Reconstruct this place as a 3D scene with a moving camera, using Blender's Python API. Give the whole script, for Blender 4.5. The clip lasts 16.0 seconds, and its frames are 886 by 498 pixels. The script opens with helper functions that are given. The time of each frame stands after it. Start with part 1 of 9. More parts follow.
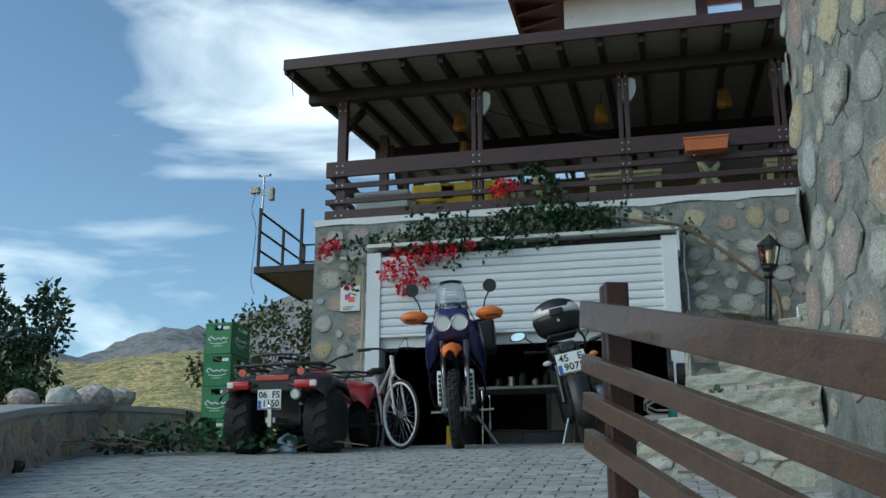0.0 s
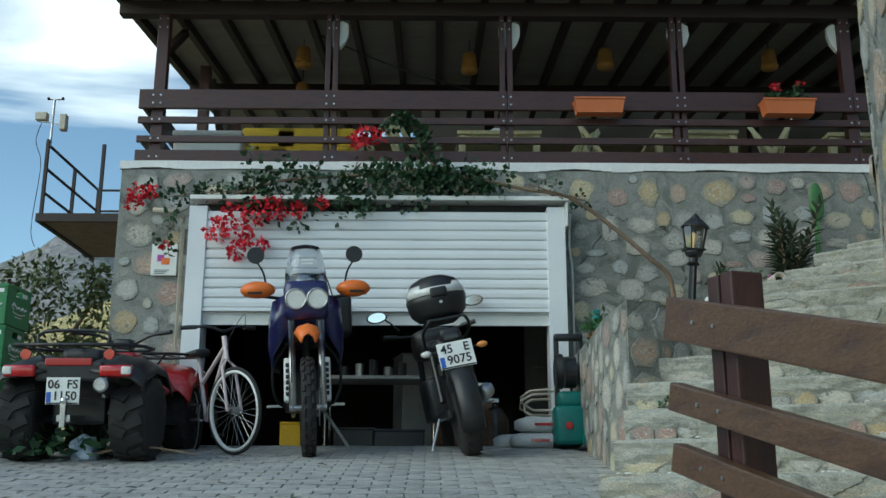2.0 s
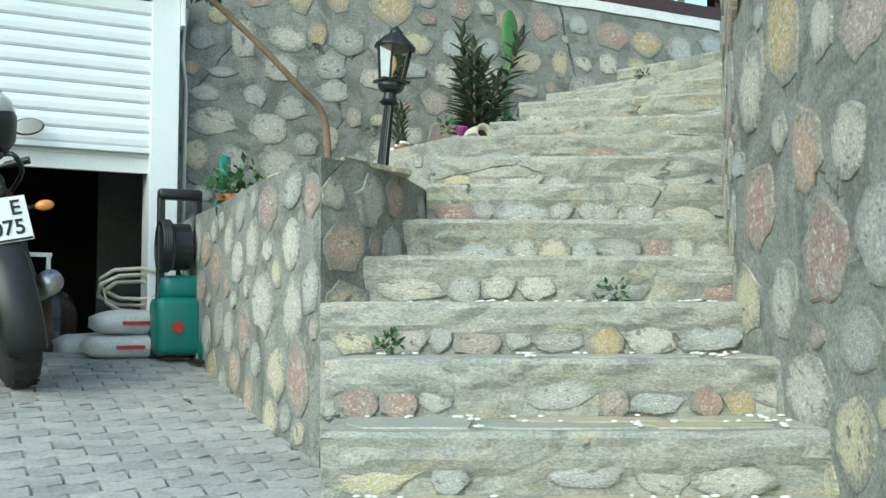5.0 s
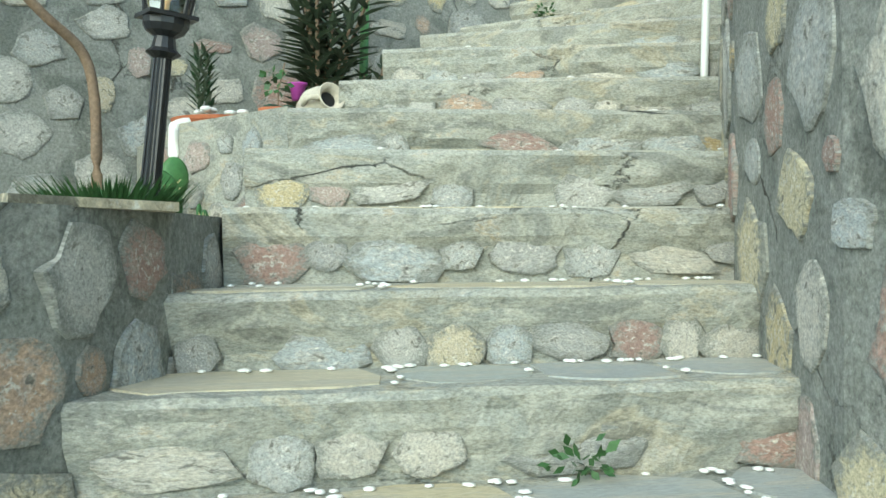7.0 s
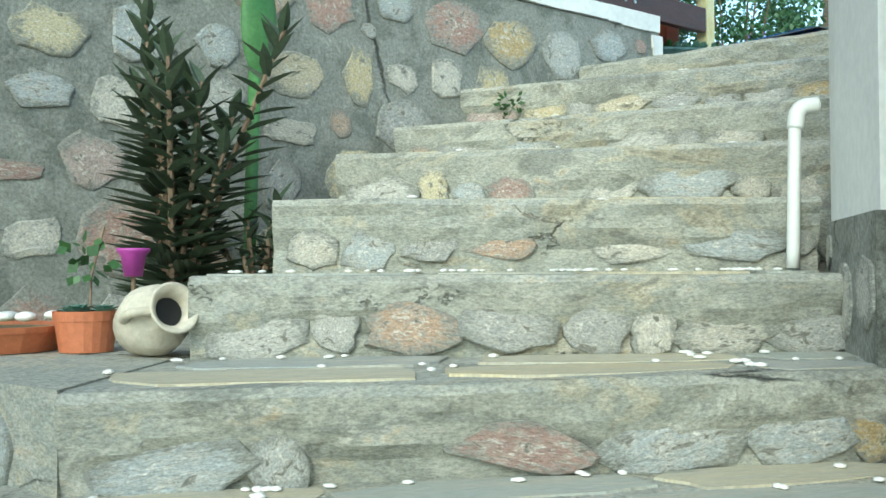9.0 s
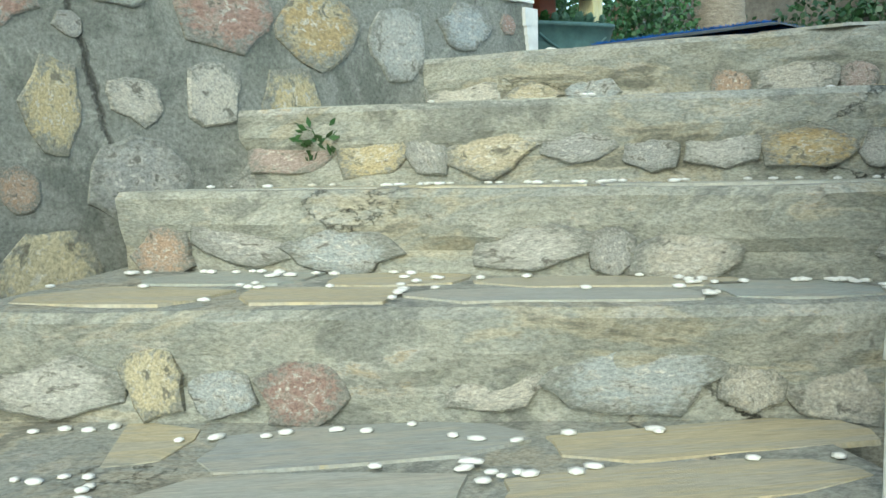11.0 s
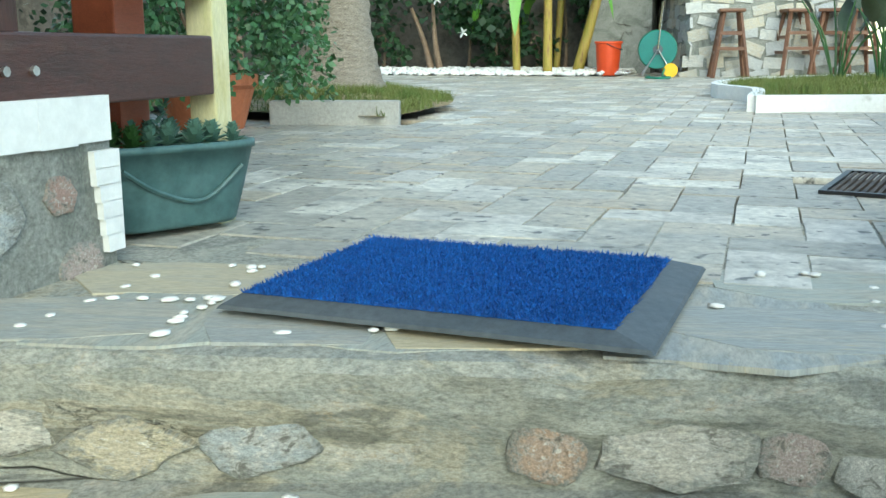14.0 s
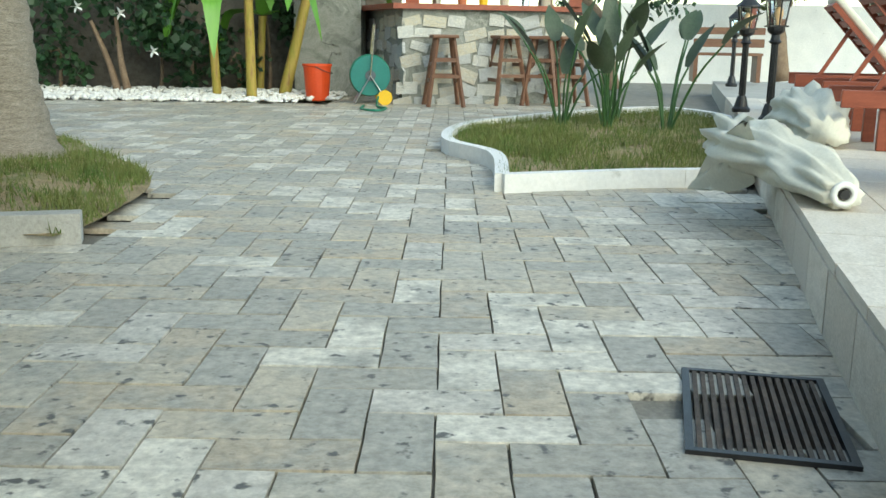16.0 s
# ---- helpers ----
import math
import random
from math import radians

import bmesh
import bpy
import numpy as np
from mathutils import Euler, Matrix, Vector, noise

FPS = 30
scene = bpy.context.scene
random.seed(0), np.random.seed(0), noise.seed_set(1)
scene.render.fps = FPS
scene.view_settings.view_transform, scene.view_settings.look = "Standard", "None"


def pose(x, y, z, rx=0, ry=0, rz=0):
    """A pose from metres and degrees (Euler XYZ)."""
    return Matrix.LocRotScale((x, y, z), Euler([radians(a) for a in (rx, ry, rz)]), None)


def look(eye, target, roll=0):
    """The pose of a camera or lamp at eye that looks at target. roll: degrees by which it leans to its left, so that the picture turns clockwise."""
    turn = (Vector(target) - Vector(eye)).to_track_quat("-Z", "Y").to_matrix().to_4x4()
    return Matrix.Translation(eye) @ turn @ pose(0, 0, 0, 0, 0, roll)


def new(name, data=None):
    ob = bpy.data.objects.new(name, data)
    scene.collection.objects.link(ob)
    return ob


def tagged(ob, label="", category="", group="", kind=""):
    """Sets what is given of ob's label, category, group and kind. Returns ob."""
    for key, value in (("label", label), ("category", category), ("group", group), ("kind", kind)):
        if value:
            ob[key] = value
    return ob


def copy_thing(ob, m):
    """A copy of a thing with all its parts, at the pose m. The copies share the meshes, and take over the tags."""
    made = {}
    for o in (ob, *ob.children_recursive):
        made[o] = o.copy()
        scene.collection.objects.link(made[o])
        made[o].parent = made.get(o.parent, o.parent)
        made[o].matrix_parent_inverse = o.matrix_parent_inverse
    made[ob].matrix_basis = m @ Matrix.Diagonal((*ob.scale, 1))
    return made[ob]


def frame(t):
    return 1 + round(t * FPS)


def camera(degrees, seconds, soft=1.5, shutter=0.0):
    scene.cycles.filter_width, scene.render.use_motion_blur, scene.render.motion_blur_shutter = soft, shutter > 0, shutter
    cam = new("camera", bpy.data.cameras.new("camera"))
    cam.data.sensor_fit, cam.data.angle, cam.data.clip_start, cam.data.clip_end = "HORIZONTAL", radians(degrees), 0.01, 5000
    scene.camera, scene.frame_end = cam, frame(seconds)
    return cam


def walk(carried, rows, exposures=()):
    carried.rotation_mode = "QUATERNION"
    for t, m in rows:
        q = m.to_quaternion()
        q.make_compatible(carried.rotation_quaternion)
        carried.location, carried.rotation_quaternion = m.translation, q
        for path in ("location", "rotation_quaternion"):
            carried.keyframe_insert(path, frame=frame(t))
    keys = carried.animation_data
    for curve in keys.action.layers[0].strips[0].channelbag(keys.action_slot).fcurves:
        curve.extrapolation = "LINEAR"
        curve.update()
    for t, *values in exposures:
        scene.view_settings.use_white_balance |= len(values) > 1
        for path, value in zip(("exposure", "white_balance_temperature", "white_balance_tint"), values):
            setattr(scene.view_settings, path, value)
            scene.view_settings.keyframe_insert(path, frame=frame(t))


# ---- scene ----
cam = camera(48.3, 16.0)
PATH = [
    (0, (-0.013, 0.132, 1.358), (-0.449, 2.005, 1.905), 0.1),
    (0.5, (-0.334, 0.51, 1.45), (-0.642, 2.404, 2.014), 0.3),
    (0.9, (-0.55, 0.822, 1.514), (-0.833, 2.72, 2.077), 0.3),
    (1, (-0.6, 0.908, 1.526), (-0.875, 2.808, 2.088), 0.2),
    (1.5, (-0.854, 1.316, 1.653), (-0.914, 3.251, 2.156), 0.1),
    (1.7, (-0.947, 1.469, 1.702), (-0.963, 3.408, 2.193), -0.3),
    (2, (-1.053, 1.738, 1.8), (-1.033, 3.679, 2.284), 0.1),
    (2.5, (-1.17, 2.184, 1.902), (-1.069, 4.12, 2.395), -0.0),
    (2.8, (-1.24, 2.438, 1.989), (-1.004, 4.354, 2.51), -0.1),
    (3, (-1.273, 2.611, 2.023), (-0.977, 4.515, 2.56), 0.1),
    (3.5, (-1.287, 3.063, 2.143), (-0.799, 4.937, 2.642), 0.2),
    (4, (-1.219, 3.51, 2.267), (-0.526, 5.358, 2.593), 0.1),
    (4.2, (-1.2, 3.677, 2.284), (-0.409, 5.498, 2.525), 0.2),
    (6.3, (-0.422, 5.419, 2.739), (0.535, 7.174, 2.816), -0.4),
    (6.5, (-0.319, 5.586, 2.807), (0.689, 7.313, 2.854), -0.5),
    (7, (-0.091, 5.975, 2.884), (1.042, 7.624, 2.88), -0.4),
    (7.5, (0.145, 6.391, 3.094), (1.301, 8.022, 3.094), -0.2),
    (8, (0.407, 6.769, 3.227), (1.581, 8.388, 3.235), -0.3),
    (8.5, (0.608, 7.064, 3.399), (1.854, 8.628, 3.447), -0.2),
    (9, (0.791, 7.291, 3.529), (2.053, 8.841, 3.572), -0.3),
    (9.2, (0.894, 7.39, 3.571), (2.169, 8.93, 3.61), -0.3),
    (11.3, (1.99, 8.406, 4.194), (3.492, 9.717, 4.037), -1.0),
    (11.5, (2.079, 8.466, 4.253), (3.586, 9.771, 4.093), -1.0),
    (12, (2.294, 8.63, 4.409), (3.898, 9.807, 4.201), -0.6),
    (12.5, (2.481, 8.828, 4.532), (4.166, 9.876, 4.281), -0.2),
    (13, (2.708, 8.983, 4.637), (4.429, 9.966, 4.368), -0.4),
    (13.5, (2.944, 9.113, 4.776), (4.75, 9.903, 4.441), -0.6),
    (14, (3.187, 9.272, 4.886), (5.053, 9.873, 4.488), -0.1),
    (14.5, (3.437, 9.371, 4.996), (5.319, 9.914, 4.591), -0.0),
    (15, (3.663, 9.456, 5.124), (5.579, 9.833, 4.693), 0.0),
    (15.5, (3.93, 9.568, 5.22), (5.872, 9.718, 4.766), 0.8),
    (16, (4.201, 9.613, 5.33), (6.156, 9.624, 4.907), 0.9),
]
walk(cam, [(t, look(eye, target, roll)) for t, eye, target, roll in PATH],
     [(0.0, 0.02, 6150, -4), (1.5, 0.08, 6250, -6), (2.5, 0.4, 6500, -6), (3.5, 0.72, 6750, -6), (4.2, 1.0, 6600, -9), (6.4, 1.36, 6700, -9), (9.0, 1.4, 6550, -10), (11.5, 1.3, 6950, -8), (13.5, 1.42, 6800, -9), (14.5, 1.52, 6950, -8), (15.2, 1.45, 7250, -8), (16.0, 1.15, 7500, -6)])

# ---- world, sun ----
SUN_AZ, SUN_EL = radians(238), radians(32)
world = bpy.data.worlds.new("sky")
scene.world = world
world.use_nodes = True
wn, wl = world.node_tree.nodes, world.node_tree.links
sky = wn.new("ShaderNodeTexSky")
sky.sky_type, sky.sun_disc = "NISHITA", False
sky.sun_elevation = SUN_EL
sky.sun_rotation = SUN_AZ
sky.air_density, sky.dust_density, sky.ozone_density = 1.0, 0.3, 2.2
# thin cirrus over the blue
tc = wn.new("ShaderNodeTexCoord")
mp = wn.new("ShaderNodeMapping")
mp.inputs["Scale"].default_value = (1.2, 2.2, 7.0)
mp.inputs["Rotation"].default_value = (0.25, 0.12, 0.5)
cl = wn.new("ShaderNodeTexNoise")
cl.inputs["Scale"].default_value, cl.inputs["Detail"].default_value = 1.5, 7
cl.inputs["Distortion"].default_value = 0.5
cr = wn.new("ShaderNodeValToRGB")
cr.color_ramp.elements[0].position, cr.color_ramp.elements[1].position = 0.53, 0.80
mx = wn.new("ShaderNodeMix")
mx.data_type = "RGBA"
mx.inputs["B"].default_value = (10.0, 10.3, 10.8, 1)
wl.new(tc.outputs["Generated"], mp.inputs["Vector"])
wl.new(mp.outputs["Vector"], cl.inputs["Vector"])
wl.new(cl.outputs["Fac"], cr.inputs["Fac"])
wl.new(cr.outputs["Color"], mx.inputs["Factor"])
wl.new(sky.outputs["Color"], mx.inputs["A"])
wl.new(mx.outputs["Result"], wn["Background"].inputs["Color"])
wn["Background"].inputs["Strength"].default_value = 0.15

# soft, wide sun lamp added to brighten the shaded site, with no hard shadows
sun = new("sun", bpy.data.lights.new("sun", "SUN"))
sun.data.energy, sun.data.angle, sun.data.color = 1.25, radians(50), (1.0, 0.94, 0.84)
sun.matrix_world = look((math.sin(SUN_AZ) * math.cos(SUN_EL) * 100, math.cos(SUN_AZ) * math.cos(SUN_EL) * 100, math.sin(SUN_EL) * 100), (0, 0, 0))


# ---- materials ----
def mat(name, cols, scale=8.0, rough=0.7, bump=0.2, metal=0.0, rnd=None, fine=60.0, spread=0.25, coat=0.0, stretch=(1, 1, 1), alpha=1.0, wear=None, island=False):
    """Noise-blended colours (cols) or, with rnd, one colour a piece; grain at two scales, bump and uneven gloss."""
    m = bpy.data.materials.new(name)
    m.use_nodes = True
    n, l = m.node_tree.nodes, m.node_tree.links
    b = n["Principled BSDF"]
    co = n.new("ShaderNodeTexCoord")
    ma = n.new("ShaderNodeMapping")
    ma.inputs["Scale"].default_value = stretch
    l.new(co.outputs["Object"], ma.inputs["Vector"])
    vec = ma.outputs["Vector"]
    info = n.new("ShaderNodeNewGeometry") if island else n.new("ShaderNodeObjectInfo")
    pick = info.outputs["Random Per Island" if island else "Random"]
    if rnd:
        off = n.new("ShaderNodeVectorMath")
        off.operation = "MULTIPLY_ADD"
        off.inputs[1].default_value = (37.0, 51.0, 23.0)
        l.new(pick, off.inputs[0])
        l.new(vec, off.inputs[2])
        vec = off.outputs["Vector"]
    big = n.new("ShaderNodeTexNoise")
    big.inputs["Scale"].default_value, big.inputs["Detail"].default_value, big.inputs["Roughness"].default_value = scale, 5, 0.6
    l.new(vec, big.inputs["Vector"])
    small = n.new("ShaderNodeTexNoise")
    small.inputs["Scale"].default_value, small.inputs["Detail"].default_value, small.inputs["Roughness"].default_value = fine, 6, 0.7
    l.new(vec, small.inputs["Vector"])
    ramp = n.new("ShaderNodeValToRGB")
    els = ramp.color_ramp.elements
    src = rnd or cols
    while len(els) < len(src):
        els.new(0.5)
    for i, c in enumerate(src):
        els[i].color = (*c, 1)
        els[i].position = i / len(src) if rnd else (0.32 + 0.36 * i / max(1, len(src) - 1))
    if rnd:
        ramp.color_ramp.interpolation = "CONSTANT"
        l.new(pick, ramp.inputs["Fac"])
    else:
        l.new(big.outputs["Fac"], ramp.inputs["Fac"])
    col = ramp.outputs["Color"]
    if rnd and cols:
        mixb = n.new("ShaderNodeMix")
        mixb.data_type = "RGBA"
        r2 = n.new("ShaderNodeValToRGB")
        r2.color_ramp.elements[0].position, r2.color_ramp.elements[1].position = 0.45, 0.68
        l.new(big.outputs["Fac"], r2.inputs["Fac"])
        l.new(r2.outputs["Color"], mixb.inputs["Factor"])
        l.new(col, mixb.inputs["A"])
        mixb.inputs["B"].default_value = (*cols[0], 1)
        col = mixb.outputs["Result"]
    # fine grain multiplies the colour
    gr = n.new("ShaderNodeMapRange")
    gr.inputs["From Min"].default_value, gr.inputs["From Max"].default_value = 0.3, 0.7
    gr.inputs["To Min"].default_value, gr.inputs["To Max"].default_value = 1 - spread, 1 + spread
    l.new(small.outputs["Fac"], gr.inputs["Value"])
    mul = n.new("ShaderNodeVectorMath")
    mul.operation = "SCALE"
    l.new(col, mul.inputs[0])
    l.new(gr.outputs["Result"], mul.inputs["Scale"])
    col = mul.outputs["Vector"]
    if wear:
        wn_ = n.new("ShaderNodeTexNoise")
        wn_.inputs["Scale"].default_value, wn_.inputs["Detail"].default_value = wear[1], 8
        l.new(vec, wn_.inputs["Vector"])
        wr = n.new("ShaderNodeValToRGB")
        wr.color_ramp.elements[0].position, wr.color_ramp.elements[1].position = wear[2], wear[2] + 0.07
        l.new(wn_.outputs["Fac"], wr.inputs["Fac"])
        wm = n.new("ShaderNodeMix")
        wm.data_type = "RGBA"
        wm.inputs["B"].default_value = (*wear[0], 1)
        l.new(wr.outputs["Color"], wm.inputs["Factor"])
        l.new(col, wm.inputs["A"])
        col = wm.outputs["Result"]
    l.new(col, b.inputs["Base Color"])
    rr = n.new("ShaderNodeMapRange")
    rr.inputs["To Min"].default_value, rr.inputs["To Max"].default_value = max(0.03, rough - 0.12), min(1, rough + 0.12)
    l.new(big.outputs["Fac"], rr.inputs["Value"])
    l.new(rr.outputs["Result"], b.inputs["Roughness"])
    b.inputs["Metallic"].default_value = metal
    b.inputs["Coat Weight"].default_value = coat
    b.inputs["Alpha"].default_value = alpha
    if bump:
        add = n.new("ShaderNodeMath")
        add.operation = "MULTIPLY_ADD"
        add.inputs[1].default_value = 0.4
        l.new(small.outputs["Fac"], add.inputs[0])
        l.new(big.outputs["Fac"], add.inputs[2])
        bp = n.new("ShaderNodeBump")
        bp.inputs["Strength"].default_value, bp.inputs["Distance"].default_value = bump, 0.02
        l.new(add.outputs["Value"], bp.inputs["Height"])
        l.new(bp.outputs["Normal"], b.inputs["Normal"])
    return m


def glassy(name, col, rough=0.03, ior=1.45, alpha=1.0):
    m = bpy.data.materials.new(name)
    m.use_nodes = True
    b = m.node_tree.nodes["Principled BSDF"]
    b.inputs["Base Color"].default_value = (*col, 1)
    b.inputs["Transmission Weight"].default_value = 1.0
    b.inputs["Roughness"].default_value = rough
    b.inputs["IOR"].default_value = ior
    return m


def weathered(name, cols, scale, rnd=None, stain=None, crack=0.0, fine=45.0, spread=0.4, rough=0.9, bump=0.8, depth=0.012, stretch=(1, 1, 1), rim=None):
    """Broken stone and old cement: blotches, crisp stains, hair cracks, pits and grain."""
    m = bpy.data.materials.new(name)
    m.use_nodes = True
    n, l = m.node_tree.nodes, m.node_tree.links
    b = n["Principled BSDF"]
    co, ma, info = n.new("ShaderNodeTexCoord"), n.new("ShaderNodeMapping"), n.new("ShaderNodeObjectInfo")
    ma.inputs["Scale"].default_value = stretch
    l.new(co.outputs["Object"], ma.inputs["Vector"])
    off = n.new("ShaderNodeVectorMath")
    off.operation = "MULTIPLY_ADD"
    off.inputs[1].default_value = (37.0, 51.0, 23.0) if rnd else (0, 0, 0)
    l.new(info.outputs["Random"], off.inputs[0])
    l.new(ma.outputs["Vector"], off.inputs[2])
    vec = off.outputs["Vector"]

    def noise_tex(sc, det, rg, dist=0.0):
        t = n.new("ShaderNodeTexNoise")
        t.inputs["Scale"].default_value, t.inputs["Detail"].default_value = sc, det
        t.inputs["Roughness"].default_value, t.inputs["Distortion"].default_value = rg, dist
        l.new(vec, t.inputs["Vector"])
        return t.outputs["Fac"]

    def ramp(src, stops, constant=False):
        t = n.new("ShaderNodeValToRGB")
        els = t.color_ramp.elements
        while len(els) < len(stops):
            els.new(0.5)
        for e, (p, c) in zip(els, stops):
            e.position, e.color = p, (*c, 1)
        if constant:
            t.color_ramp.interpolation = "CONSTANT"
        l.new(src, t.inputs["Fac"])
        return t.outputs["Color"]

    def blend(fac, a, c, kind="MIX"):
        t = n.new("ShaderNodeMix")
        t.data_type, t.blend_type = "RGBA", kind
        l.new(fac, t.inputs["Factor"])
        l.new(a, t.inputs["A"])
        if isinstance(c, tuple):
            t.inputs["B"].default_value = (*c, 1)
        else:
            l.new(c, t.inputs["B"])
        return t.outputs["Result"]

    def smear(src):
        t = n.new("ShaderNodeMapRange")
        t.inputs["From Min"].default_value, t.inputs["From Max"].default_value = 1.78, 2.12
        t.inputs["To Max"].default_value = 0.9
        l.new(src, t.inputs["Value"])
        return t.outputs["Result"]

    n1, n2, n3 = noise_tex(scale, 9, 0.68, 0.7), noise_tex(scale * 2.3, 10, 0.75, 0.3), noise_tex(fine, 8, 0.85)
    k = max(1, len(cols) - 1)
    col = ramp(n1, [(0.40 + 0.20 * i / k, c) for i, c in enumerate(cols)])
    if rnd:
        col = blend(ramp(n1, [(0.47, (0, 0, 0)), (0.56, (0.7, 0.7, 0.7))]), ramp(info.outputs["Random"], [(i / len(rnd), c) for i, c in enumerate(rnd)], True), col)
    for c, lo, amount in stain or ():
        col = blend(ramp(n2 if lo > 0 else n1, [(abs(lo), (0, 0, 0)), (abs(lo) + 0.05, (amount, amount, amount))]), col, c)
    if rim:
        flat = n.new("ShaderNodeVectorMath")
        flat.operation = "MULTIPLY"
        flat.inputs[1].default_value = (2.0, 2.0, 0.0)
        l.new(co.outputs["Object"], flat.inputs[0])
        far = n.new("ShaderNodeVectorMath")
        far.operation = "LENGTH"
        l.new(flat.outputs["Vector"], far.inputs[0])
        edge = n.new("ShaderNodeMath")
        edge.operation = "MULTIPLY_ADD"
        edge.inputs[1].default_value = 2.2
        l.new(n2, edge.inputs[0])
        l.new(far.outputs["Value"], edge.inputs[2])
        col = blend(smear(edge.outputs["Value"]), col, rim)
    grain = n.new("ShaderNodeMapRange")
    grain.inputs["From Min"].default_value, grain.inputs["From Max"].default_value = 0.3, 0.7
    grain.inputs["To Min"].default_value, grain.inputs["To Max"].default_value = 1 - spread, 1 + spread
    l.new(n3, grain.inputs["Value"])
    mul = n.new("ShaderNodeVectorMath")
    mul.operation = "SCALE"
    l.new(col, mul.inputs[0])
    l.new(grain.outputs["Result"], mul.inputs["Scale"])
    col = mul.outputs["Vector"]
    h = n.new("ShaderNodeMath")
    h.operation = "MULTIPLY_ADD"
    h.inputs[1].default_value = 0.45
    l.new(n3, h.inputs[0])
    l.new(n2, h.inputs[2])
    height = h.outputs["Value"]
    if crack:
        warp = n.new("ShaderNodeVectorMath")
        warp.operation = "MULTIPLY_ADD"
        warp.inputs[1].default_value = (0.6 / crack, 0.6 / crack, 0.6 / crack)
        l.new(n2, warp.inputs[0])
        l.new(vec, warp.inputs[2])
        vo = n.new("ShaderNodeTexVoronoi")
        vo.feature = "DISTANCE_TO_EDGE"
        vo.inputs["Scale"].default_value = crack
        l.new(warp.outputs["Vector"], vo.inputs["Vector"])
        line = ramp(vo.outputs["Distance"], [(0.0, (1, 1, 1)), (0.007, (0, 0, 0))])
        part_of = ramp(noise_tex(scale * 0.7, 3, 0.5), [(0.53, (0, 0, 0)), (0.60, (1, 1, 1))])
        both = n.new("ShaderNodeMath")
        both.operation = "MULTIPLY"
        l.new(line, both.inputs[0])
        l.new(part_of, both.inputs[1])
        col = blend(both.outputs["Value"], col, (0.085, 0.085, 0.075))
        sub = n.new("ShaderNodeMath")
        sub.operation = "SUBTRACT"
        l.new(height, sub.inputs[0])
        l.new(both.outputs["Value"], sub.inputs[1])
        height = sub.outputs["Value"]
    l.new(col, b.inputs["Base Color"])
    b.inputs["Roughness"].default_value = rough
    bp = n.new("ShaderNodeBump")
    bp.inputs["Strength"].default_value, bp.inputs["Distance"].default_value = bump, depth
    l.new(height, bp.inputs["Height"])
    l.new(bp.outputs["Normal"], b.inputs["Normal"])
    return m


PALE = [(0.47, 0.46, 0.42), (0.42, 0.43, 0.41), (0.55, 0.52, 0.45), (0.40, 0.43, 0.43), (0.50, 0.47, 0.40), (0.36, 0.36, 0.34)]
OCHRE = [(0.52, 0.44, 0.27), (0.56, 0.50, 0.34), (0.46, 0.35, 0.19), (0.53, 0.47, 0.35)]
RUST = [(0.38, 0.25, 0.21), (0.42, 0.34, 0.31), (0.34, 0.23, 0.20), (0.46, 0.33, 0.24)]
SPECK = [((0.66, 0.64, 0.58), 0.54, 0.8), ((0.13, 0.125, 0.105), -0.575, 0.8)]
SMEAR = (0.25, 0.255, 0.23)
M_PALE = weathered("pale_rubble", [(0.34, 0.345, 0.32), (0.50, 0.48, 0.43)], 4.2, PALE, SPECK, 0.0, 24, 0.7, depth=0.007, bump=0.9, rim=SMEAR)
M_OCHRE = weathered("ochre_rubble", [(0.40, 0.33, 0.20), (0.55, 0.50, 0.36)], 4.2, OCHRE, SPECK, 0.0, 24, 0.7, depth=0.007, bump=0.9, rim=SMEAR)
M_REDSTONE = weathered("rust_rubble", [(0.30, 0.19, 0.15), (0.46, 0.41, 0.36)], 4.6, RUST, SPECK, 0.0, 24, 0.7, depth=0.007, bump=0.9, rim=SMEAR)
STONES = [(0.47, 0.46, 0.42), (0.52, 0.43, 0.26), (0.40, 0.41, 0.40), (0.56, 0.53, 0.45), (0.34, 0.21, 0.18), (0.48, 0.47, 0.44),
          (0.46, 0.31, 0.13), (0.44, 0.37, 0.33), (0.40, 0.45, 0.42), (0.58, 0.55, 0.48), (0.30, 0.20, 0.19), (0.52, 0.48, 0.36)]
M_STONE = weathered("rubble_stone", [(0.30, 0.30, 0.27), (0.54, 0.51, 0.45)], 4.2, STONES, SPECK, 0.0, 24, 0.7, depth=0.007, bump=0.9, rim=SMEAR)
M_MORTAR = weathered("cement_mortar", [(0.17, 0.18, 0.16), (0.28, 0.285, 0.26), (0.21, 0.22, 0.195)], 2.6, None, [((0.38, 0.38, 0.34), 0.56, 0.6), ((0.11, 0.115, 0.10), -0.60, 0.7)], 1.3, 80, 0.7, 0.95, 1.0, 0.009)
M_STEP = weathered("step_cement", [(0.26, 0.265, 0.235), (0.42, 0.415, 0.355), (0.32, 0.33, 0.295), (0.47, 0.43, 0.33)], 2.4, None, [((0.50, 0.49, 0.44), 0.55, 0.65), ((0.16, 0.165, 0.145), -0.59, 0.7), ((0.44, 0.36, 0.24), 0.60, 0.7)], 1.5, 85, 0.65, 0.92, 1.0, 0.008, (1, 1, 2.2))
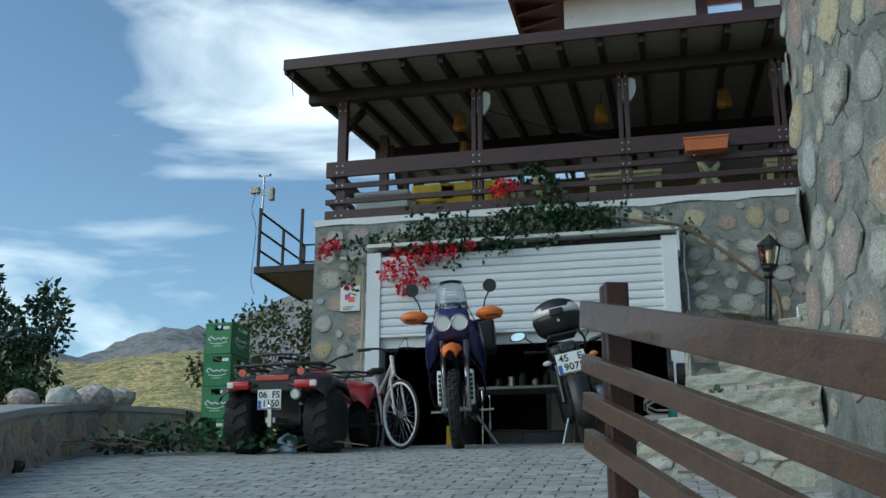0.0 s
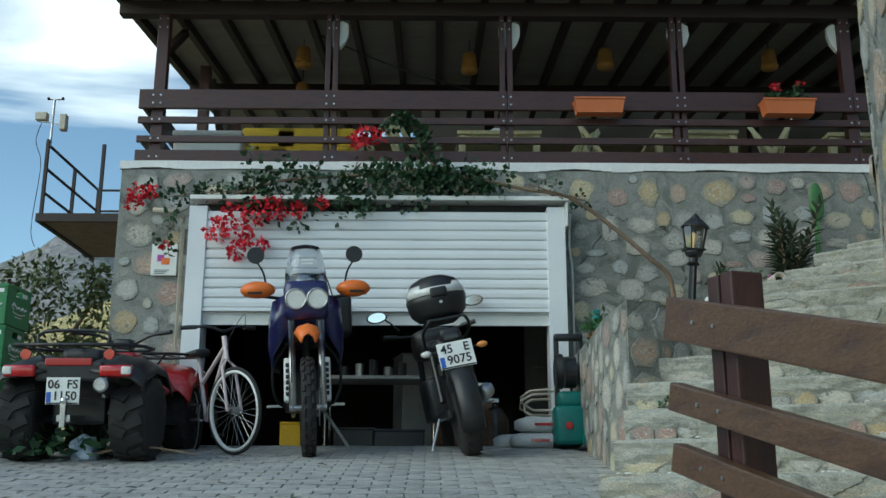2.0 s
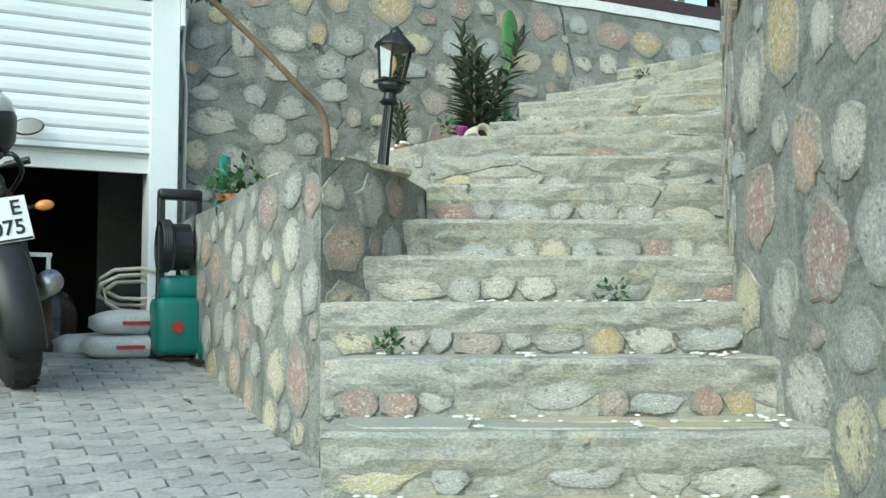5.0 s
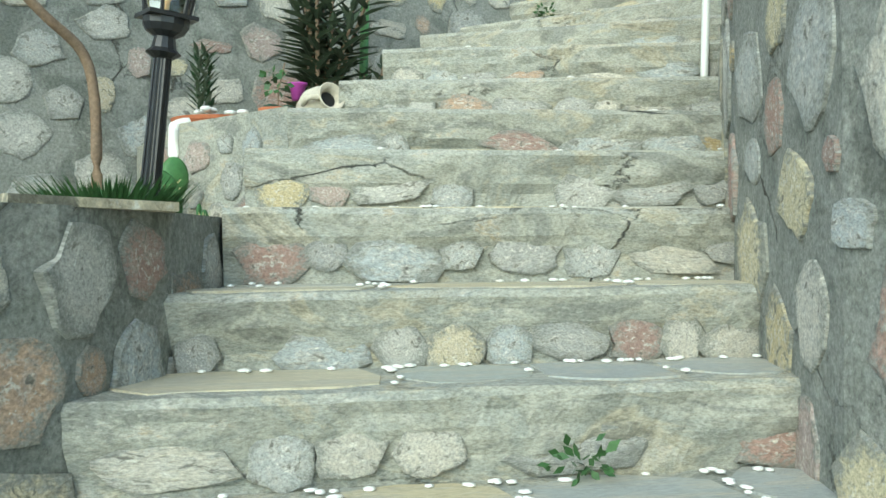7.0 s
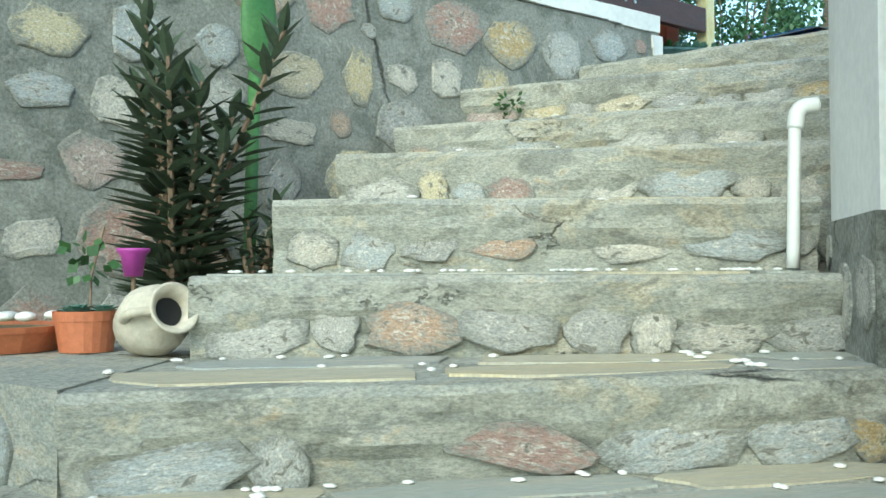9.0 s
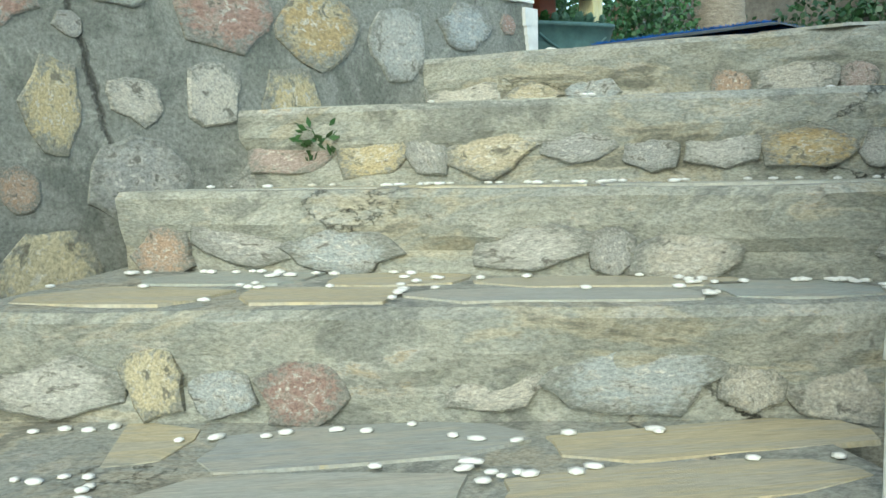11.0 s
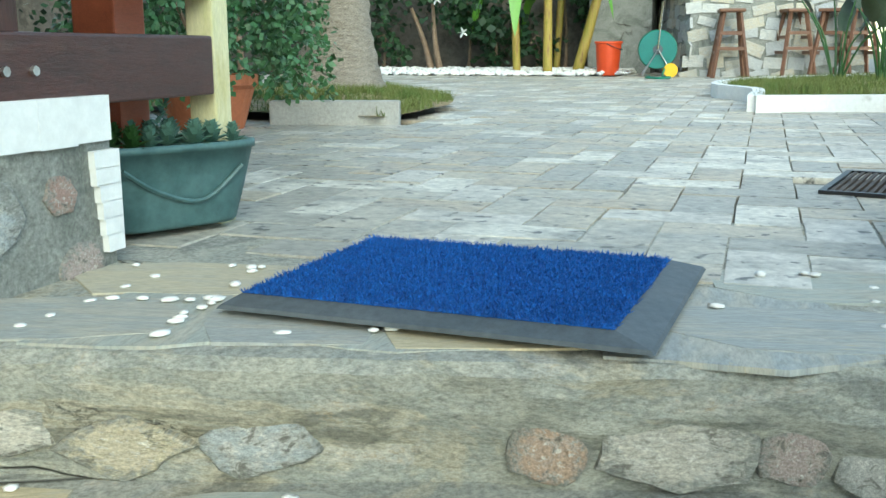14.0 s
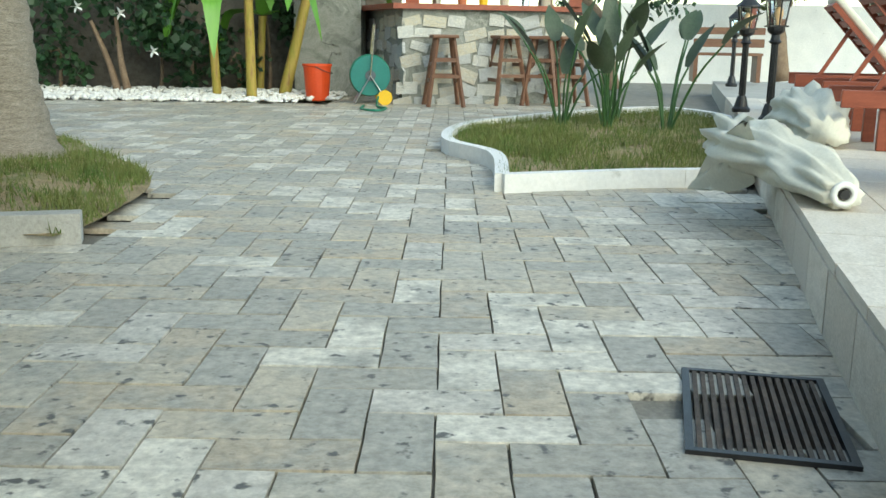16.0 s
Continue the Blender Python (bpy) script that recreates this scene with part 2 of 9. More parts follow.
M_FLAG = weathered("flagstone", [(0.34, 0.345, 0.30), (0.46, 0.43, 0.35)], 1.6, [(0.50, 0.45, 0.33), (0.38, 0.40, 0.36), (0.52, 0.45, 0.30), (0.43, 0.43, 0.38), (0.36, 0.375, 0.355)], [((0.52, 0.44, 0.27), 0.62, 0.7), ((0.20, 0.22, 0.20), -0.64, 0.6)], 0.0, 14, 0.4, 0.7, 0.7, 0.005, (1, 3.2, 1))
M_PEBBLE = mat("white_pebble", [(0.72, 0.72, 0.70), (0.82, 0.81, 0.78)], 6, 0.5, 0.2, fine=40, spread=0.1)
M_PAVE = mat("travertine", [(0.36, 0.35, 0.31)], 5, 0.52, 0.45, rnd=[(0.46, 0.43, 0.36), (0.36, 0.34, 0.29), (0.64, 0.61, 0.53), (0.44, 0.38, 0.29), (0.55, 0.52, 0.46), (0.37, 0.355, 0.31), (0.48, 0.43, 0.34)], fine=28, spread=0.35, wear=((0.10, 0.098, 0.09), 21.0, 0.615))
M_PAVE_FAR = mat("travertine_far", [(0.36, 0.35, 0.31)], 5, 0.52, 0.45, rnd=[(0.46, 0.43, 0.36), (0.36, 0.34, 0.29), (0.64, 0.61, 0.53), (0.44, 0.38, 0.29), (0.55, 0.52, 0.46), (0.37, 0.355, 0.31), (0.48, 0.43, 0.34)], fine=28, spread=0.35, wear=((0.10, 0.098, 0.09), 21.0, 0.615), island=True)
M_PAVER_FAR = mat("driveway_paver_far", [(0.27, 0.27, 0.26)], 4, 0.9, 0.5, rnd=[(0.41, 0.41, 0.39), (0.38, 0.38, 0.36), (0.44, 0.435, 0.41), (0.36, 0.36, 0.35)], fine=60, spread=0.25, island=True)
M_GROUT = mat("dark_grout", [(0.17, 0.165, 0.145), (0.26, 0.25, 0.22)], 6, 0.95, 0.5)
M_PAVER = mat("driveway_paver", [(0.27, 0.27, 0.26)], 4, 0.9, 0.5, rnd=[(0.41, 0.41, 0.39), (0.38, 0.38, 0.36), (0.44, 0.435, 0.41), (0.36, 0.36, 0.35)], fine=60, spread=0.25)
M_WOOD = mat("dark_red_wood", [(0.030, 0.011, 0.009), (0.056, 0.019, 0.014), (0.040, 0.015, 0.012)], 3, 0.45, 0.25, fine=30, spread=0.35, coat=0.1, stretch=(1, 6, 6))
M_FENCE = mat("weathered_fence_wood", [(0.060, 0.030, 0.018), (0.105, 0.055, 0.028), (0.075, 0.038, 0.020)], 3, 0.36, 0.3, fine=30, spread=0.4, coat=0.2, stretch=(5, 1, 5))
M_WOODV = mat("dark_red_post_wood", [(0.032, 0.011, 0.009), (0.065, 0.020, 0.014)], 3, 0.48, 0.25, fine=30, spread=0.35, coat=0.1, stretch=(6, 6, 1))
M_RAFTER = mat("rafter_wood", [(0.020, 0.012, 0.010), (0.035, 0.020, 0.016)], 4, 0.6, 0.2, stretch=(5, 1, 5))
M_CEIL = mat("ceiling_board", [(0.27, 0.25, 0.21), (0.34, 0.32, 0.27)], 3, 0.8, 0.15, stretch=(1, 5, 1))
M_WHITE = mat("white_paint", [(0.70, 0.71, 0.70), (0.80, 0.80, 0.78)], 3, 0.65, 0.25, fine=35, spread=0.08, wear=((0.40, 0.40, 0.37), 5.0, 0.70))
M_SHUTTER = mat("shutter_enamel", [(0.74, 0.77, 0.79), (0.80, 0.82, 0.83)], 2, 0.35, 0.03, spread=0.04)
M_PVC = mat("white_plastic", [(0.72, 0.73, 0.70), (0.78, 0.78, 0.75)], 4, 0.4, 0.03, spread=0.05)
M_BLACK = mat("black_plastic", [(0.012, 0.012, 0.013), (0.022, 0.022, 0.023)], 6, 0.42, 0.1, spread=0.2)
M_RUBBER = mat("tyre_rubber", [(0.014, 0.014, 0.014), (0.030, 0.029, 0.027)], 9, 0.85, 0.3)
M_IRON = mat("black_iron", [(0.012, 0.013, 0.015), (0.022, 0.023, 0.025)], 6, 0.38, 0.1, spread=0.2)
M_STEEL = mat("dull_steel", [(0.42, 0.42, 0.42), (0.55, 0.55, 0.54)], 8, 0.35, 0.1, metal=1.0)
M_CHROME = mat("chrome", [(0.75, 0.76, 0.78), (0.8, 0.8, 0.8)], 5, 0.15, 0.0, metal=1.0, spread=0.03)
M_REDP = mat("red_fairing", [(0.36, 0.014, 0.016), (0.42, 0.02, 0.02)], 4, 0.3, 0.0, spread=0.08, coat=0.5)
M_ORANGE = mat("orange_fairing", [(0.75, 0.16, 0.02), (0.80, 0.19, 0.03)], 4, 0.4, 0.0, spread=0.06)
M_BLUE = mat("navy_fairing", [(0.012, 0.014, 0.075), (0.016, 0.018, 0.10)], 4, 0.3, 0.0, spread=0.08, coat=0.4)
# garden back wall: the trees' shade is put into these dark colours
M_BACK = mat("tree_shaded_stonework", [(0.07, 0.065, 0.055), (0.13, 0.115, 0.095), (0.09, 0.085, 0.075)], 1.5, 0.95, 0.8, fine=12, spread=0.4)
M_LAMPRED = mat("tail_lamp_red", [(0.42, 0.01, 0.015), (0.5, 0.02, 0.02)], 6, 0.15, 0.0, spread=0.05, coat=0.6)
M_LENS = mat("clear_lens", [(0.62, 0.62, 0.60), (0.72, 0.72, 0.70)], 10, 0.12, 0.05, spread=0.1, coat=0.6)
M_AMBER = mat("amber_lens", [(0.70, 0.25, 0.06), (0.75, 0.3, 0.08)], 6, 0.2, 0.0, spread=0.05)
M_CRATE = mat("green_crate", [(0.012, 0.16, 0.045), (0.018, 0.20, 0.06)], 5, 0.45, 0.05, spread=0.1)
M_PRINT = mat("white_print", [(0.75, 0.77, 0.74), (0.8, 0.8, 0.78)], 5, 0.6, 0.0, spread=0.05)
M_INK = mat("black_ink", [(0.01, 0.01, 0.012), (0.014, 0.014, 0.016)], 5, 0.6, 0.0, spread=0.05)
M_PLATEBLUE = mat("plate_blue", [(0.02, 0.10, 0.45), (0.03, 0.12, 0.5)], 5, 0.5, 0.0, spread=0.05)
M_TERRA = mat("terracotta", [(0.42, 0.13, 0.06), (0.50, 0.17, 0.08)], 5, 0.7, 0.2, spread=0.15, wear=((0.5, 0.3, 0.2), 7.0, 0.68))
M_ORBOX = mat("orange_box", [(0.50, 0.13, 0.04), (0.56, 0.16, 0.05)], 5, 0.55, 0.05, spread=0.1)
M_GREENPOT = mat("weathered_green_plastic", [(0.035, 0.085, 0.085), (0.07, 0.14, 0.14), (0.05, 0.11, 0.11)], 5, 0.5, 0.1, fine=30, spread=0.2)
M_MAT = mat("blue_pile", [(0.006, 0.10, 0.42), (0.012, 0.17, 0.62)], 60, 0.95, 1.0, fine=180, spread=0.6)
M_RUBB = mat("grey_rubber_edge", [(0.06, 0.075, 0.085), (0.10, 0.115, 0.125)], 6, 0.6, 0.1)
M_LEAF = mat("leaf_green", [(0.03, 0.085, 0.025), (0.05, 0.13, 0.035)], 6, 0.5, 0.1, rnd=None, spread=0.3)
M_LEAFD = mat("dark_leaf", [(0.012, 0.045, 0.016), (0.028, 0.075, 0.025)], 4, 0.5, 0.1, spread=0.35)
M_LEAFB = mat("bluish_leaf", [(0.09, 0.20, 0.16), (0.15, 0.28, 0.23)], 9, 0.55, 0.05, spread=0.15)
M_LEAFL = mat("banana_leaf", [(0.09, 0.26, 0.03), (0.15, 0.34, 0.05)], 3, 0.4, 0.1, spread=0.15, stretch=(1, 8, 1))
M_OLIVE = mat("olive_leaf", [(0.05, 0.075, 0.02), (0.10, 0.12, 0.04)], 3, 0.6, 0.1, spread=0.3)
M_GRASS = mat("lawn_grass", [(0.06, 0.13, 0.02), (0.15, 0.17, 0.05), (0.09, 0.16, 0.03)], 3, 0.8, 0.4, spread=0.3)
M_SOIL = mat("dry_soil", [(0.20, 0.15, 0.08), (0.30, 0.23, 0.13), (0.13, 0.15, 0.05)], 4, 0.95, 0.8, spread=0.4)
M_BARK = mat("palm_bark", [(0.22, 0.19, 0.15), (0.33, 0.29, 0.24)], 6, 0.9, 1.0, fine=30, spread=0.4, stretch=(2, 2, 7))
M_TWIG = mat("woody_stem", [(0.18, 0.12, 0.08), (0.26, 0.19, 0.13)], 8, 0.85, 0.4, spread=0.3)
M_BSTEM = mat("banana_stem", [(0.24, 0.22, 0.03), (0.38, 0.28, 0.06), (0.22, 0.12, 0.05)], 4, 0.6, 0.2, spread=0.2, stretch=(5, 5, 1))
M_FLOWER = mat("crimson_bract", [(0.60, 0.008, 0.016), (0.70, 0.016, 0.05)], 7, 0.6, 0.0, spread=0.15)
M_CACTUS = mat("cactus_green", [(0.05, 0.16, 0.05), (0.09, 0.22, 0.07)], 6, 0.6, 0.2, spread=0.2)
M_CLAY = mat("pale_clay", [(0.50, 0.45, 0.36), (0.60, 0.55, 0.46)], 6, 0.85, 0.3, spread=0.15)
M_CREAM = mat("cream_wood", [(0.52, 0.46, 0.22), (0.62, 0.58, 0.36), (0.45, 0.45, 0.20)], 4, 0.6, 0.1, spread=0.15, stretch=(4, 4, 1))
M_RAFFIA = mat("raffia_weave", [(0.45, 0.22, 0.05), (0.60, 0.33, 0.10)], 10, 0.85, 0.6, fine=80, spread=0.4, stretch=(1, 1, 4))
M_TAN = mat("tan_plaster", [(0.30, 0.24, 0.16), (0.36, 0.30, 0.21)], 2, 0.9, 0.2, spread=0.1)
# garage interior: the room's shade is put into this near-black colour
M_DARK = mat("shade_dark_plaster", [(0.06, 0.055, 0.05), (0.09, 0.08, 0.07)], 3, 0.9, 0.3, spread=0.2)
M_CONC = mat("bare_concrete", [(0.34, 0.34, 0.32), (0.44, 0.43, 0.40)], 4, 0.9, 0.5, spread=0.2)
M_LOUNGE = mat("reddish_teak", [(0.22, 0.050, 0.025), (0.32, 0.08, 0.04)], 4, 0.5, 0.15, spread=0.2, stretch=(1, 5, 5))
M_CANVAS = mat("cream_canvas", [(0.62, 0.60, 0.50), (0.70, 0.69, 0.60)], 3, 0.9, 0.3, fine=50, spread=0.08)
# far hill: direct sunlight is put into the bright yellow tones
M_HILL = mat("sun_toned_scrub", [(0.09, 0.11, 0.04), (0.62, 0.46, 0.19), (0.26, 0.24, 0.08), (0.70, 0.53, 0.25)], 0.16, 0.95, 0.0, fine=1.3, spread=0.95)
M_ROCK = mat("grey_mountain", [(0.15, 0.15, 0.15), (0.27, 0.25, 0.24), (0.16, 0.18, 0.14)], 0.03, 0.95, 0.0, fine=0.2, spread=0.6)
M_HOSE = mat("green_hose", [(0.01, 0.17, 0.10), (0.015, 0.22, 0.13)], 6, 0.45, 0.0, spread=0.1)
M_TEAL = mat("teal_plastic", [(0.01, 0.15, 0.13), (0.015, 0.19, 0.16)], 6, 0.45, 0.05, spread=0.1)
M_YEL = mat("yellow_plastic", [(0.75, 0.45, 0.02), (0.8, 0.5, 0.03)], 6, 0.5, 0.0, spread=0.1)
M_BUCKET = mat("orange_red_plastic", [(0.62, 0.06, 0.012), (0.7, 0.08, 0.02)], 4, 0.5, 0.0, spread=0.1)
M_GLASS = glassy("clear_glass", (0.95, 0.97, 0.97))
M_SMOKE = glassy("smoked_screen", (0.70, 0.74, 0.78), 0.06)
M_MIRROR = mat("mirror_glass", [(0.85, 0.87, 0.9), (0.85, 0.87, 0.9)], 2, 0.05, 0.0, metal=1.0, spread=0.0)
M_BULB = mat("amber_bulb", [(0.6, 0.4, 0.2), (0.7, 0.5, 0.3)], 5, 0.3, 0.0, spread=0.05)
M_SACK = mat("white_sack", [(0.55, 0.55, 0.54), (0.68, 0.67, 0.65)], 5, 0.7, 0.4, spread=0.15)
M_CAB = mat("brown_cabinet_wood", [(0.13, 0.06, 0.035), (0.19, 0.09, 0.05)], 4, 0.5, 0.15, spread=0.2, stretch=(1, 6, 6))
M_BARSTONE = mat("bar_cladding_stone", [(0.45, 0.46, 0.45)], 6, 0.85, 0.7, rnd=[(0.42, 0.43, 0.43), (0.52, 0.47, 0.36), (0.36, 0.38, 0.40), (0.55, 0.54, 0.50), (0.46, 0.42, 0.34)], fine=22, spread=0.35)
M_PINK = mat("magenta_plastic", [(0.38, 0.05, 0.30), (0.45, 0.08, 0.36)], 6, 0.5, 0.0, spread=0.1)
M_ROOF = mat("roof_tile", [(0.30, 0.11, 0.06), (0.38, 0.16, 0.09)], 3, 0.85, 0.4, spread=0.2)


# ---- mesh helpers ----
def emit(name, bm, material, smooth=False):
    me = bpy.data.meshes.new(name)
    bmesh.ops.recalc_face_normals(bm, faces=bm.faces)
    bm.to_mesh(me)
    bm.free()
    me.materials.append(material)
    if smooth:
        for p in me.polygons:
            p.use_smooth = True
    return me


def part(name, bm, material, parent=None, label="", smooth=False):
    ob = new(name, emit(name, bm, material, smooth))
    if parent:
        ob.parent = parent
    return tagged(ob, label)


def structure(name, bm, material, label, category, smooth=False):
    return tagged(part(name, bm, material, None, label, smooth), category=category, kind="structure")


def thing(name, m, label, category, group=""):
    ob = new(name)
    ob.empty_display_size = 0.1
    ob.matrix_basis = m
    return tagged(ob, label, category, group)


def shared(name, me, m, parent):
    ob = new(name, me)
    ob.parent = parent
    ob.matrix_basis = m
    return ob


def box(bm, x0, x1, y0, y1, z0, z1, bev=0.0, m=None):
    r = bmesh.ops.create_cube(bm, size=1)
    vs = r["verts"]
    bmesh.ops.scale(bm, verts=vs, vec=(x1 - x0, y1 - y0, z1 - z0))
    bmesh.ops.translate(bm, verts=vs, vec=((x0 + x1) / 2, (y0 + y1) / 2, (z0 + z1) / 2))
    if bev:
        es = list({e for v in vs for e in v.link_edges})
        out = bmesh.ops.bevel(bm, geom=es, offset=bev, segments=2, affect="EDGES", profile=0.6)
        vs = list({v for f in out["faces"] for v in f.verts} | {v for v in vs if v.is_valid})
    if m is not None:
        bmesh.ops.transform(bm, matrix=m, verts=vs)
    return bm


def boxes(*dims, bev=0.0):
    bm = bmesh.new()
    for d in dims:
        box(bm, *d, bev)
    return bm


def beam(bm, a, b, w, h, bev=0.0, up=(0, 0, 1)):
    """A bar from a to b, w across and h high."""
    a, b = Vector(a), Vector(b)
    d = b - a
    y = d.normalized()
    x = y.cross(Vector(up)).normalized()
    z = x.cross(y)
    m = Matrix((x, y, z)).transposed().to_4x4()
    m.translation = (a + b) / 2
    return box(bm, -w / 2, w / 2, -d.length / 2, d.length / 2, -h / 2, h / 2, bev, m)


def rod(bm, a, b, r0, r1=None, seg=10, caps=True):
    a, b = Vector(a), Vector(b)
    d = b - a
    m = d.to_track_quat("Z", "Y").to_matrix().to_4x4()
    m.translation = (a + b) / 2
    bmesh.ops.create_cone(bm, cap_ends=caps, segments=seg, radius1=r0, radius2=r0 if r1 is None else r1, depth=d.length, matrix=m)
    return bm


def tube(bm, pts, r, seg=8, r1=None):
    """A bent tube through pts, tapering from r to r1."""
    pts = [Vector(p) for p in pts]
    rings = []
    for i, p in enumerate(pts):
        d = (pts[min(i + 1, len(pts) - 1)] - pts[max(i - 1, 0)]).normalized()
        q = d.to_track_quat("Z", "Y")
        rr = r if r1 is None else r + (r1 - r) * i / (len(pts) - 1)
        rings.append([bm.verts.new(p + q @ Vector((rr * math.cos(k * math.tau / seg), rr * math.sin(k * math.tau / seg), 0))) for k in range(seg)])
    for a, b in zip(rings, rings[1:]):
        for k in range(seg):
            bm.faces.new((a[k], a[(k + 1) % seg], b[(k + 1) % seg], b[k]))
    bm.faces.new(rings[0][::-1])
    bm.faces.new(rings[-1])
    return bm


def curve(pts, n=6):
    """Points of a smooth line through pts."""
    pts = [Vector(p) for p in pts]
    out = []
    for i in range(len(pts) - 1):
        p0, p1, p2, p3 = pts[max(i - 1, 0)], pts[i], pts[i + 1], pts[min(i + 2, len(pts) - 1)]
        for k in range(n):
            t = k / n
            out.append(0.5 * (2 * p1 + (p2 - p0) * t + (2 * p0 - 5 * p1 + 4 * p2 - p3) * t * t + (3 * p1 - p0 - 3 * p2 + p3) * t ** 3))
    return out + [pts[-1]]


def lathe(bm, profile, seg=20, m=None):
    """Turns (r, z) pairs round the z axis."""
    rings = []
    for r, z in profile:
        rings.append([bm.verts.new((max(r, 1e-4) * math.cos(k * math.tau / seg), max(r, 1e-4) * math.sin(k * math.tau / seg), z)) for k in range(seg)])
    for a, b in zip(rings, rings[1:]):
        for k in range(seg):
            bm.faces.new((a[k], a[(k + 1) % seg], b[(k + 1) % seg], b[k]))
    bm.faces.new(rings[0][::-1])
    bm.faces.new(rings[-1])
    if m is not None:
        bmesh.ops.transform(bm, matrix=m, verts=[v for r in rings for v in r])
    return bm


def prism(bm, poly, z0, z1, m=None):
    """An upright prism over a plan polygon."""
    lo = [bm.verts.new((x, y, z0)) for x, y in poly]
    hi = [bm.verts.new((x, y, z1)) for x, y in poly]
    n = len(poly)
    for i in range(n):
        bm.faces.new((lo[i], lo[(i + 1) % n], hi[(i + 1) % n], hi[i]))
    bm.faces.new(lo[::-1])
    bm.faces.new(hi)
    if m is not None:
        bmesh.ops.transform(bm, matrix=m, verts=lo + hi)
    return bm


def torus(bm, R, r, m, seg=28, ring=10, flat=1.0):
    rows = []
    for i in range(seg):
        a = i * math.tau / seg
        rows.append([bm.verts.new(m @ Vector(((R + r * math.cos(k * math.tau / ring)) * math.cos(a), (R + r * math.cos(k * math.tau / ring)) * math.sin(a), r * flat * math.sin(k * math.tau / ring)))) for k in range(ring)])
    for i in range(seg):
        for k in range(ring):
            bm.faces.new((rows[i][k], rows[(i + 1) % seg][k], rows[(i + 1) % seg][(k + 1) % ring], rows[i][(k + 1) % ring]))
    return bm


def ball(bm, c, r, sx=1, sy=1, sz=1, seg=12, m=None):
    o = bmesh.ops.create_uvsphere(bm, u_segments=seg, v_segments=max(6, seg // 2 + 2), radius=r)
    mm = Matrix.Translation(c) @ Matrix.Diagonal((sx, sy, sz, 1))
    bmesh.ops.transform(bm, matrix=(m @ mm) if m is not None else mm, verts=o["verts"])
    return bm


def leaf(bm, base, way, length, width, up=(0, 0, 1), droop=0.0, fold=0.25, n=3):
    """A pointed blade folded along its rib."""
    d = Vector(way).normalized()
    s = d.cross(Vector(up))
    if s.length < 1e-3:
        s = d.cross(Vector((1, 0, 0)))
    s.normalize()
    nrm = s.cross(d)
    prev = None
    base = Vector(base)
    for i in range(n + 1):
        t = i / n
        w = width * 0.5 * math.sin(math.pi * (0.08 + 0.92 * t) ** 0.75) if i < n else 0.0
        c = base + d * (length * t) - nrm * 0 + Vector((0, 0, -droop * length * t * t))
        row = (bm.verts.new(c - s * w + nrm * fold * w), bm.verts.new(c), bm.verts.new(c + s * w + nrm * fold * w)) if w > 1e-5 or i == 0 else (bm.verts.new(c),) * 3
        if prev:
            if row[0] is row[1]:
                bm.faces.new((prev[0], prev[1], row[1]))
                bm.faces.new((prev[1], prev[2], row[1]))
            else:
                bm.faces.new((prev[0], prev[1], row[1], row[0]))
                bm.faces.new((prev[1], prev[2], row[2], row[1]))
        prev = row
    return bm


def text(name, body, size, m, material, parent, bold=0.0):
    """Raised lettering as a mesh, centred on m, in its x-y plane."""
    cu = bpy.data.curves.new(name, "FONT")
    cu.body, cu.size, cu.align_x, cu.align_y, cu.extrude, cu.offset = body, size, "CENTER", "CENTER", 0.0015, bold
    cu.resolution_u = 3
    tmp = bpy.data.objects.new(name, cu)
    scene.collection.objects.link(tmp)
    me = bpy.data.meshes.new_from_object(tmp.evaluated_get(bpy.context.evaluated_depsgraph_get()))
    bpy.data.objects.remove(tmp)
    me.materials.clear()
    me.materials.append(material)
    ob = new(name, me)
    ob.parent = parent
    ob.matrix_basis = m
    return ob


rng = random.Random(7)


# ---- pools of irregular pieces, shared between objects ----
def stone_mesh(seed, thick=0.014, material=M_STONE, sides=16):
    """A broken field stone about 1 x 1, nearly flush, its rim sunk into the mortar (local z is the outward side)."""
    r = random.Random(seed)
    bm = bmesh.new()
    corners = r.choice((4, 5, 5, 6))
    turn, bite = r.uniform(0, math.tau), [r.uniform(0.80, 1.12) for _ in range(corners)]
    rad, ang = [], []
    for k in range(sides):
        a = (k + r.uniform(-0.25, 0.25)) * math.tau / sides
        q = (a + turn) / math.tau * corners
        f = q - math.floor(q) - 0.5
        edge = bite[int(math.floor(q)) % corners] * math.cos(math.pi / corners) / math.cos(f * math.tau / corners)
        ang.append(a)
        rad.append(0.60 * (0.75 * edge + 0.25 * bite[int(math.floor(q)) % corners]) * r.uniform(0.88, 1.06))
    rings = []
    for f, z in ((1.02, -0.8), (1.0, 0.45), (0.93, 0.70), (0.55, 0.80)):
        rings.append([bm.verts.new((rad[k] * f * math.cos(ang[k]), rad[k] * f * math.sin(ang[k]), z * thick + (r.uniform(-0.14, 0.14) * thick if z > 0 else 0))) for k in range(sides)])
    for a, b in zip(rings, rings[1:]):
        for k in range(sides):
            bm.faces.new((a[k], a[(k + 1) % sides], b[(k + 1) % sides], b[k]))
    bm.faces.new(rings[-1])
    return emit("stone", bm, material)


PALE_POOL = [stone_mesh(100 + i, 0.014, M_PALE) for i in range(14)]
OCHRE_POOL = [stone_mesh(130 + i, 0.014, M_OCHRE) for i in range(8)]
RUST_POOL = [stone_mesh(150 + i, 0.014, M_REDSTONE) for i in range(8)]
STONE_POOL = PALE_POOL + PALE_POOL + OCHRE_POOL + RUST_POOL


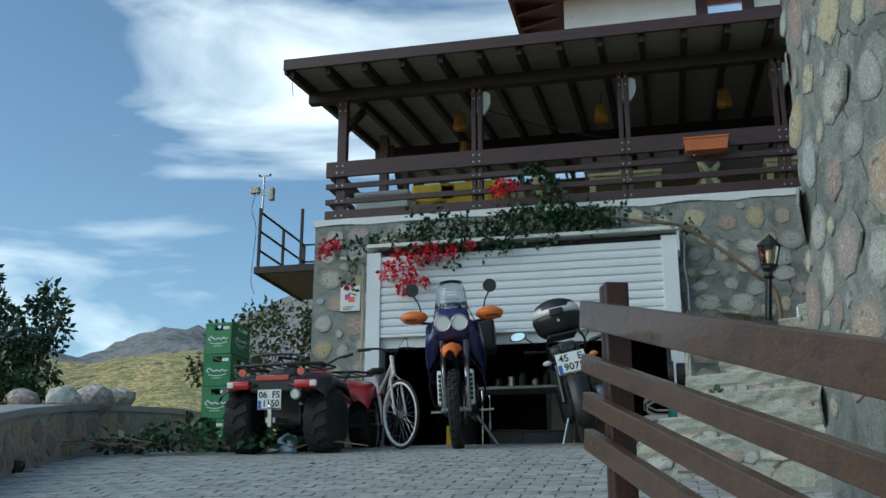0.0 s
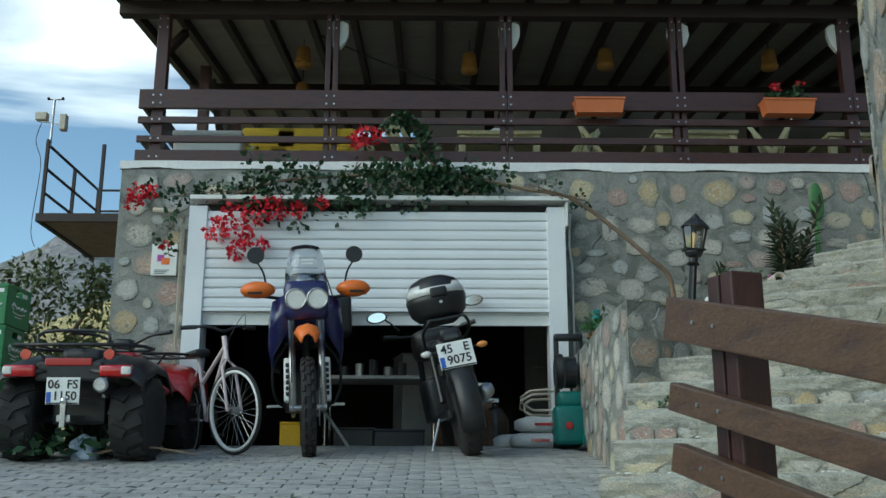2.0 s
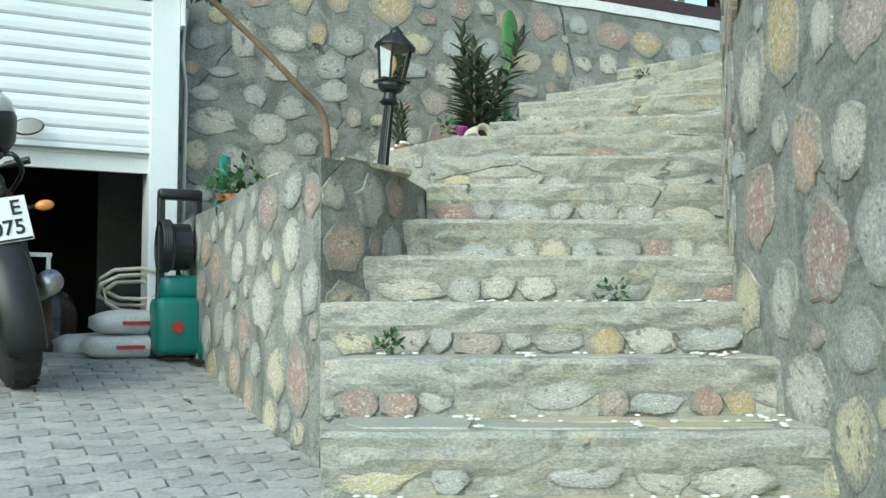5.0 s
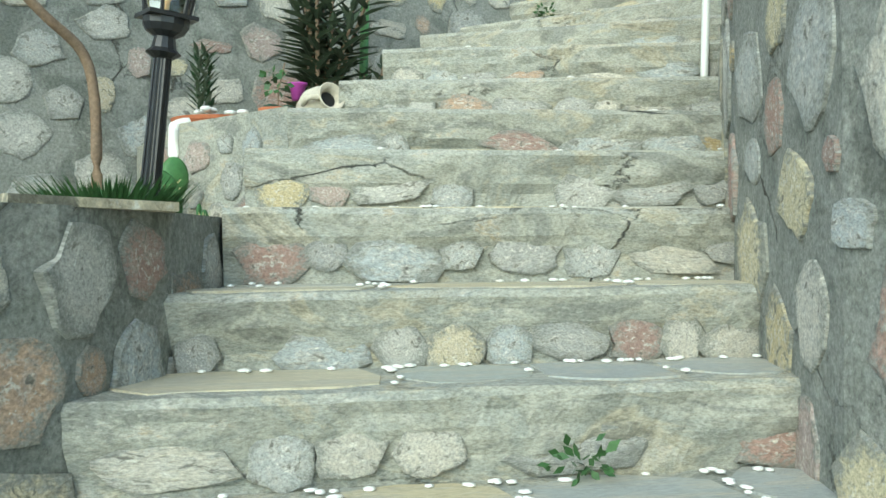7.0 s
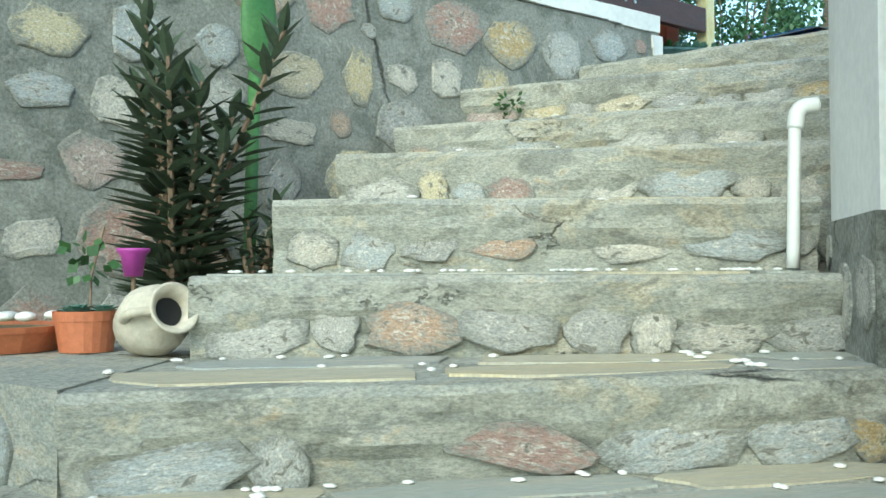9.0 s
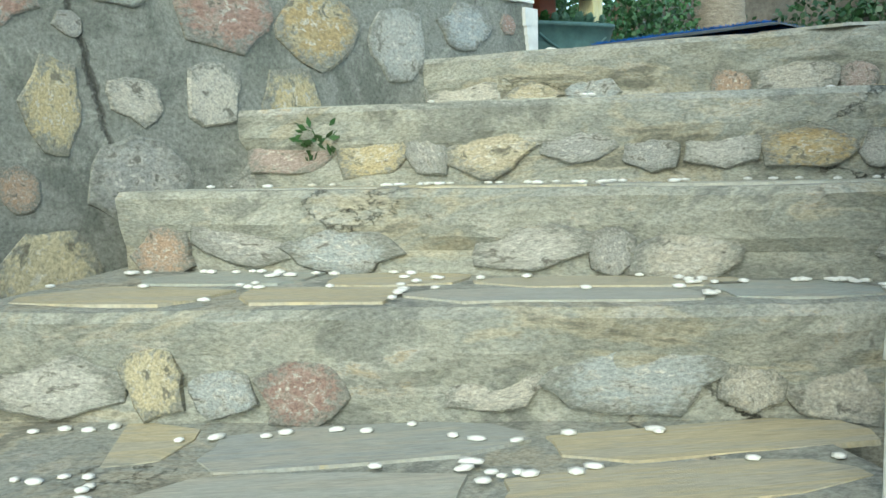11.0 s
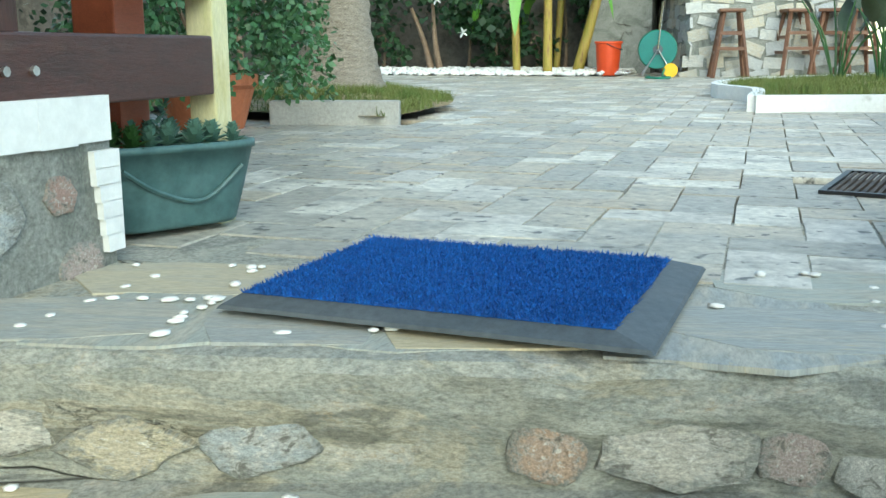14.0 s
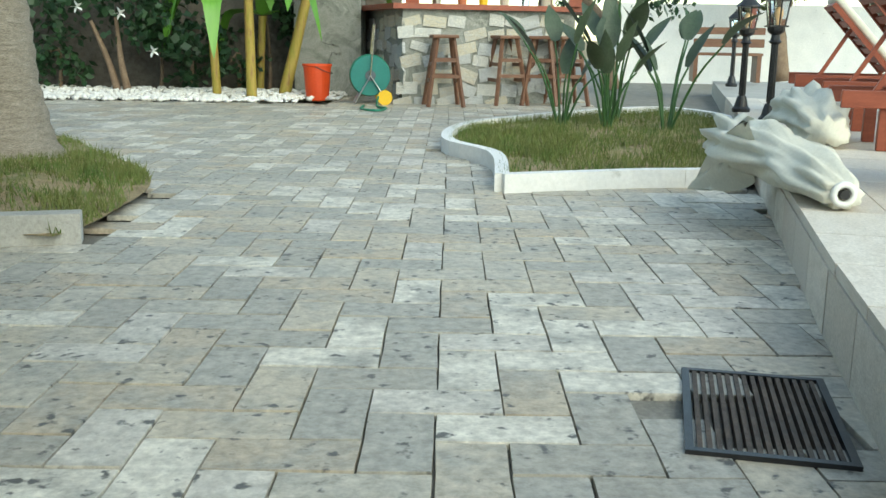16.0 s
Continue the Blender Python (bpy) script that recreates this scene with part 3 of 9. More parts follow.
def wall_frame(line, u):
    """Place and outward way at u metres along a plan line; the outward side lies to the line's left."""
    for (x0, y0), (x1, y1) in zip(line, line[1:]):
        d = math.hypot(x1 - x0, y1 - y0)
        if u <= d:
            k = u / d
            return x0 + (x1 - x0) * k, y0 + (y1 - y0) * k, math.atan2(y1 - y0, x1 - x0)
        u -= d
    return x1, y1, math.atan2(y1 - y0, x1 - x0)


def lay_stones(parent, line, zlo, zhi, cell=0.36, fill=0.80, seed=1, skip=None, pool=None, name="stone", rowh=0.8, flip=1):
    """Courses of field stones on a wall along a plan line; zlo and zhi are functions of u."""
    r = random.Random(seed)
    total = sum(math.hypot(b[0] - a[0], b[1] - a[1]) for a, b in zip(line, line[1:]))
    pool = pool or STONE_POOL
    z, row, made = min(zlo(u * total / 12) for u in range(13)), 0, 0
    while z < max(zhi(u * total / 12) for u in range(13)):
        h = cell * rowh * r.uniform(0.85, 1.15)
        u = -cell * r.uniform(0.0, 0.6)
        while u < total:
            w = cell * r.uniform(0.7, 1.3)
            uc, zc = u + w / 2, z + h / 2 + r.uniform(-0.22, 0.22) * h
            u += w
            sh = h * r.uniform(0.8, 1.08)
            if uc < 0.05 or uc > total - 0.05 or zc - sh * 0.4 < zlo(uc) or zc + sh * 0.4 > zhi(uc) or r.random() > 0.97 or (skip and skip(uc, zc)):
                continue
            x, y, a = wall_frame(line, uc)
            m = Matrix.Translation((x, y, zc)) @ Matrix.Rotation(a, 4, "Z") @ Matrix.Rotation(radians(90 * flip), 4, "X") @ Matrix.Rotation(r.uniform(-0.35, 0.35), 4, "Z") @ Matrix.Diagonal((w * fill * r.uniform(0.85, 1.05), sh * r.uniform(0.85, 1.05), r.uniform(0.5, 1.0), 1))
            shared(name, r.choice(pool), m, parent)
            made += 1
        z += h
        row += 1
    return made


def set_stones(parent, line, zlo, zhi, big=0.30, small=0.09, gap=0.035, seed=1, taken=(), tall=1.0, name="stone", pool=None):
    """Random rubble: large stones first, then smaller ones in the gaps, none touching; taken holds (u, z, w, h) already set."""
    r = random.Random(seed)
    total = sum(math.hypot(b[0] - a[0], b[1] - a[1]) for a, b in zip(line, line[1:]))
    z0, z1 = min(zlo(u * total / 12) for u in range(13)), max(zhi(u * total / 12) for u in range(13))
    done = [(u, z, w / 2, h / 2) for u, z, w, h in taken]
    tries = int(total * (z1 - z0) / (big * big) * 55)
    for i in range(tries):
        k = i / tries
        size = big + (small - big) * k ** 0.7
        w, h = size * r.uniform(0.8, 1.25), size * r.uniform(0.62, 1.0) * tall
        u, z = r.uniform(w * 0.45, total - w * 0.45), r.uniform(z0, z1)
        if z - h / 2 < zlo(u) or z + h / 2 > zhi(u) - 0.01:
            continue
        if any(((u - p) / (w / 2 + a + gap)) ** 2 + ((z - q) / (h / 2 + b + gap)) ** 2 < 0.92 for p, q, a, b in done):
            continue
        done.append((u, z, w / 2, h / 2))
        x, y, a = wall_frame(line, u)
        m = Matrix.Translation((x, y, z)) @ Matrix.Rotation(a, 4, "Z") @ Matrix.Rotation(radians(90), 4, "X") @ Matrix.Rotation(r.uniform(-0.3, 0.3), 4, "Z") @ Matrix.Diagonal((w, h, r.uniform(0.5, 1.1), 1))
        shared(name, r.choice(pool or STONE_POOL), m, parent)
    return len(done)


# ---- the large structure ----
def drive_z(x, y):
    """Height of the driveway: steep below, easing off in front of the garage."""
    y = max(-30.0, y)
    steep, flat = 0.2757 * y, 2.2 + (min(y, 10.4) - 10.0) * 0.09
    k = 0.25
    return -k * math.log(math.exp(-steep / k) + math.exp(-flat / k)) if y > 0.5 else steep


def build_ground():
    bm = bmesh.new()
    xs = [-4000, -1500, -600, -250, -120, -60, -30, -16, -10, -7.5, -6.2, -5.6, -5, -4, -3, -2, -1, 0, 1, 2, 3, 5, 9, 16, 30, 60, 150, 500, 1500, 4000]
    ys = [-4000, -1500, -500, -150, -60, -30, -20, -12, -6, -3, -1] + [0.5 * i for i in range(0, 22)] + [11, 12, 15, 20, 30, 60, 120, 250, 600, 1500, 4000]
    grid = {}
    for i, x in enumerate(xs):
        for j, y in enumerate(ys):
            z = drive_z(x, y) - 0.03 if x > -8 else drive_z(x, y) - 0.03 - min(14, (-8 - x) * 0.35)
            if y > 20:
                z = z - min(10, (y - 20) * 0.3)
            if x > -7 and 10.4 < y < 20:
                z = 2.15
            grid[i, j] = bm.verts.new((x, y, z))
    for i in range(len(xs) - 1):
        for j in range(len(ys) - 1):
            bm.faces.new((grid[i, j], grid[i + 1, j], grid[i + 1, j + 1], grid[i, j + 1]))
    return structure("ground", bm, M_SOIL, "dry earth and rough ground round the house", "ground", True)


build_ground()

WALL_Y = 10.45
GX0, GX1 = -3.16, 0.06      # garage opening
TOP_Z = 4.48                # garden paving
RIGHT = [(2.3, 0.2), (1.55, 1.9), (1.05, 3.2), (0.74, 4.3), (0.66, 5.0), (0.93, 5.9), (1.43, 6.98), (1.99, 7.66), (2.52, 8.14), (2.98, 8.52)]

# retaining wall under the terrace, with the garage opening through it
bm = boxes((-3.93, GX0, WALL_Y, 10.85, 1.2, 4.72), (GX1, 4.78, WALL_Y, 10.85, 1.2, 4.72), (GX0, GX1, WALL_Y, 10.85, 4.34, 4.72))
wall_terrace = structure("wall_terrace", bm, M_MORTAR, "grey mortar retaining wall set with rough field stones", "wall")
bm = boxes((-3.93, -3.6, 10.85, 16.0, 1.0, 4.72))
wall_side = structure("wall_side", bm, M_MORTAR, "grey mortared stone side wall of the house", "wall")
# white coping, a little uneven along its lower edge
bm = bmesh.new()
n = 90
for i in range(n):
    x0, x1 = -3.95 + i * (8.72 / n), -3.95 + (i + 1) * (8.72 / n)
    box(bm, x0, x1 + 0.001, WALL_Y - 0.012 - 0.006 * abs(noise.noise((x0 * 4, 7, 0))), 10.87, 4.725 + 0.03 * noise.noise((x0 * 2.3, 0, 0)), 4.80 + 0.006 * noise.noise((x0, 3, 0)))
for k in range(6):
    w = 0.03 + 0.012 * noise.noise((k * 1.7, 2, 0))
    box(bm, 4.745 - w * (1 - k / 6), 4.79, WALL_Y - 0.014, 10.6, 4.70 - 0.032 * (k + 1), 4.701 - 0.032 * k)
coping = structure("trim_coping", bm, M_WHITE, "white painted plaster coping on the stone wall", "coping")

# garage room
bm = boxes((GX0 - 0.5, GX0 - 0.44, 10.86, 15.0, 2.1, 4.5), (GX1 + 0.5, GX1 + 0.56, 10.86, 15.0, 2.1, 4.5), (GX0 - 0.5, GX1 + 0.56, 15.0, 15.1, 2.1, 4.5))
structure("wall_garage", bm, M_DARK, "unpainted plaster walls inside the garage, indoor shade in their colour", "wall")
structure("floor_garage", boxes((GX0 - 0.5, GX1 + 0.56, 10.2, 15.1, 2.0, 2.2)), M_CONC, "bare dusty concrete garage floor", "floor")
structure("ceiling_garage", boxes((-3.6, 5.0, 10.86, 16.0, 4.36, 4.5)), M_DARK, "slab over the garage, indoor shade in its colour", "ceiling")
structure("floor_terrace", boxes((-3.9, 5.2, 10.87, 16.0, 4.5, 4.56)), M_CONC, "grey terrace floor slab", "floor")

# tall stone wall beside the stairs
def ribbon(line, z0, z1, thick):
    bm = bmesh.new()
    offs = []
    for i, (x, y) in enumerate(line):
        a, b = line[max(i - 1, 0)], line[min(i + 1, len(line) - 1)]
        d = Vector((b[0] - a[0], b[1] - a[1])).normalized()
        offs.append((x + d.y * thick, y - d.x * thick))
    prism(bm, list(line) + offs[::-1], z0, z1)
    return bm


wall_stair = structure("wall_stair", ribbon(RIGHT[:-2] + [(2.48, 8.10), (2.53, 8.15)], -0.5, 5.9, 0.9), M_MORTAR, "tall mortared field-stone wall beside the stairs", "wall")
# white pillar on a low stone foot at the wall's end
bm = ribbon([(2.62, 8.23), (2.98, 8.52), (3.10, 8.60), (3.55, 8.66)], 2.0, 3.64, 0.5)
wall_foot = structure("wall_foot", bm, M_MORTAR, "low stone foot of the white pillar", "wall")
structure("pillar_white", ribbon([(2.63, 8.225), (2.98, 8.51), (3.09, 8.585), (3.42, 8.63)], 3.64, 6.2, 0.34), M_WHITE, "white plastered pillar on a stone foot", "pillar")
structure("wall_garden", ribbon([(3.5, 8.64), (4.4, 8.45), (5.2, 8.3)], 2.0, 4.46, 0.3), M_MORTAR, "grey mortared wall below the garden edge", "wall")

# stair treads: height, left end, right end of each nosing
STEPS = [
    (1.90, (-0.25, 6.62), (0.98, 5.95)), (2.08, (-0.12, 6.93), (1.13, 6.30)), (2.26, (0.00, 7.24), (1.30, 6.62)),
    (2.44, (0.08, 7.52), (1.46, 6.93)), (2.62, (0.33, 7.76), (1.64, 7.18)), (2.79, (0.58, 8.01), (1.82, 7.46)),
    (2.985, (0.84, 8.29), (2.02, 7.71)), (3.17, (1.04, 8.62), (2.28, 7.96)), (3.34, (1.30, 8.88), (2.56, 8.20)),
    (3.52, (1.70, 9.27), (2.86, 8.43)), (3.71, (2.03, 9.50), (3.10, 8.62)), (3.90, (2.50, 9.93), (3.50, 8.70)),
    (4.08, (3.04, 10.35), (3.82, 8.66)), (4.29, (3.46, 10.47), (4.34, 8.54)), (4.48, (4.18, 10.47), (4.72, 8.30))]
stairs = thing("stairs", pose(0.6, 6.4, 1.8), "curving outdoor stairs of cement, rubble risers and flagstones", "stairs")
stairs["kind"] = "structure"


def step_mesh(i):
    z, a, b = STEPS[i]
    a, b = Vector((*a, 0)), Vector((*b, 0))
    nxt = STEPS[i + 1] if i + 1 < len(STEPS) else None
    d = (b - a).normalized()
    if i < 9:
        b = b + d * 0.07
    back = Vector((-d.y, d.x, 0))
    n = 90
    bm = bmesh.new()
    depth = 1.1
    cols = []
    for k in range(n + 1):
        p = a + (b - a) * (k / n)
        def nz(f, q, amp):
            return noise.noise((p.x * f, p.y * f, z * 5 + q)) * amp
        h = nz(2.5, 2.0, 0.005) + nz(9, 3.0, 0.002)
        col = []
        for off, dz in ((0.030, -0.5), (0.026, -0.17), (0.024, -0.13), (0.012, -0.10), (0.004, -0.075), (0.0, -0.045), (-0.004, -0.018), (0.010, -0.002), (0.045, 0.0), (0.16, 0.0), (depth, 0.0)):
            w = nz(3.1, dz * 9, 0.020) + nz(8.0, dz * 22, 0.012) + nz(21.0, dz * 40, 0.006)
            q = p + back * (off + (w if off < 0.1 else 0))
            col.append(bm.verts.new((q.x, q.y, z + dz + (h if -0.12 < dz else 0))))
        cols.append(col)
    for c0, c1 in zip(cols, cols[1:]):
        for r in range(len(c0) - 1):
            bm.faces.new((c0[r], c1[r], c1[r + 1], c0[r + 1]))
    # ends and back
    for c in (cols[0], cols[-1]):
        e = bm.verts.new((c[-1].co.x, c[-1].co.y, z - 0.5))
        bm.faces.new(list(c) + [e])
    return bm, a, b, d, back


bmesh_steps = []
for i in range(len(STEPS)):
    bm, a, b, d, back = step_mesh(i)
    bmesh.ops.translate(bm, verts=bm.verts, vec=-stairs.matrix_basis.translation)
    bmesh_steps.append((part("step", bm, M_STEP, stairs), STEPS[i][0], a, b, d, back))

# solid pier and planter wall beside the lower steps
bm = bmesh.new()
prism(bm, [(0.13, 7.66), (0.10, 8.35), (0.15, 9.3), (0.16, 10.44), (0.36, 10.44), (0.34, 9.2), (0.34, 8.55), (0.90, 8.42), (0.84, 8.31), (0.60, 8.00), (0.33, 7.76)], 1.6, 2.962)
pier = structure("wall_pier", bm, M_MORTAR, "rounded mortared stone pier at the foot of the stairs", "wall")
bm = bmesh.new()
prism(bm, [(0.2, 8.4), (0.9, 8.4), (1.4, 9.0), (1.4, 10.44), (0.2, 10.44)], 1.7, 2.90)
structure("planter_bed", bm, M_SOIL, "earth bed with gravel between pier and wall", "bed")
bm = bmesh.new()
prism(bm, [(1.305, 8.888), (1.70, 9.32), (2.15, 9.72), (2.75, 10.44), (1.30, 10.44), (1.17, 9.50)], 1.8, 3.343)
planter = structure("planter_ledge", bm, M_STEP, "cement ledge with flower pots beside the stairs", "ledge")

# garden platform
bm = bmesh.new()
prism(bm, [(4.32, 10.44), (4.82, 8.30), (5.2, 8.2), (5.2, 3.0), (45, -4), (45, 24), (5.0, 24), (5.0, 10.44)], 1.0, TOP_Z - 0.014)
platform = structure("floor_garden", bm, M_GROUT, "garden terrace bed under the travertine paving", "floor")


# ---- terrace: rails, posts, roof ----
POSTS = [-3.66, -2.03, -0.36, 1.29, 2.93, 4.56]
railing = thing("terrace_railing", pose(-3.8, 10.5, 4.8), "dark red-stained wooden railing of long boards", "railing")
T0 = -railing.matrix_basis.translation


def local(bm, t=None):
    bmesh.ops.translate(bm, verts=bm.verts, vec=T0 if t is None else t)
    return bm


for name, z0, z1, th in (("top_board", 5.33, 5.52, 0.045), ("rail", 5.185, 5.25, 0.035), ("rail", 4.995, 5.06, 0.035), ("bottom_board", 4.785, 4.915, 0.045)):
    for x0, x1 in ((-3.83, -0.36), (-0.355, 2.93), (2.935, 5.18)):
        part(name, local(boxes((x0, x1, 10.50 - th, 10.50, z0, z1), bev=0.006)), M_WOOD, railing)
for x in POSTS:
    single = x in (-3.66, 2.93)
    bm = boxes((x - 0.055, x + 0.055, 10.50, 10.60, 4.80, 6.32), bev=0.006) if single else boxes((x - 0.062, x - 0.012, 10.50, 10.60, 4.80, 6.32), (x + 0.012, x + 0.062, 10.50, 10.60, 4.80, 6.32), bev=0.005)
    post = part("post", local(bm), M_WOODV, railing)
    for z in (4.85, 5.03, 5.22, 5.38, 5.46, 6.18, 6.27):
        for dx in (-0.035, 0.035):
            yb = 10.455 if z < 5.0 or 5.3 < z < 5.6 else (10.465 if z < 5.6 else 10.501)
            part("bolt", local(rod(bmesh.new(), (x + dx, yb, z), (x + dx, yb - 0.007, z), 0.009, seg=8)), M_STEEL, post)
# side rails at the outer end
for z0, z1 in ((5.33, 5.52), (5.185, 5.25), (4.995, 5.06), (4.785, 4.915)):
    part("side_rail", local(boxes((-3.80, -3.76, 10.51, 15.9, z0, z1))), M_WOOD, railing)
for y in (12.3, 14.1, 15.8):
    part("side_post", local(boxes((-3.74, -3.63, y, y + 0.11, 4.56, 6.60))), M_WOODV, railing)
# end post of the railing beside the garden
part("end_post", local(boxes((5.03, 5.14, 10.60, 10.71, 4.48, 6.4), bev=0.006)), M_LOUNGE, railing)
gate = thing("cream_post", pose(5.235, 10.50, TOP_Z), "cream-painted square timber post with green brush marks", "post")
part("shaft", boxes((-0.035, 0.035, -0.035, 0.035, 0.0, 2.3), bev=0.006), M_CREAM, gate)

SLOPE = 0.12


def roof_z(y):
    return 6.44 + (y - 9.9) * SLOPE


roof = thing("terrace_roof", pose(0, 12, 6.6), "low-pitched timber terrace roof with dark rafters", "roof")
RT = -roof.matrix_basis.translation
bm = bmesh.new()
beam(bm, (0.75, 9.88, roof_z(9.88) + 0.10), (0.75, 16.2, roof_z(16.2) + 0.10), 9.86, 0.05)
part("deck", local(bm, RT), M_ROOF, roof, "tiled roof deck")
bm = bmesh.new()
for i in range(22):
    x0 = -4.12 + i * 0.443
    beam(bm, (x0 + 0.22, 9.90, roof_z(9.90) + 0.062), (x0 + 0.22, 16.1, roof_z(16.1) + 0.062), 0.436, 0.018)
part("ceiling_boards", local(bm, RT), M_CEIL, roof, "pale ceiling boards")
for i in range(23):
    bm = bmesh.new()
    x = -4.10 + i * 0.443
    beam(bm, (x, 9.92, roof_z(9.92)), (x, 16.1, roof_z(16.1)), 0.07, 0.11, 0.006)
    part("rafter", local(bm, RT), M_RAFTER, roof)
part("fascia", local(boxes((-4.17, 5.67, 9.84, 9.875, roof_z(9.9) + 0.015, roof_z(9.9) + 0.15), bev=0.006), RT), M_WOOD, roof)
bm = bmesh.new()
beam(bm, (-4.16, 9.88, roof_z(9.88) + 0.07), (-4.16, 16.1, roof_z(16.1) + 0.07), 0.03, 0.16)
part("verge_board", local(bm, RT), M_WOOD, roof)
for y, x0 in ((10.55, -4.1), (13.3, -4.1)):
    part("wall_plate", local(boxes((x0, 5.6, y - 0.06, y + 0.06, roof_z(y) - 0.20, roof_z(y) - 0.058), bev=0.006), RT), M_RAFTER, roof)
for x in (-3.66, -0.36, 2.93):
    part("pillar", local(boxes((x - 0.06, x + 0.06, 13.24, 13.36, 4.56, roof_z(13.3) - 0.2)), RT), M_RAFTER, roof)
bm = bmesh.new()
beam(bm, (-3.66, 13.3, 5.9), (-3.66, 12.6, 6.55), 0.07, 0.07)
beam(bm, (-3.66, 10.6, 5.95), (-3.66, 11.3, 6.52), 0.07, 0.07)
part("brace", local(bm, RT), M_RAFTER, roof)
tube_bm = bmesh.new()
tube(tube_bm, [(-4.05, 9.86, 6.6), (-4.06, 9.85, 6.35), (-4.04, 9.86, 6.12)], 0.004, 5)
part("loose_wire", local(tube_bm, RT), M_BLACK, roof)

structure("wall_terrace_back", boxes((-2.6, 5.6, 16.0, 16.25, 4.5, 7.1)), M_TAN, "tan plaster back wall of the terrace", "wall")
bm = boxes((5.5, 5.6, 12.6, 16.0, 4.5, 7.0))
structure("wall_terrace_end", bm, M_TAN, "tan plaster end wall of the terrace", "wall")
for x in (-1.4, 1.2, 3.8):
    d = thing("doorway", pose(x, 15.99, 4.56), "dark wooden double door in the terrace wall", "door")
    part("frame", boxes((-0.62, -0.55, -0.05, 0, 0, 2.1), (0.55, 0.62, -0.05, 0, 0, 2.1), (-0.62, 0.62, -0.05, 0, 2.1, 2.17)), M_RAFTER, d)
    part("leaf", boxes((-0.55, -0.005, -0.03, 0, 0.01, 2.1), (0.005, 0.55, -0.03, 0, 0.01, 2.1), bev=0.004), M_CAB, d)

# upper storey of the house, behind the roof
house = thing("upper_house", pose(1, 13, 7.0), "white plastered upper storey with brown eaves", "house")
HT = -house.matrix_basis.translation
part("wall", local(boxes((-1.22, 0.62, 13.0, 20, 7.0, 11.0), (1.40, 7.5, 13.0, 20, 7.0, 11.0), (0.62, 1.40, 13.3, 20, 7.0, 11.0)), HT), M_WHITE, house)
w = part("balcony_door", local(boxes((0.62, 0.78, 12.97, 13.05, 7.0, 10), (1.24, 1.40, 12.97, 13.05, 7.0, 10), (0.78, 1.24, 12.98, 13.04, 8.16, 8.22), (0.78, 1.24, 12.98, 13.04, 9.4, 9.5)), HT), M_WOODV, house)
part("pane", local(boxes((0.78, 1.24, 13.01, 13.02, 8.22, 9.4)), HT), M_MIRROR, w, "glass reflecting the sky")
part("sill", local(boxes((1.40, 2.0, 12.96, 13.0, 8.25, 8.29)), HT), M_WOODV, house)
eave = part("eave", local(boxes((-1.95, -1.90, 12.4, 20, 8.55, 8.72), (-1.95, -1.22, 12.4, 20, 8.72, 8.75)), HT), M_WOODV, house)
for i in range(14):
    bm = bmesh.new()
    beam(bm, (-1.93, 12.6 + i * 0.42, 8.64), (-1.2, 12.6 + i * 0.42, 8.80), 0.07, 0.10)
    part("eave_rafter", local(bm, HT), M_WOODV, eave)
part("tile_roof", local(boxes((-1.97, 8, 12.38, 20, 8.752, 8.80)), HT), M_ROOF, house)

# ---- shutter door ----
shutter = thing("roller_shutter", pose(-1.55, 10.3, 2.2), "half-open white roller shutter on a white steel frame", "garage door")
ST = -shutter.matrix_basis.translation
for x0, x1 in ((GX0 - 0.06, GX0 + 0.10), (GX1 - 0.10, GX1 + 0.06)):
    part("guide_post", local(boxes((x0, x1, 10.20, 10.44, 2.17, 4.30), bev=0.004), ST), M_SHUTTER, shutter)
z, k = 4.26, 0
while z > 3.44:
    bm = bmesh.new()
    prof = [(0.0, 0.0), (-0.012, 0.012), (-0.015, 0.045), (-0.010, 0.078), (0.0, 0.084), (0.012, 0.084), (0.012, 0.0)]
    lo = [bm.verts.new((GX0 + 0.06, 10.23 + y, z - 0.086 + h)) for y, h in prof]
    hi = [bm.verts.new((GX1 - 0.06, 10.23 + y, z - 0.086 + h)) for y, h in prof]
    for i in range(len(prof)):
        bm.faces.new((lo[i], hi[i], hi[(i + 1) % len(prof)], lo[(i + 1) % len(prof)]))
    bm.faces.new(lo), bm.faces.new(hi[::-1])
    part("slat", local(bm, ST), M_SHUTTER, shutter)
    z -= 0.088
part("bottom_bar", local(boxes((GX0 + 0.06, GX1 - 0.06, 10.215, 10.25, z - 0.03, z + 0.0), bev=0.005), ST), M_SHUTTER, shutter)
part("lower_panel", local(boxes((GX0 + 0.10, GX1 - 0.10, 10.27, 10.31, 3.24, 3.45), (GX0 + 0.10, GX1 - 0.10, 10.26, 10.27, 3.33, 3.36)), ST), M_PVC, shutter)
part("hood", local(boxes((GX0 - 0.05, GX1 + 0.09, 10.14, 10.44, 4.345, 4.385), bev=0.006), ST), M_PVC, shutter, "thin white hood over the shutter")
# black box above the slats stands for the shade under the hood
part("shaft_gap", local(boxes((GX0 - 0.02, GX1 + 0.02, 10.32, 10.42, 4.24, 4.345)), ST), M_BLACK, shutter)
part("side_cap", local(boxes((GX1 + 0.062, GX1 + 0.085, 10.17, 10.44, 4.12, 4.343), bev=0.004), ST), M_PVC, shutter)
pipe = thing("drain_pipe", pose(-3.32, 10.4, 2.2), "thin beige plastic pipe up the stone wall", "pipe")
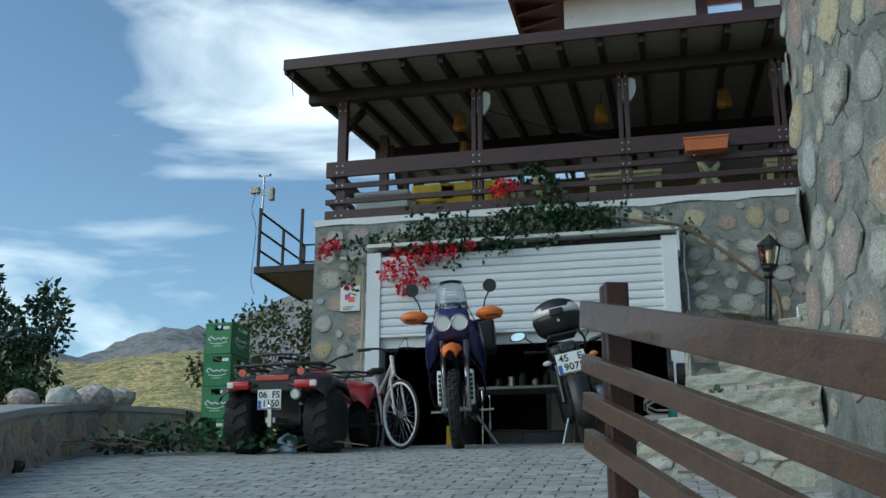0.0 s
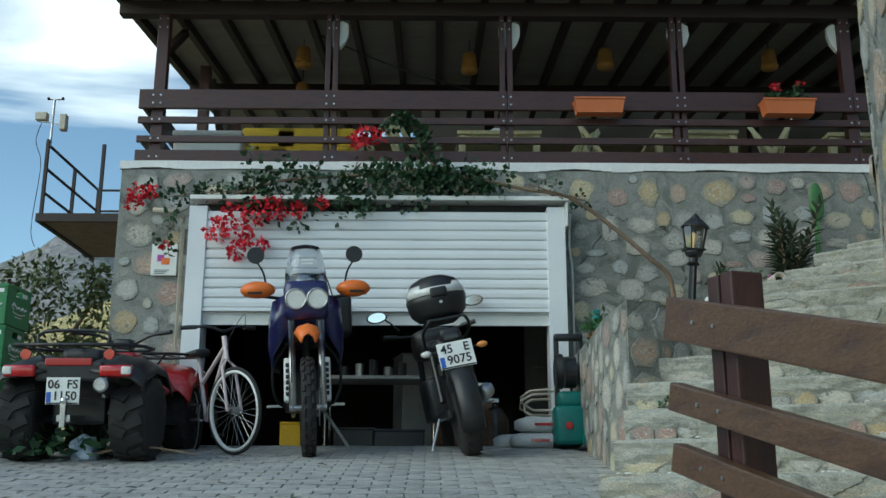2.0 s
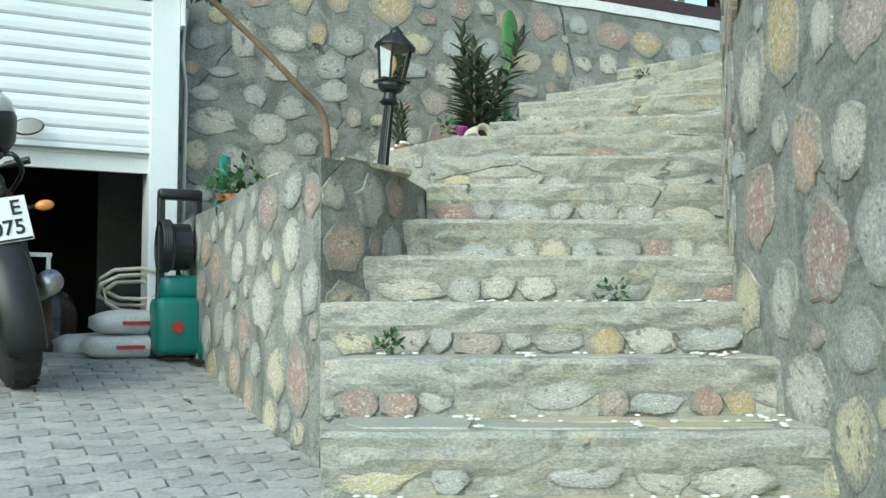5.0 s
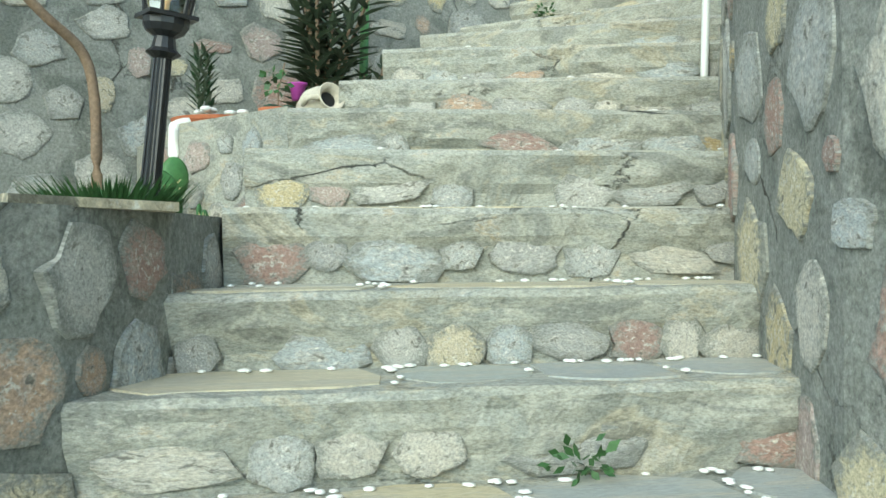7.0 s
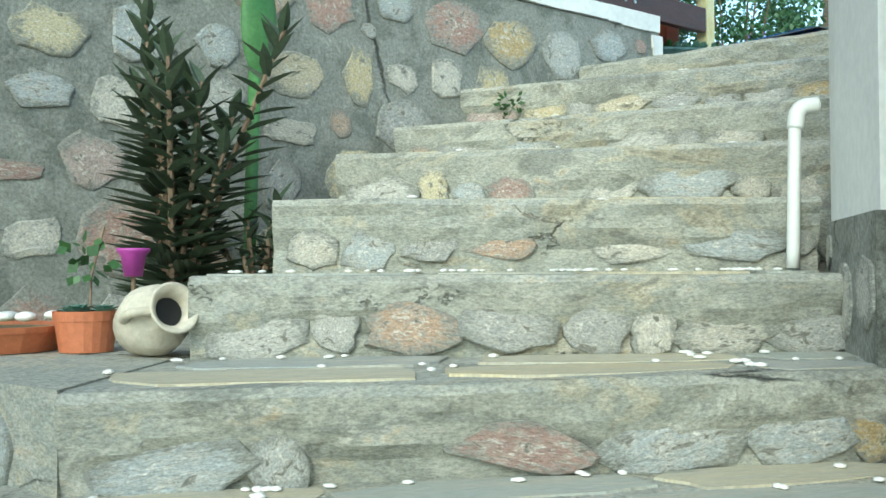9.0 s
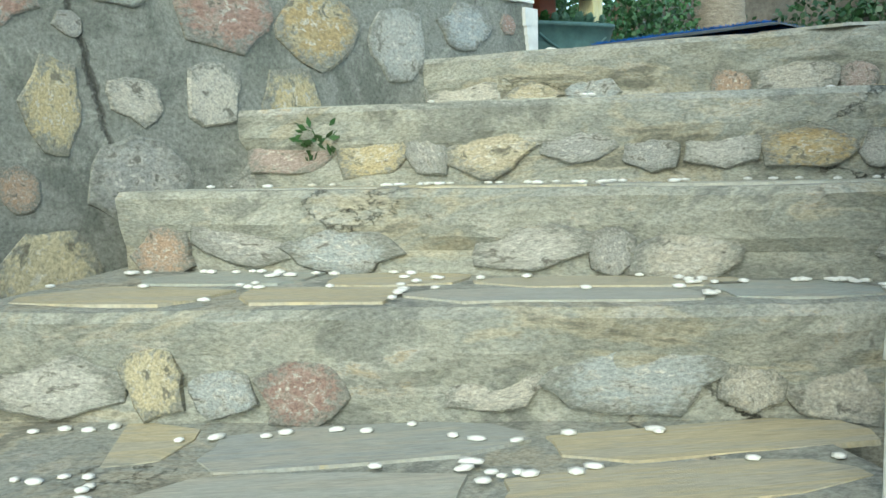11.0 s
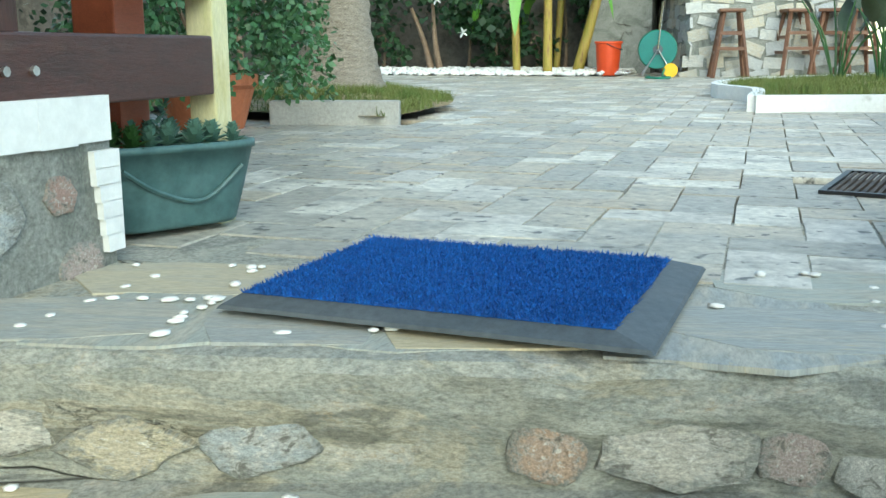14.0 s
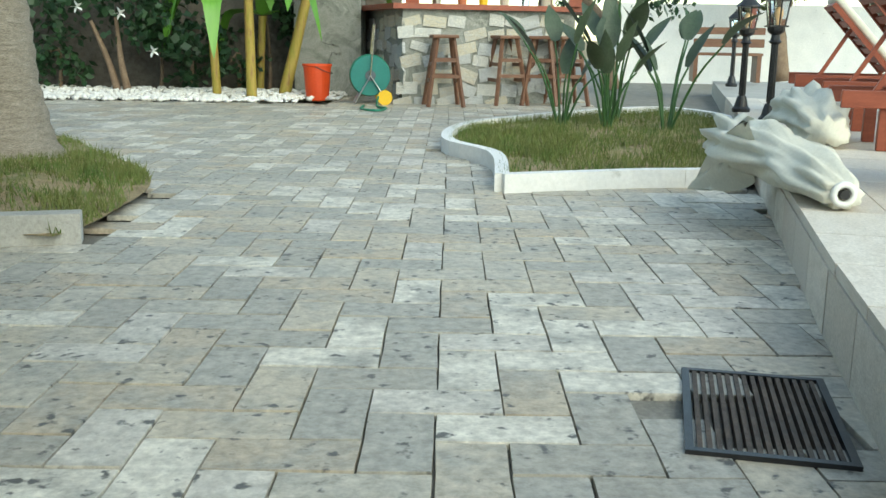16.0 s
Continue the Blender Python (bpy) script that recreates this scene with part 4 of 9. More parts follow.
part("tube", tube(bmesh.new(), [(0, 0, 0), (0, 0, 1.95), (0.01, 0, 2.05), (-0.08, 0, 2.10), (-0.28, 0, 2.12)], 0.02, 8), M_CLAY, pipe, smooth=True)
pipe2 = thing("cable_conduit", pose(GX1 + 0.14, 10.41, 2.5), "thin white conduit beside the shutter frame", "pipe")
part("tube", tube(bmesh.new(), [(0, 0, 0), (0, 0, 1.3), (-0.02, 0, 1.5), (0, 0, 1.8)], 0.012, 8), M_PVC, pipe2, smooth=True)

notice = thing("wall_notice", pose(-3.475, WALL_Y - 0.02, 3.71), "small white printed notice in a thin frame", "sign")
part("board", boxes((-0.115, 0.115, -0.012, 0.01, 0, 0.29), bev=0.004), M_PRINT, notice)
part("picture", boxes((-0.06, 0.0, -0.0155, -0.0125, 0.13, 0.19)), M_PINK, notice, "small violet square")
part("picture", boxes((-0.02, 0.05, -0.0165, -0.0136, 0.10, 0.16)), M_ORANGE, notice, "small orange square")
for i in range(3):
    part("text_bar", boxes((-0.08, 0.05 - 0.02 * i, -0.015, -0.0125, 0.045 - 0.015 * i, 0.051 - 0.015 * i)), M_RUBB, notice)

# ---- steel balcony with a weather station ----
balc = thing("steel_balcony", pose(-4.22, 11.5, 4.34), "rusty steel platform with thin rails at the house corner", "balcony")
part("deck", boxes((-0.55, 0.58, -0.75, 0.75, -0.03, 0.02)), M_TWIG, balc)
part("edge", boxes((-0.57, -0.53, -0.77, 0.77, -0.05, 0.03), (-0.57, 0.58, -0.79, -0.75, -0.05, 0.03)), M_RAFTER, balc)
for x, y in ((-0.54, -0.74), (-0.54, 0.0), (-0.54, 0.74), (-0.0, -0.74), (0.52, 0.74)):
    part("post", boxes((x - 0.015, x + 0.015, y - 0.015, y + 0.015, 0.0, 0.73 if x > -0.3 or y > -0.5 else 0.78)), M_RAFTER, balc)
for z in (0.24, 0.48, 0.72):
    bm = boxes((-0.55, -0.53, -0.75, 0.75, z, z + 0.02), (-0.55, 0.58, 0.73, 0.75, z, z + 0.02))
    part("rail", bm, M_RAFTER, balc)
ws = thing("weather_station", pose(-4.75, 10.78, 5.06), "small weather station with wind cups on a mast", "weather station")
part("mast", rod(bmesh.new(), (0, 0, 0), (0, 0, 0.48), 0.012, seg=8), M_STEEL, ws)
part("sensor", boxes((-0.16, -0.05, -0.04, 0.04, 0.26, 0.34), bev=0.01), M_CLAY, ws)
part("screen", boxes((0.08, 0.14, -0.04, 0.04, 0.16, 0.32), bev=0.01), M_CLAY, ws)
part("arm", rod(bmesh.new(), (-0.1, 0, 0.25), (0.12, 0, 0.22), 0.007, seg=6), M_STEEL, ws)
cups = part("vane_arm", rod(bmesh.new(), (-0.06, 0, 0.48), (0.08, 0, 0.48), 0.006, seg=6), M_IRON, ws)
for x in (-0.06, 0.08):
    part("cup", ball(bmesh.new(), (x, 0, 0.49), 0.016, seg=8), M_IRON, cups)
part("loose_cable", tube(bmesh.new(), curve([(-0.1, 0, 0.25), (-0.14, 0, 0.05), (-0.07, 0, -0.2), (-0.1, 0, -0.8), (-0.05, 0, -1.0)]), 0.004, 5), M_BLACK, ws)

# ---- distance ----
def hillside(name, az0, az1, r0, r1, top, base, material, label, amp, seed):
    bm = bmesh.new()
    na, nr = 150, 40
    g = []
    for i in range(na + 1):
        az = radians(az0 + (az1 - az0) * i / na)
        row = []
        for j in range(nr + 1):
            r = r0 + (r1 - r0) * j / nr
            k = (j / nr)
            x, y = -math.sin(az) * r, math.cos(az) * r
            h = base + (top(math.degrees(az)) * r1 - base) * (math.sin(min(1, k * 1.08) * math.pi / 2) ** 1.1)
            h += amp * k * (noise.noise((x / 60, y / 60, seed)) + 0.5 * noise.noise((x / 22, y / 22, seed)) + 0.25 * noise.noise((x / 8, y / 8, seed)))
            row.append(bm.verts.new((x, y, h)))
        g.append(row)
    for a, b in zip(g, g[1:]):
        for j in range(nr):
            bm.faces.new((a[j], a[j + 1], b[j + 1], b[j]))
    return structure(name, bm, material, label, "hill", True)


hillside("backdrop_hill", 8, 95, 90, 360, lambda a: 0.155 + 0.02 * math.sin(a * 0.14 + 0.5) + 0.010 * math.sin(a * 0.5), -6, M_HILL, "scrubby hillside across the valley, sunlight in its colours", 7, 3)
hillside("backdrop_mountain", 0, 95, 380, 1100, lambda a: 0.135 + 0.075 * math.exp(-((a - 18) / 9.0) ** 2) + 0.012 * math.sin(a * 0.7), 20, M_ROCK, "grey rocky mountain behind the hills", 30, 8)


# ---- driveway: low wall, fence, branches, crates ----
LOW = [(-4.3, 4.6), (-4.85, 6.2), (-5.35, 7.6), (-5.62, 8.9), (-5.55, 10.0), (-5.2, 11.6)]


def low_wall():
    bm = bmesh.new()
    pts = curve([(x, y, 0) for x, y in LOW], 6)
    rows = []
    for i, p in enumerate(pts):
        d = (pts[min(i + 1, len(pts) - 1)] - pts[max(i - 1, 0)]).normalized()
        s = Vector((-d.y, d.x, 0))
        z1 = drive_z(p.x, p.y) + 0.50 - max(0, p.y - 9.0) * 0.03
        row = [bm.verts.new((p + s * o).to_tuple()[:2] + (z,)) for o, z in ((0, drive_z(p.x, p.y) - 0.4), (0, z1 - 0.06), (-0.03, z1 - 0.06), (-0.03, z1), (0.36, z1 + 0.01), (0.36, z1 - 2.0))]
        rows.append(row)
    for a, b in zip(rows, rows[1:]):
        for k in range(len(a) - 1):
            bm.faces.new((a[k], a[k + 1], b[k + 1], b[k]))
    bm.faces.new(rows[0]), bm.faces.new(rows[-1][::-1])
    return bm


wall_low = structure("wall_low", low_wall(), M_CONC, "low driveway wall clad in upright brown slabs", "wall")
M_SLAB = mat("brown_slab", [(0.28, 0.24, 0.19)], 4, 0.85, 0.7, rnd=[(0.40, 0.30, 0.21), (0.46, 0.38, 0.28), (0.34, 0.26, 0.20), (0.50, 0.38, 0.24), (0.40, 0.36, 0.30)], fine=20, spread=0.35)
SLABS = [stone_mesh(300 + i, 0.02, M_SLAB) for i in range(10)]
lw_line = [(p.x, p.y) for p in curve([(x, y, 0) for x, y in LOW], 6)]


def low_base(u):
    x, y, _ = wall_frame(lw_line, u)
    return drive_z(x, y)


set_stones(wall_low, lw_line, lambda u: low_base(u) + 0.02, lambda u: low_base(u) + 0.44, 0.24, 0.09, 0.008, 5, tall=1.25, name="slab", pool=SLABS)
vent = thing("wall_vent", pose(-5.28, 7.42, 1.75, 0, 0, 108), "small dark drain grille in the low wall", "vent")
part("frame", boxes((-0.12, 0.12, -0.01, 0.02, 0, 0.02), (-0.12, 0.12, -0.01, 0.02, 0.13, 0.15), (-0.12, -0.10, -0.01, 0.02, 0.02, 0.13), (0.10, 0.12, -0.01, 0.02, 0.02, 0.13)), M_IRON, vent)
# black panel in the frame stands for the shade of the drain hole
part("back", boxes((-0.10, 0.10, 0.0, 0.01, 0.02, 0.13)), M_BLACK, vent)
for i in range(5):
    rock = thing("loose_rock", pose(-5.9 + 0.2 * i - 0.05 * i * i, 8.2 + 0.42 * i, drive_z(0, 8.2 + 0.42 * i) + 0.5), "rough grey loose rock on the low wall", "rock", "rocks on the low wall")
    bm = bmesh.new()
    bmesh.ops.create_icosphere(bm, subdivisions=2, radius=0.15 + 0.03 * (i % 3))
    for v in bm.verts:
        v.co *= 1 + 0.35 * noise.noise(v.co * 5 + Vector((i * 7, 0, 0)))
        v.co.z = v.co.z * 0.7 + 0.07
    part("rock", bm, M_STONE, rock)

# board fence along the driveway
fence = thing("board_fence", pose(-0.26, 4.5, 1.2), "dark red-stained fence of sloping boards and square posts", "fence")
F0 = Vector((-0.345, 4.43, 0))
FD = (Vector((0.41, 2.28, 0)) - F0)


def fpt(s, z, off=0.0):
    p = F0 + FD * s
    n = Vector((-FD.y, FD.x, 0)).normalized()
    q = p + n * off
    return Vector((q.x, q.y, z - 0.594 * s)) - Vector(fence.matrix_basis.translation)


for s in (0.05, 1.85):
    c = fpt(s, 0)
    bm = bmesh.new()
    base = fpt(s, 1.05)
    for o in (-0.03, 0.03):
        q = fpt(s + o / FD.length * 1.0, 0, 0.075)
        rot = Matrix.Translation((q.x, q.y, 0)) @ Matrix.Rotation(math.atan2(FD.y, FD.x), 4, "Z")
        box(bm, -0.026, 0.026, -0.05, 0.05, base.z - 0.1, fpt(s, 2.41).z, 0.006, rot)
    part("post", bm, M_WOODV, fence)
for name, zc, h in (("top_board", 2.27, 0.12), ("board", 2.05, 0.078), ("board", 1.885, 0.078), ("board", 1.72, 0.09)):
    bm = bmesh.new()
    beam(bm, fpt(-0.03, zc, -0.012), fpt(2.55, zc, -0.012), 0.045, h, 0.006)
    b = part(name, bm, M_FENCE, fence)
    for s in (0.03, 0.07):
        q = fpt(s, zc, -0.0345)
        nn = Vector((-FD.y, FD.x, 0)).normalized()
        part("screw", rod(bmesh.new(), q, q - nn * 0.004, 0.006, seg=8), M_STEEL, b)


# ---- leaves ----
def tuft(bm, c, rad, n, size, r, flat=1.0, width=0.5, down=0.0):
    """Scattered pointed leaves in a loose clump."""
    c = Vector(c)
    for _ in range(n):
        d = Vector((r.gauss(0, 1), r.gauss(0, 1), r.gauss(0, 1) * flat)).normalized()
        p = c + Vector((d.x * rad, d.y * rad, d.z * rad)) * (r.random() ** 0.45)
        w = (d + Vector((r.gauss(0, 0.6), r.gauss(0, 0.6), r.gauss(0, 0.6) - down))).normalized()
        s = size * r.uniform(0.6, 1.25)
        sd = w.cross(Vector((r.gauss(0, 1), r.gauss(0, 1), r.gauss(0, 1)))).normalized() * s * width * 0.5
        a, b, e, f = bm.verts.new(p), bm.verts.new(p + w * s * 0.5 + sd), bm.verts.new(p + w * s), bm.verts.new(p + w * s * 0.45 - sd)
        bm.faces.new((a, b, e)), bm.faces.new((a, e, f))
    return bm


# cut branches lying on the driveway
pile = thing("branch_pile", pose(-4.35, 8.85, drive_z(0, 8.85)), "heap of cut leafy branches on the paving", "branches")
r = random.Random(11)
for k in range(16):
    x, y = r.uniform(-0.85, 0.95), r.uniform(-0.45, 0.35)
    a = r.uniform(-0.5, 0.5) + (math.pi if r.random() < 0.5 else 0)
    L = r.uniform(0.5, 1.0)
    z = r.uniform(0.02, 0.20) * (1 - abs(x))
    pts = [Vector((x, y, z + 0.02)), Vector((x + math.cos(a) * L * 0.5, y + math.sin(a) * L * 0.3, z + 0.07)), Vector((x + math.cos(a) * L, y + math.sin(a) * L * 0.6, 0.02 + z * 0.3))]
    part("branch", tube(bmesh.new(), curve(pts, 4), 0.012, 6, 0.004), M_TWIG, pile)
bm = bmesh.new()
for k in range(60):
    x = r.uniform(-1.0, 1.1)
    tuft(bm, (x, r.uniform(-0.5, 0.4), 0.06 + r.random() * 0.22 * (1 - abs(x) * 0.7)), 0.13, 12, 0.11, r, 0.5, 0.5)
for v in bm.verts:
    v.co.z = max(v.co.z, 0.012 - 0.09 * (0 - v.co.y) * 0)
tagged(part("leaves", bm, M_LEAFD, pile), kind="stuff")


# beer crates
def crate(m, label):
    c = thing("bottle_crate", m, label, "crate", "stack of crates")
    bm = bmesh.new()
    w, d, h, t = 0.30, 0.40, 0.325, 0.012
    box(bm, -w / 2, w / 2, -d / 2, -d / 2 + t, 0, h - 0.085, 0.003), box(bm, -w / 2, w / 2, d / 2 - t, d / 2, 0, h - 0.085, 0.003)
    box(bm, -w / 2, -w / 2 + t, -d / 2, d / 2, 0, h - 0.085, 0.003), box(bm, w / 2 - t, w / 2, -d / 2, d / 2, 0, h - 0.085, 0.003)
    # handle openings front and back
    for y in (-d / 2, d / 2 - t):
        box(bm, -w / 2, -0.05, y, y + t, h - 0.085, h - 0.03), box(bm, 0.05, w / 2, y, y + t, h - 0.085, h - 0.03)
    for x in (-w / 2, w / 2 - t):
        box(bm, x, x + t, -d / 2, -0.06, h - 0.085, h - 0.03), box(bm, x, x + t, 0.06, d / 2, h - 0.085, h - 0.03)
    part("body", bm, M_CRATE, c)
    part("rim", boxes((-w / 2 - 0.004, w / 2 + 0.004, -d / 2 - 0.004, -d / 2 + 0.016, h - 0.03, h - 0.004), (-w / 2 - 0.004, w / 2 + 0.004, d / 2 - 0.016, d / 2 + 0.004, h - 0.03, h - 0.004), (-w / 2 - 0.004, -w / 2 + 0.016, -d / 2 + 0.016, d / 2 - 0.016, h - 0.03, h - 0.004), (w / 2 - 0.016, w / 2 + 0.004, -d / 2 + 0.016, d / 2 - 0.016, h - 0.03, h - 0.004), bev=0.003), M_CRATE, c)
    part("floor", boxes((-w / 2 + t, w / 2 - t, -d / 2 + t, d / 2 - t, 0.004, 0.016)), M_CRATE, c)
    # plain emblem: a swash, a bar and a small crown shape
    for rz, off, s in ((0, d / 2, 1.0), (90, w / 2, 1.05)):
        q = Matrix.Rotation(radians(rz), 4, "Z")
        bm = bmesh.new()
        tube(bm, [q @ Vector((x * s, -off - 0.002, 0.135 + z)) for x, z in ((-0.085, 0.0), (-0.11, 0.022), (-0.085, 0.045), (-0.06, 0.03), (-0.03, 0.012), (0.0, 0.026), (0.03, 0.010), (0.06, 0.03), (0.085, 0.012), (0.115, 0.024))], 0.0085, 6)
        tube(bm, [q @ Vector((x * s, -off - 0.002, 0.115 + z)) for x, z in ((-0.09, 0.0), (-0.03, -0.012), (0.04, -0.012), (0.10, 0.004))], 0.005, 6)
        part("emblem", bm, M_PRINT, c, "white swash emblem")
        bm = bmesh.new()
        box(bm, 0.05 * s, 0.12 * s, -off - 0.003, -off + 0.001, h - 0.075, h - 0.045, 0, q)
        part("tag", bm, M_PRINT, c)
        bm = bmesh.new()
        for i in range(5):
            box(bm, (-0.05 + i * 0.022) * s, (-0.038 + i * 0.022) * s, -off - 0.0025, -off + 0.001, 0.075, 0.085, 0, q)
        part("small_print", bm, M_PRINT, c)
    return c


for k in range(4):
    crate(pose(-4.50 + 0.012 * (k % 2), 9.50, drive_z(0, 9.3) + 0.327 * k, 0, 0, -3 + 2.5 * (k % 3)), "green plastic bottle crate with a white emblem, stacked")
M_BOTTLE = mat("brown_bottle_glass", [(0.035, 0.014, 0.006), (0.05, 0.02, 0.01)], 4, 0.1, 0.0, spread=0.05)
for k, (x, y) in enumerate(((-0.06, -0.1), (0.0, -0.12), (0.07, -0.08), (-0.03, 0.02), (0.05, 0.05), (-0.08, 0.1))):
    b = thing("beer_bottle", pose(-4.50 + x, 9.50 + y, drive_z(0, 9.3) + 0.327 * 3 + 0.02, 0, (k % 3 - 1) * 4, 0), "empty brown glass bottle in the top crate", "bottle", "bottles in the top crate")
    part("body", lathe(bmesh.new(), [(0.028, 0), (0.03, 0.01), (0.03, 0.19), (0.026, 0.22), (0.014, 0.27), (0.0125, 0.345), (0.015, 0.35), (0.015, 0.36)], 14), M_BOTTLE, b, smooth=True)
bag = thing("plastic_bag", pose(-3.45, 8.75, drive_z(0, 8.75)), "crumpled pale blue plastic bag on the paving", "bag")
bm = bmesh.new()
bmesh.ops.create_icosphere(bm, subdivisions=3, radius=0.10)
for v in bm.verts:
    v.co *= 1 + 0.5 * noise.noise(v.co * 14)
    v.co.z = max(0, v.co.z * 1.2 + 0.05)
part("sheet", bm, mat("pale_blue_film", [(0.35, 0.45, 0.58), (0.5, 0.58, 0.66)], 9, 0.4, 0.2), bag)


# ---- vehicles ----
AX = Matrix.Rotation(radians(90), 4, "Y")     # wheel axis along x


def tread_wheel(name, parent, x, y, R, W, knobs, rim_mat, hub_r):
    """A fat tyre with raised chevron lugs, rim and hub."""
    m = Matrix.Translation((x, y, R)) @ AX
    bm = bmesh.new()
    prof = [(hub_r, -W / 2 * 0.8), (R * 0.8, -W / 2), (R * 0.93, -W / 2 * 0.92), (R * 0.96, -W / 4), (R * 0.965, 0), (R * 0.96, W / 4), (R * 0.93, W / 2 * 0.92), (R * 0.8, W / 2), (hub_r, W / 2 * 0.8)]
    lathe(bm, prof, 32, m)
    tyre = part("tyre", bm, M_RUBBER, parent, smooth=True)
    bm = bmesh.new()
    for k in range(knobs):
        for s in (-1, 1):
            a = (k + (0.5 if s > 0 else 0)) * math.tau / knobs
            mm = m @ Matrix.Rotation(a, 4, "Z") @ Matrix.Translation((R * 0.965, 0, s * W * 0.22)) @ Matrix.Rotation(radians(24 * s), 4, "X")
            box(bm, -0.004, R * 0.05, -math.tau * R / knobs * 0.26, math.tau * R / knobs * 0.26, -W * 0.22, W * 0.22, 0, mm)
    tagged(part("tread_rubber", bm, M_RUBBER, tyre, "chunky raised tyre lugs"), kind="stuff")
    part("rim", lathe(bmesh.new(), [(hub_r, -W * 0.30), (hub_r * 0.98, W * 0.36), (hub_r * 0.8, W * 0.33), (hub_r * 0.75, W * 0.1), (hub_r * 0.3, W * 0.08), (hub_r * 0.28, W * 0.2), (0.01, W * 0.22)], 24, m), rim_mat, parent, smooth=True)
    return tyre


def spoke_wheel(parent, c, m, R, r, rim_mat, tyre_knobs=0, spokes=32, rim_r=0.012):
    """A bicycle or motorcycle wheel; m turns the wheel's axis from z."""
    m = Matrix.Translation(c) @ m
    tyre = part("tyre", torus(bmesh.new(), R - r, r, m, 40, 10), M_RUBBER, parent, smooth=True)
    if tyre_knobs:
        bm = bmesh.new()
        for k in range(tyre_knobs):
            for s in (-1, 0, 1):
                a = (k + 0.5 * (s == 0)) * math.tau / tyre_knobs
                mm = m @ Matrix.Rotation(a, 4, "Z") @ Matrix.Translation((R - r, 0, 0)) @ Matrix.Rotation(radians(-38 * s), 4, "Y") @ Matrix.Translation((r, 0, 0))
                box(bm, -0.008, 0.010, -R * math.pi / tyre_knobs * 0.55, R * math.pi / tyre_knobs * 0.55, -0.012, 0.012, 0, mm)
        tagged(part("tread_rubber", bm, M_RUBBER, tyre), kind="stuff")
    part("rim", torus(bmesh.new(), R - 2 * r - rim_r * 0.6, rim_r, m, 40, 8, 1.3), rim_mat, parent, smooth=True)
    part("hub", rod(bmesh.new(), m @ Vector((0, 0, -0.045)), m @ Vector((0, 0, 0.045)), 0.025, seg=14), M_STEEL, parent)
    bm = bmesh.new()
    for k in range(spokes):
        a = k * math.tau / spokes
        b = a + (0.5 if k % 2 else -0.5)
        z = 0.03 if k % 4 < 2 else -0.03
        rod(bm, m @ Vector((0.022 * math.cos(b), 0.022 * math.sin(b), z)), m @ Vector(((R - 2 * r) * math.cos(a), (R - 2 * r) * math.sin(a), 0)), 0.0016, seg=4)
    tagged(part("spokes", bm, M_STEEL, parent), kind="stuff")
    return tyre


def plate(parent, m, l1, l2, w=0.24, h=0.19):
    """A white two-row plate with a blue corner; m: its centre, local x-y the face."""
    p = part("number_plate", boxes((-w / 2, w / 2, -h / 2, h / 2, -0.004, 0.004), bev=0.002), M_PRINT, parent, "white two-line number plate")
    p.matrix_basis = m
    part("plate_band", boxes((-w / 2 + 0.005, -w / 2 + 0.038, -h / 2 + 0.014, -0.008, 0.0045, 0.0062)), M_PLATEBLUE, p, "blue country band")
    part("plate_edge", boxes((-w / 2 + 0.004, w / 2 - 0.004, -h / 2 + 0.003, -h / 2 + 0.012, 0.0045, 0.0065)), M_INK, p)
    text("plate_number", l1, h * 0.46, Matrix.Translation((0.0, h * 0.23, 0.006)), M_INK, p, 0.0012)
    text("plate_number", l2, h * 0.46, Matrix.Translation((0.016, -h * 0.20, 0.006)), M_INK, p, 0.0012)
    return p


FACE_BACK = Matrix.Rotation(radians(90), 4, "X")      # local z towards -y

# quad bike, its tail to the driveway
quad = thing("quad_bike", pose(-3.47, 9.20, drive_z(0, 9.1) - 0.01, 4, 0, -1) @ Matrix.Scale(0.93, 4), "red and black quad bike with chunky tyres and racks", "quad bike")
for x in (-0.41, 0.41):
    tread_wheel("wheel", quad, x, -0.50, 0.315, 0.27, 15, M_STEEL, 0.15)
    tread_wheel("wheel", quad, x * 0.98, 0.74, 0.315, 0.22, 15, M_STEEL, 0.15)
part("axle", rod(bmesh.new(), (-0.4, -0.5, 0.30), (0.4, -0.5, 0.30), 0.03), M_IRON, quad)
part("front_axle", rod(bmesh.new(), (-0.4, 0.74, 0.30), (0.4, 0.74, 0.30), 0.03), M_IRON, quad)
part("chassis", boxes((-0.20, 0.20, -0.62, 0.85, 0.26, 0.46), (-0.14, 0.14, -0.5, 0.5, 0.42, 0.62), bev=0.03), M_BLACK, quad)


def shell(rows, thick=None):
    """A lofted panel through rows of points."""
    bm = bmesh.new()
    g = [[bm.verts.new(p) for p in row] for row in rows]
    for a, b in zip(g, g[1:]):
        for i in range(len(a) - 1):
            bm.faces.new((a[i], a[i + 1], b[i + 1], b[i]))
    if thick:
        bmesh.ops.recalc_face_normals(bm, faces=bm.faces)
        bmesh.ops.solidify(bm, geom=bm.faces[:], thickness=thick)
    return bm


